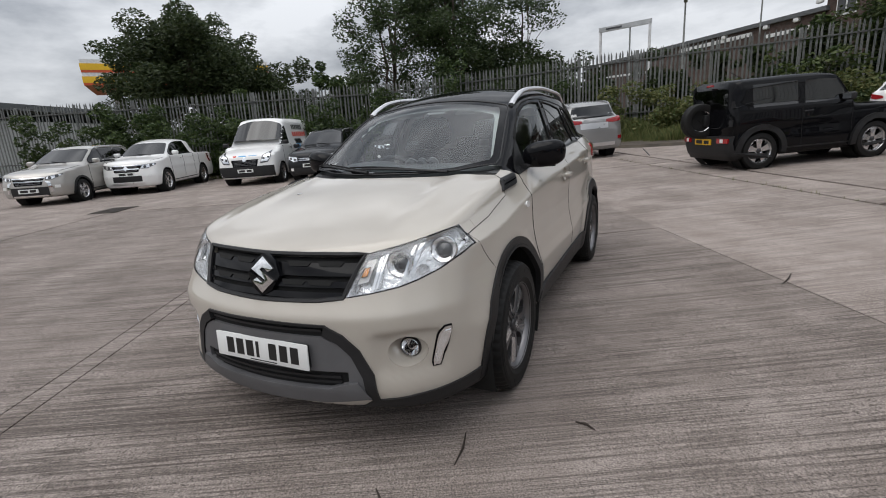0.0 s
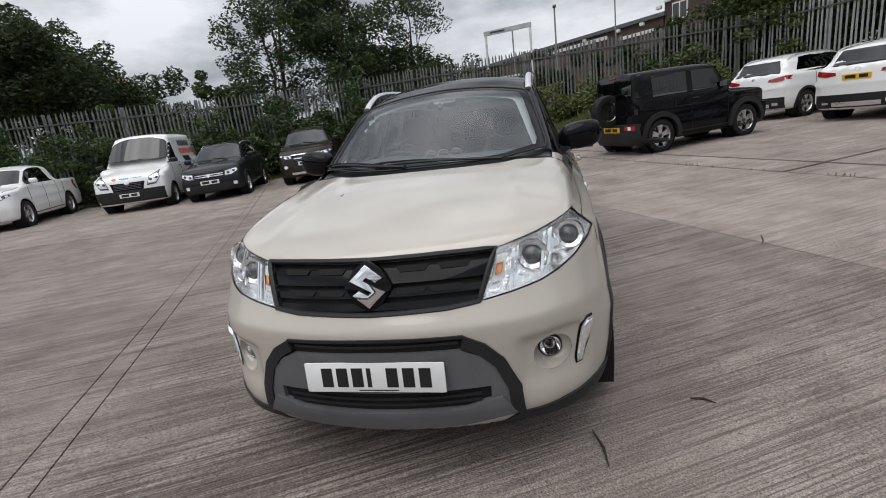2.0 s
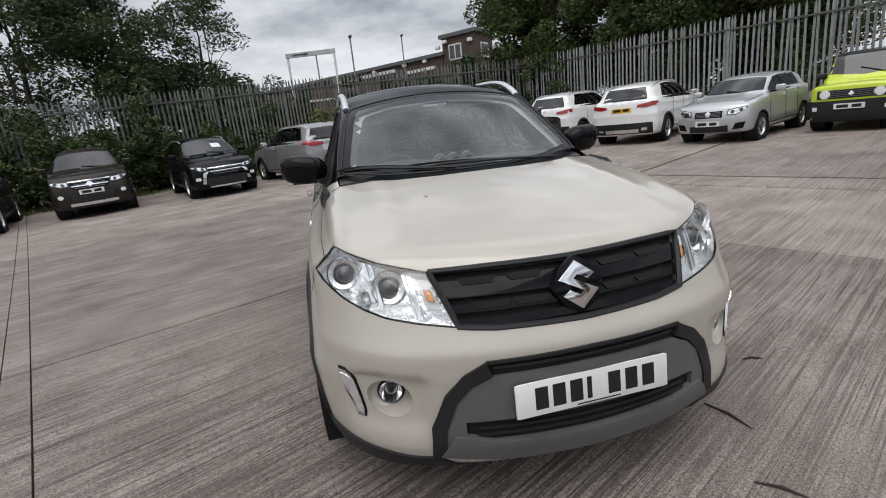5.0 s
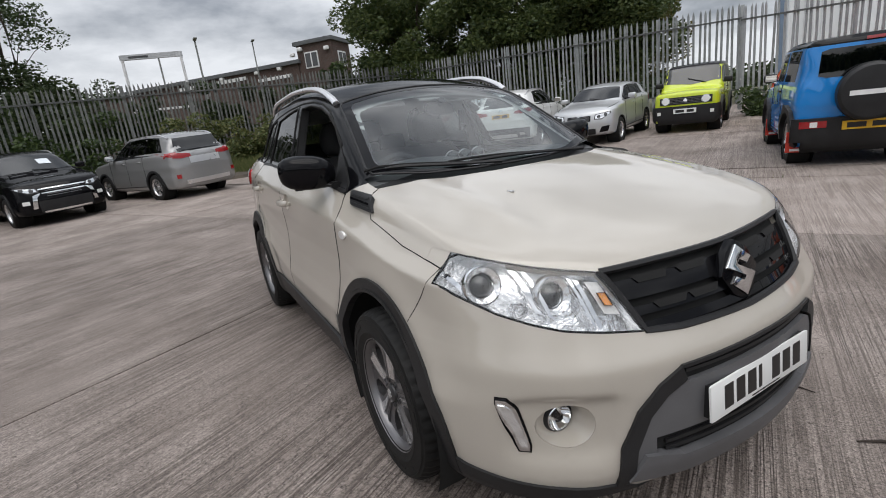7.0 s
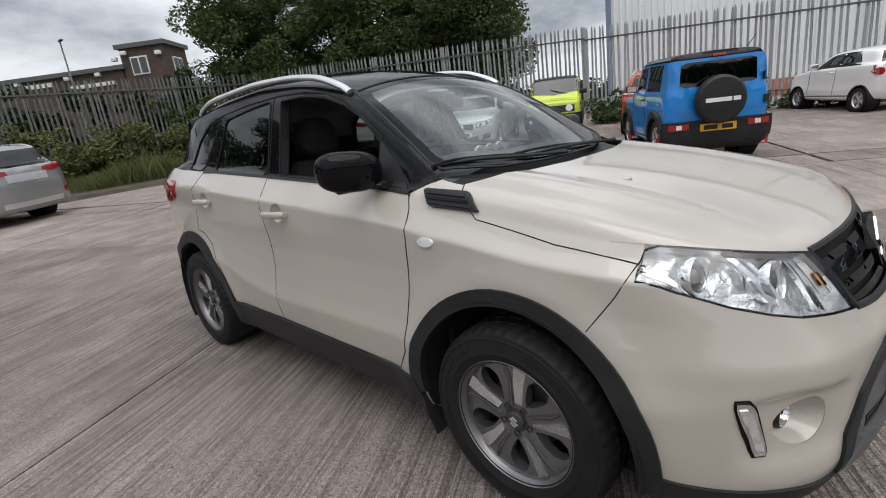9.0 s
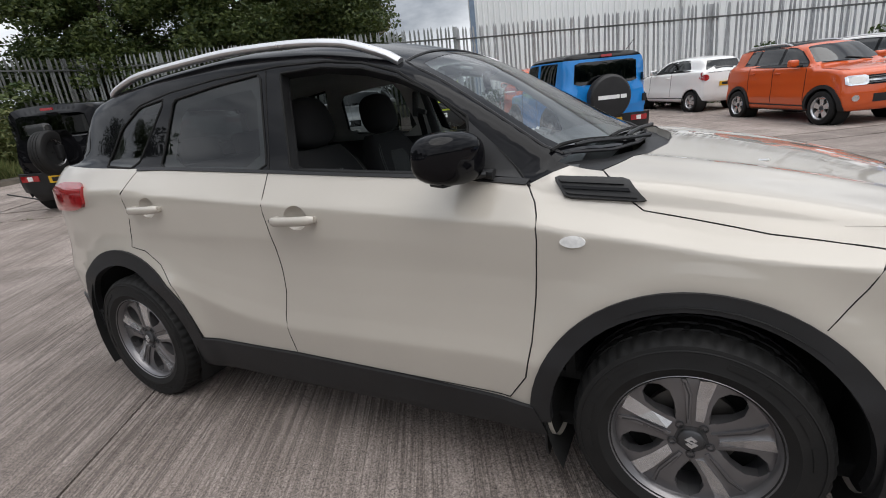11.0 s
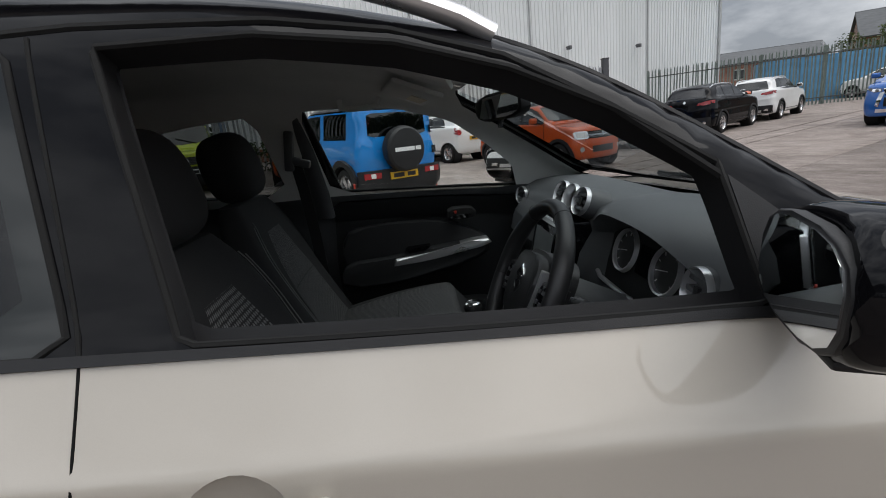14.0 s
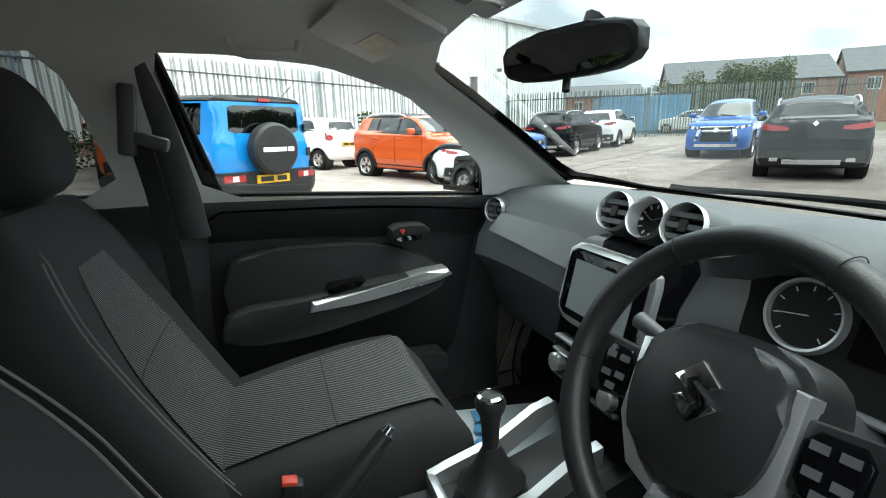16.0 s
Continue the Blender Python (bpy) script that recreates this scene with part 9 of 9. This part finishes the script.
gs, gp, gg = M["galvanised"], M["galvanised_pale"], M["green_steel"]
palisade((-8.6, -28.0), (-16.4, -9.8), 3.62, 3.58, gs, "weathered steel palisade fence behind the hedge")
palisade((-16.4, -9.8), (-20.5, 0.0), 3.58, 4.22, gs, "weathered steel palisade fence climbing the slope")
palisade((-20.5, 0.0), (-19.3, 8.6), 4.22, 4.20, gs, "weathered steel palisade fence above the grass bank")
palisade((-19.3, 8.6), (-7.5, 15.0), 4.20, 3.85, M["galvanised_clean"], "steel palisade fence behind the white cars")
palisade((-7.5, 15.0), (6.6, 17.4), 3.80, 2.95, gp, "pale steel palisade fence before the warehouse")
palisade((13.0, 26.4), (31.5, 17.2), 3.25, 3.55, gg, "grey-green palisade fence at the end of the yard")
gate_post = thing("gate_post", Matrix.Translation((6.75, 17.45, 0.2)), "square dark steel gate post", "post")
part("shaft", box((0.22, 0.22, 3.0), (0, 0, 1.5), bevel=0.01), M["rim_dark"], gate_post)
part("cap", box((0.25, 0.25, 0.05), (0, 0, 3.02), bevel=0.01), M["rim_dark"], gate_post)

# ---- warehouse ----
M["cladding"] = material("white_steel_cladding", (0.78, 0.80, 0.80), 0.5, 0.0, second=(0.68, 0.70, 0.70), scale=0.6, stretch=(1, 1, 0.15), grain=0.1)
M["blue_flashing"] = material("blue_grey_flashing", (0.16, 0.22, 0.30), 0.5, vary=0.1)
M["grey_cladding"] = material("grey_steel_cladding", (0.42, 0.43, 0.43), 0.55, vary=0.1, scale=0.8)


def brick(name, a, b, scale=1.0, mortar=(0.32, 0.29, 0.26)):
    m = bpy.data.materials.new(name)
    m.use_nodes = True
    n, l = m.node_tree.nodes, m.node_tree.links
    t = n.new("ShaderNodeTexBrick")
    t.inputs["Color1"].default_value, t.inputs["Color2"].default_value, t.inputs["Mortar"].default_value = (*a, 1), (*b, 1), (*mortar, 1)
    t.inputs["Scale"].default_value = 1.0
    t.inputs["Brick Width"].default_value, t.inputs["Row Height"].default_value, t.inputs["Mortar Size"].default_value = 0.225 * scale, 0.075 * scale, 0.008
    co, mp = n.new("ShaderNodeTexCoord"), n.new("ShaderNodeMapping")
    mp.inputs["Rotation"].default_value = (radians(90), 0, 0)
    l.new(co.outputs["Object"], mp.inputs[0]), l.new(mp.outputs[0], t.inputs["Vector"])
    nz = n.new("ShaderNodeTexNoise")
    nz.inputs["Scale"].default_value = 1.3
    l.new(co.outputs["Object"], nz.inputs["Vector"])
    mx = n.new("ShaderNodeMix")
    mx.data_type, mx.blend_type = "RGBA", "OVERLAY"
    mx.inputs[0].default_value = 0.4
    l.new(t.outputs[0], mx.inputs[6]), l.new(nz.outputs[0], mx.inputs[7])
    p = n["Principled BSDF"]
    p.inputs["Roughness"].default_value = 0.9
    l.new(mx.outputs[2], p.inputs["Base Color"])
    return m


M["red_brick"] = brick("orange_red_brick", (0.36, 0.13, 0.075), (0.28, 0.10, 0.06))
M["brown_brick"] = brick("brown_brick", (0.075, 0.042, 0.034), (0.055, 0.034, 0.028), mortar=(0.10, 0.09, 0.08))
M["slate"] = material("grey_slate", (0.10, 0.105, 0.11), 0.8, vary=0.2, scale=2, stretch=(1, 1, 4))


def warehouse():
    w = thing("warehouse", Matrix.Translation((-8.6, 19.6, 0)) @ pose(0, 0, 0, 0, 0, 23), "white corrugated steel warehouse on a brick plinth", "warehouse")
    ln, h = 32.0, 8.0
    bm = bmesh.new()
    row0, row1 = [], []
    k, x = 0, 0.0
    while x < ln:
        for dx, dy in ((0.0, 0.0), (0.16, 0.0), (0.185, -0.032), (0.225, -0.032)):
            row0.append(bm.verts.new((x + dx, dy, 1.2))), row1.append(bm.verts.new((x + dx, dy, h)))
        x += 0.25
    for i in range(len(row0) - 1):
        bm.faces.new((row0[i], row0[i + 1], row1[i + 1], row1[i]))
    part("cladding", bm, M["cladding"], w, smooth=False)
    part("plinth", box((ln, 0.20, 1.25), (ln / 2, 0.02, 0.6)), M["red_brick"], w, "red brick plinth", smooth=False)
    part("core", box((ln - 0.2, 14.0, h - 0.4), (ln / 2, 7.1, h / 2)), M["grey_cladding"], w, smooth=False)
    part("corner_flashing", box((0.22, 0.22, h - 0.9), (-0.02, 0.0, h / 2 + 0.5)), M["blue_flashing"], w, "blue-grey corner strip", smooth=False)
    part("corner_flashing", box((0.22, 0.22, h - 0.9), (ln, 0.0, h / 2 + 0.5)), M["grey_cladding"], w, smooth=False)
    part("gutter", box((ln + 0.3, 0.25, 0.2), (ln / 2, -0.10, h)), M["grey_cladding"], w, smooth=False)
    for x in (12.0, 18.5, 24.0):
        lm = part("wall_lamp", box((0.18, 0.30, 0.20), (x, -0.28, 4.9), bevel=0.03), M["grey_plastic"], w)
        part("lamp_arm", tube([(x, -0.02, 4.95), (x, -0.2, 4.98)], 0.025, 6), M["grey_plastic"], lm)
    for x in (9.0, 16.0, 25.0):
        part("downpipe", tube([(x, -0.08, 1.0), (x, -0.08, h)], 0.05, 8), M["grey_cladding"], w)


warehouse()


# ---- distant buildings ----
def house(m, ln, dp, eave, ridge, label, windows):
    hs_ = thing("house", m, label, "house")
    bm = bmesh.new()
    add_prism(bm, [(0, 0), (dp, 0), (dp, eave), (dp / 2, ridge), (0, eave)], 0, ln, pose(0, 0, 0, 90, 0, 90))
    bmesh.ops.recalc_face_normals(bm, faces=bm.faces)
    part("wall", bm, M["red_brick"], hs_, smooth=False)
    sl = math.hypot(dp / 2, ridge - eave) + 0.45
    an = math.degrees(math.atan2(ridge - eave, dp / 2))
    for s in (0, 1):
        part("roof", box((ln + 0.5, sl, 0.14), (ln / 2, dp * (0.25 + 0.5 * s) + (-0.12 if s == 0 else 0.12), (eave + ridge) / 2 + 0.02), pose(0, 0, 0, an if s == 0 else -an, 0, 0)), M["slate"], hs_, smooth=False)
    for x, z in windows:
        fr = part("window", box((1.1, 0.10, 1.15), (x, -0.02, z)), M["white_print"], hs_, "white framed window", smooth=False)
        for q in (-0.26, 0.26):
            part("pane", box((0.44, 0.04, 0.95), (x + q, -0.07, z)), M["car_glass"], fr, smooth=False)
    for z in (4.9, 2.2):
        fr = part("window", box((0.10, 1.0, 1.15), (ln + 0.0, dp * 0.35, z)), M["white_print"], hs_, smooth=False)
        part("pane", box((0.04, 0.8, 0.95), (ln + 0.05, dp * 0.35, z)), M["car_glass"], fr, smooth=False)
    return hs_


house(Matrix.Translation((39.5, 40.5, 0.6)) @ pose(0, 0, 0, 0, 0, -38), 15, 8, 4.6, 6.9, "orange-red brick house with slate roof", [(2, 3.6), (5, 3.6), (9, 3.6), (12.5, 3.6)])
house(Matrix.Translation((52.0, 31.0, 0.6)) @ pose(0, 0, 0, 0, 0, -50), 16, 8, 5.0, 7.3, "orange-red brick house with slate roof", [(2, 3.8), (6, 3.8), (10, 3.8), (13.5, 3.8)])
house(Matrix.Translation((32.0, 56.0, 0.6)) @ pose(0, 0, 0, 0, 0, -30), 14, 8, 4.2, 5.6, "low brick house with grey roof", [(2, 3.0), (6, 3.0), (10, 3.0)])
M["container_blue"] = material("blue_container_paint", (0.10, 0.28, 0.46), 0.6, vary=0.15, scale=2)
ct = thing("container", Matrix.Translation((20.5, 27.5, 0.5)) @ pose(0, 0, 0, 0, 0, -28), "blue corrugated container behind the fence", "container")
bm = bmesh.new()
r0, r1 = [], []
for k in range(41):
    r0.append(bm.verts.new((k * 0.15, -0.03 * (k % 2), 0))), r1.append(bm.verts.new((k * 0.15, -0.03 * (k % 2), 2.6)))
for a in range(40):
    bm.faces.new((r0[a], r0[a + 1], r1[a + 1], r1[a]))
part("side", bm, M["container_blue"], ct, smooth=False)
part("box", box((5.9, 2.3, 2.55), (3.0, 1.2, 1.29)), M["container_blue"], ct, smooth=False)

# brown brick block with flat roofs
bb = thing("brick_building", Matrix.Translation((-50.8, 9.8, 0.6)) @ pose(0, 0, 0, 0, 0, 42), "brown brick flat-roofed building with wall lamps", "building")
part("wall", box((34, 9, 8.4), (-14.0, 4.8, 4.2)), M["brown_brick"], bb, smooth=False)
part("tower", box((3.9, 3.6, 10.0), (5.0, 2.2, 5.0)), M["brown_brick"], bb, smooth=False)
part("roof", box((4.4, 4.1, 0.35), (5.0, 2.2, 10.15)), M["slate"], bb, smooth=False)
part("roof", box((34.6, 9.6, 0.35), (-14.0, 4.8, 8.55)), M["slate"], bb, smooth=False)
part("fascia", box((9, 0.1, 0.35), (-8.0, 0.24, 7.9)), M["white_print"], bb, smooth=False)
part("fascia", box((4, 0.1, 0.30), (0.0, 0.24, 7.4)), M["white_print"], bb, smooth=False)
fr = part("window", box((1.5, 0.16, 1.5), (4.6, 0.40, 8.5)), M["white_print"], bb, "white framed window", smooth=False)
for q in (-0.36, 0.36):
    part("pane", box((0.56, 0.06, 1.25), (4.6 + q, 0.31, 8.5)), M["car_glass"], fr, smooth=False)
fr = part("window", box((0.16, 1.5, 1.4), (6.95, 2.2, 8.4)), M["white_print"], bb, "white framed window", smooth=False)
for q in (-0.36, 0.36):
    part("pane", box((0.06, 0.56, 1.15), (7.04, 2.2 + q, 8.4)), M["car_glass"], fr, smooth=False)
for x, z in ((-6.5, 8.2), (-2.0, 8.2), (0.8, 8.2), (2.6, 9.2), (3.5, 9.6), (6.5, 9.3)):
    part("wall_lamp", box((0.5, 0.35, 0.35), (x, 0.2, z), bevel=0.08), M["white_print"], bb)
for x, y, h in ((-33.5, 1.8, 7.7), (-43.0, 7.0, 9.4)):
    sl = thing("street_lamp", Matrix.Translation((x, y, 0.6)), "tall grey street lamp", "street lamp")
    part("pole", tube([(0, 0, 0), (0, 0, h)], [0.08, 0.05], 8), M["galvanised"], sl)
    part("lamp_head", box((0.7, 0.22, 0.10), (0.3, 0, h), bevel=0.03), M["galvanised"], sl)
# white frame above the fence
fm = thing("sign_frame", Matrix.Translation((-25.1, -2.1, 0.6)) @ pose(0, 0, 0, 0, 0, 74), "tall white steel sign frame behind the fence", "sign frame")
for u in (0.0, 2.45):
    part("leg", box((0.10, 0.10, 5.4), (u, 0, 2.7)), M["white_print"], fm, smooth=False)
part("leg", box((0.06, 0.06, 5.2), (1.5, 0, 2.6)), M["galvanised"], fm, smooth=False)
part("header", box((2.6, 0.12, 0.22), (1.22, 0, 5.32)), M["galvanised_pale"], fm, smooth=False)
part("header_bar", box((0.8, 0.02, 0.07), (0.7, -0.07, 5.32)), M["rim_dark"], fm, smooth=False)
part("foot_rail", box((2.6, 0.08, 0.10), (1.22, 0, 3.0)), M["white_print"], fm, smooth=False)
# filling-station canopy
M["yellow_sign"] = material("yellow_fascia", (0.80, 0.48, 0.02), 0.4, vary=0.05)
M["red_sign"] = material("red_fascia", (0.62, 0.10, 0.03), 0.4, vary=0.05)
cn = thing("canopy", Matrix.Translation((-24.6, -46.4, 0.5)) @ pose(0, 0, 0, 0, 0, 145), "yellow, red and white filling-station canopy", "canopy")
for z in (7.2, 8.3):
    part("fascia", box((16, 9, 0.35), (8, 4.5, z + 0.65)), M["white_print"], cn, smooth=False)
    part("fascia_yellow", box((16.1, 9.1, 0.55), (8, 4.5, z + 0.20)), M["yellow_sign"], cn, smooth=False)
    part("fascia_red", box((16.05, 9.05, 0.22), (8, 4.5, z - 0.18)), M["red_sign"], cn, smooth=False)
for x in (2.0, 13.0):
    part("column", box((0.5, 0.5, 8), (x, 4.5, 4)), M["white_print"], cn, smooth=False)
lowb = thing("shed", Matrix.Translation((-14.0, -40.5, 0.3)) @ pose(0, 0, 0, 0, 0, 28), "long dark low roof beyond the fence", "shed")
part("wall", box((24, 8, 3.4), (0, 0, 1.7)), M["grey_cladding"], lowb, smooth=False)
part("roof", box((25, 9, 0.4), (0, 0, 3.9), pose(0, 0, 0, 4, 0, 0)), M["slate"], lowb, smooth=False)
# far woods round the horizon
cs, rs = [], []
for k in range(520):
    a = 2 * math.pi * k / 520
    d = 95 + 12 * math.sin(3 * a) + random.uniform(-6, 6)
    hgt = 5.5 + 2.2 * noise.noise((4 * math.cos(a), 4 * math.sin(a), 2)) + random.uniform(-0.5, 1.2)
    cs.append((d * math.cos(a), d * math.sin(a), hgt * 0.55)), rs.append(hgt * 0.55)
tagged(hang("far_woods", leaves(clumps(cs, rs, 16), 0.55), M["oak_leaf"]), "dark line of distant trees", "trees", kind="stuff")
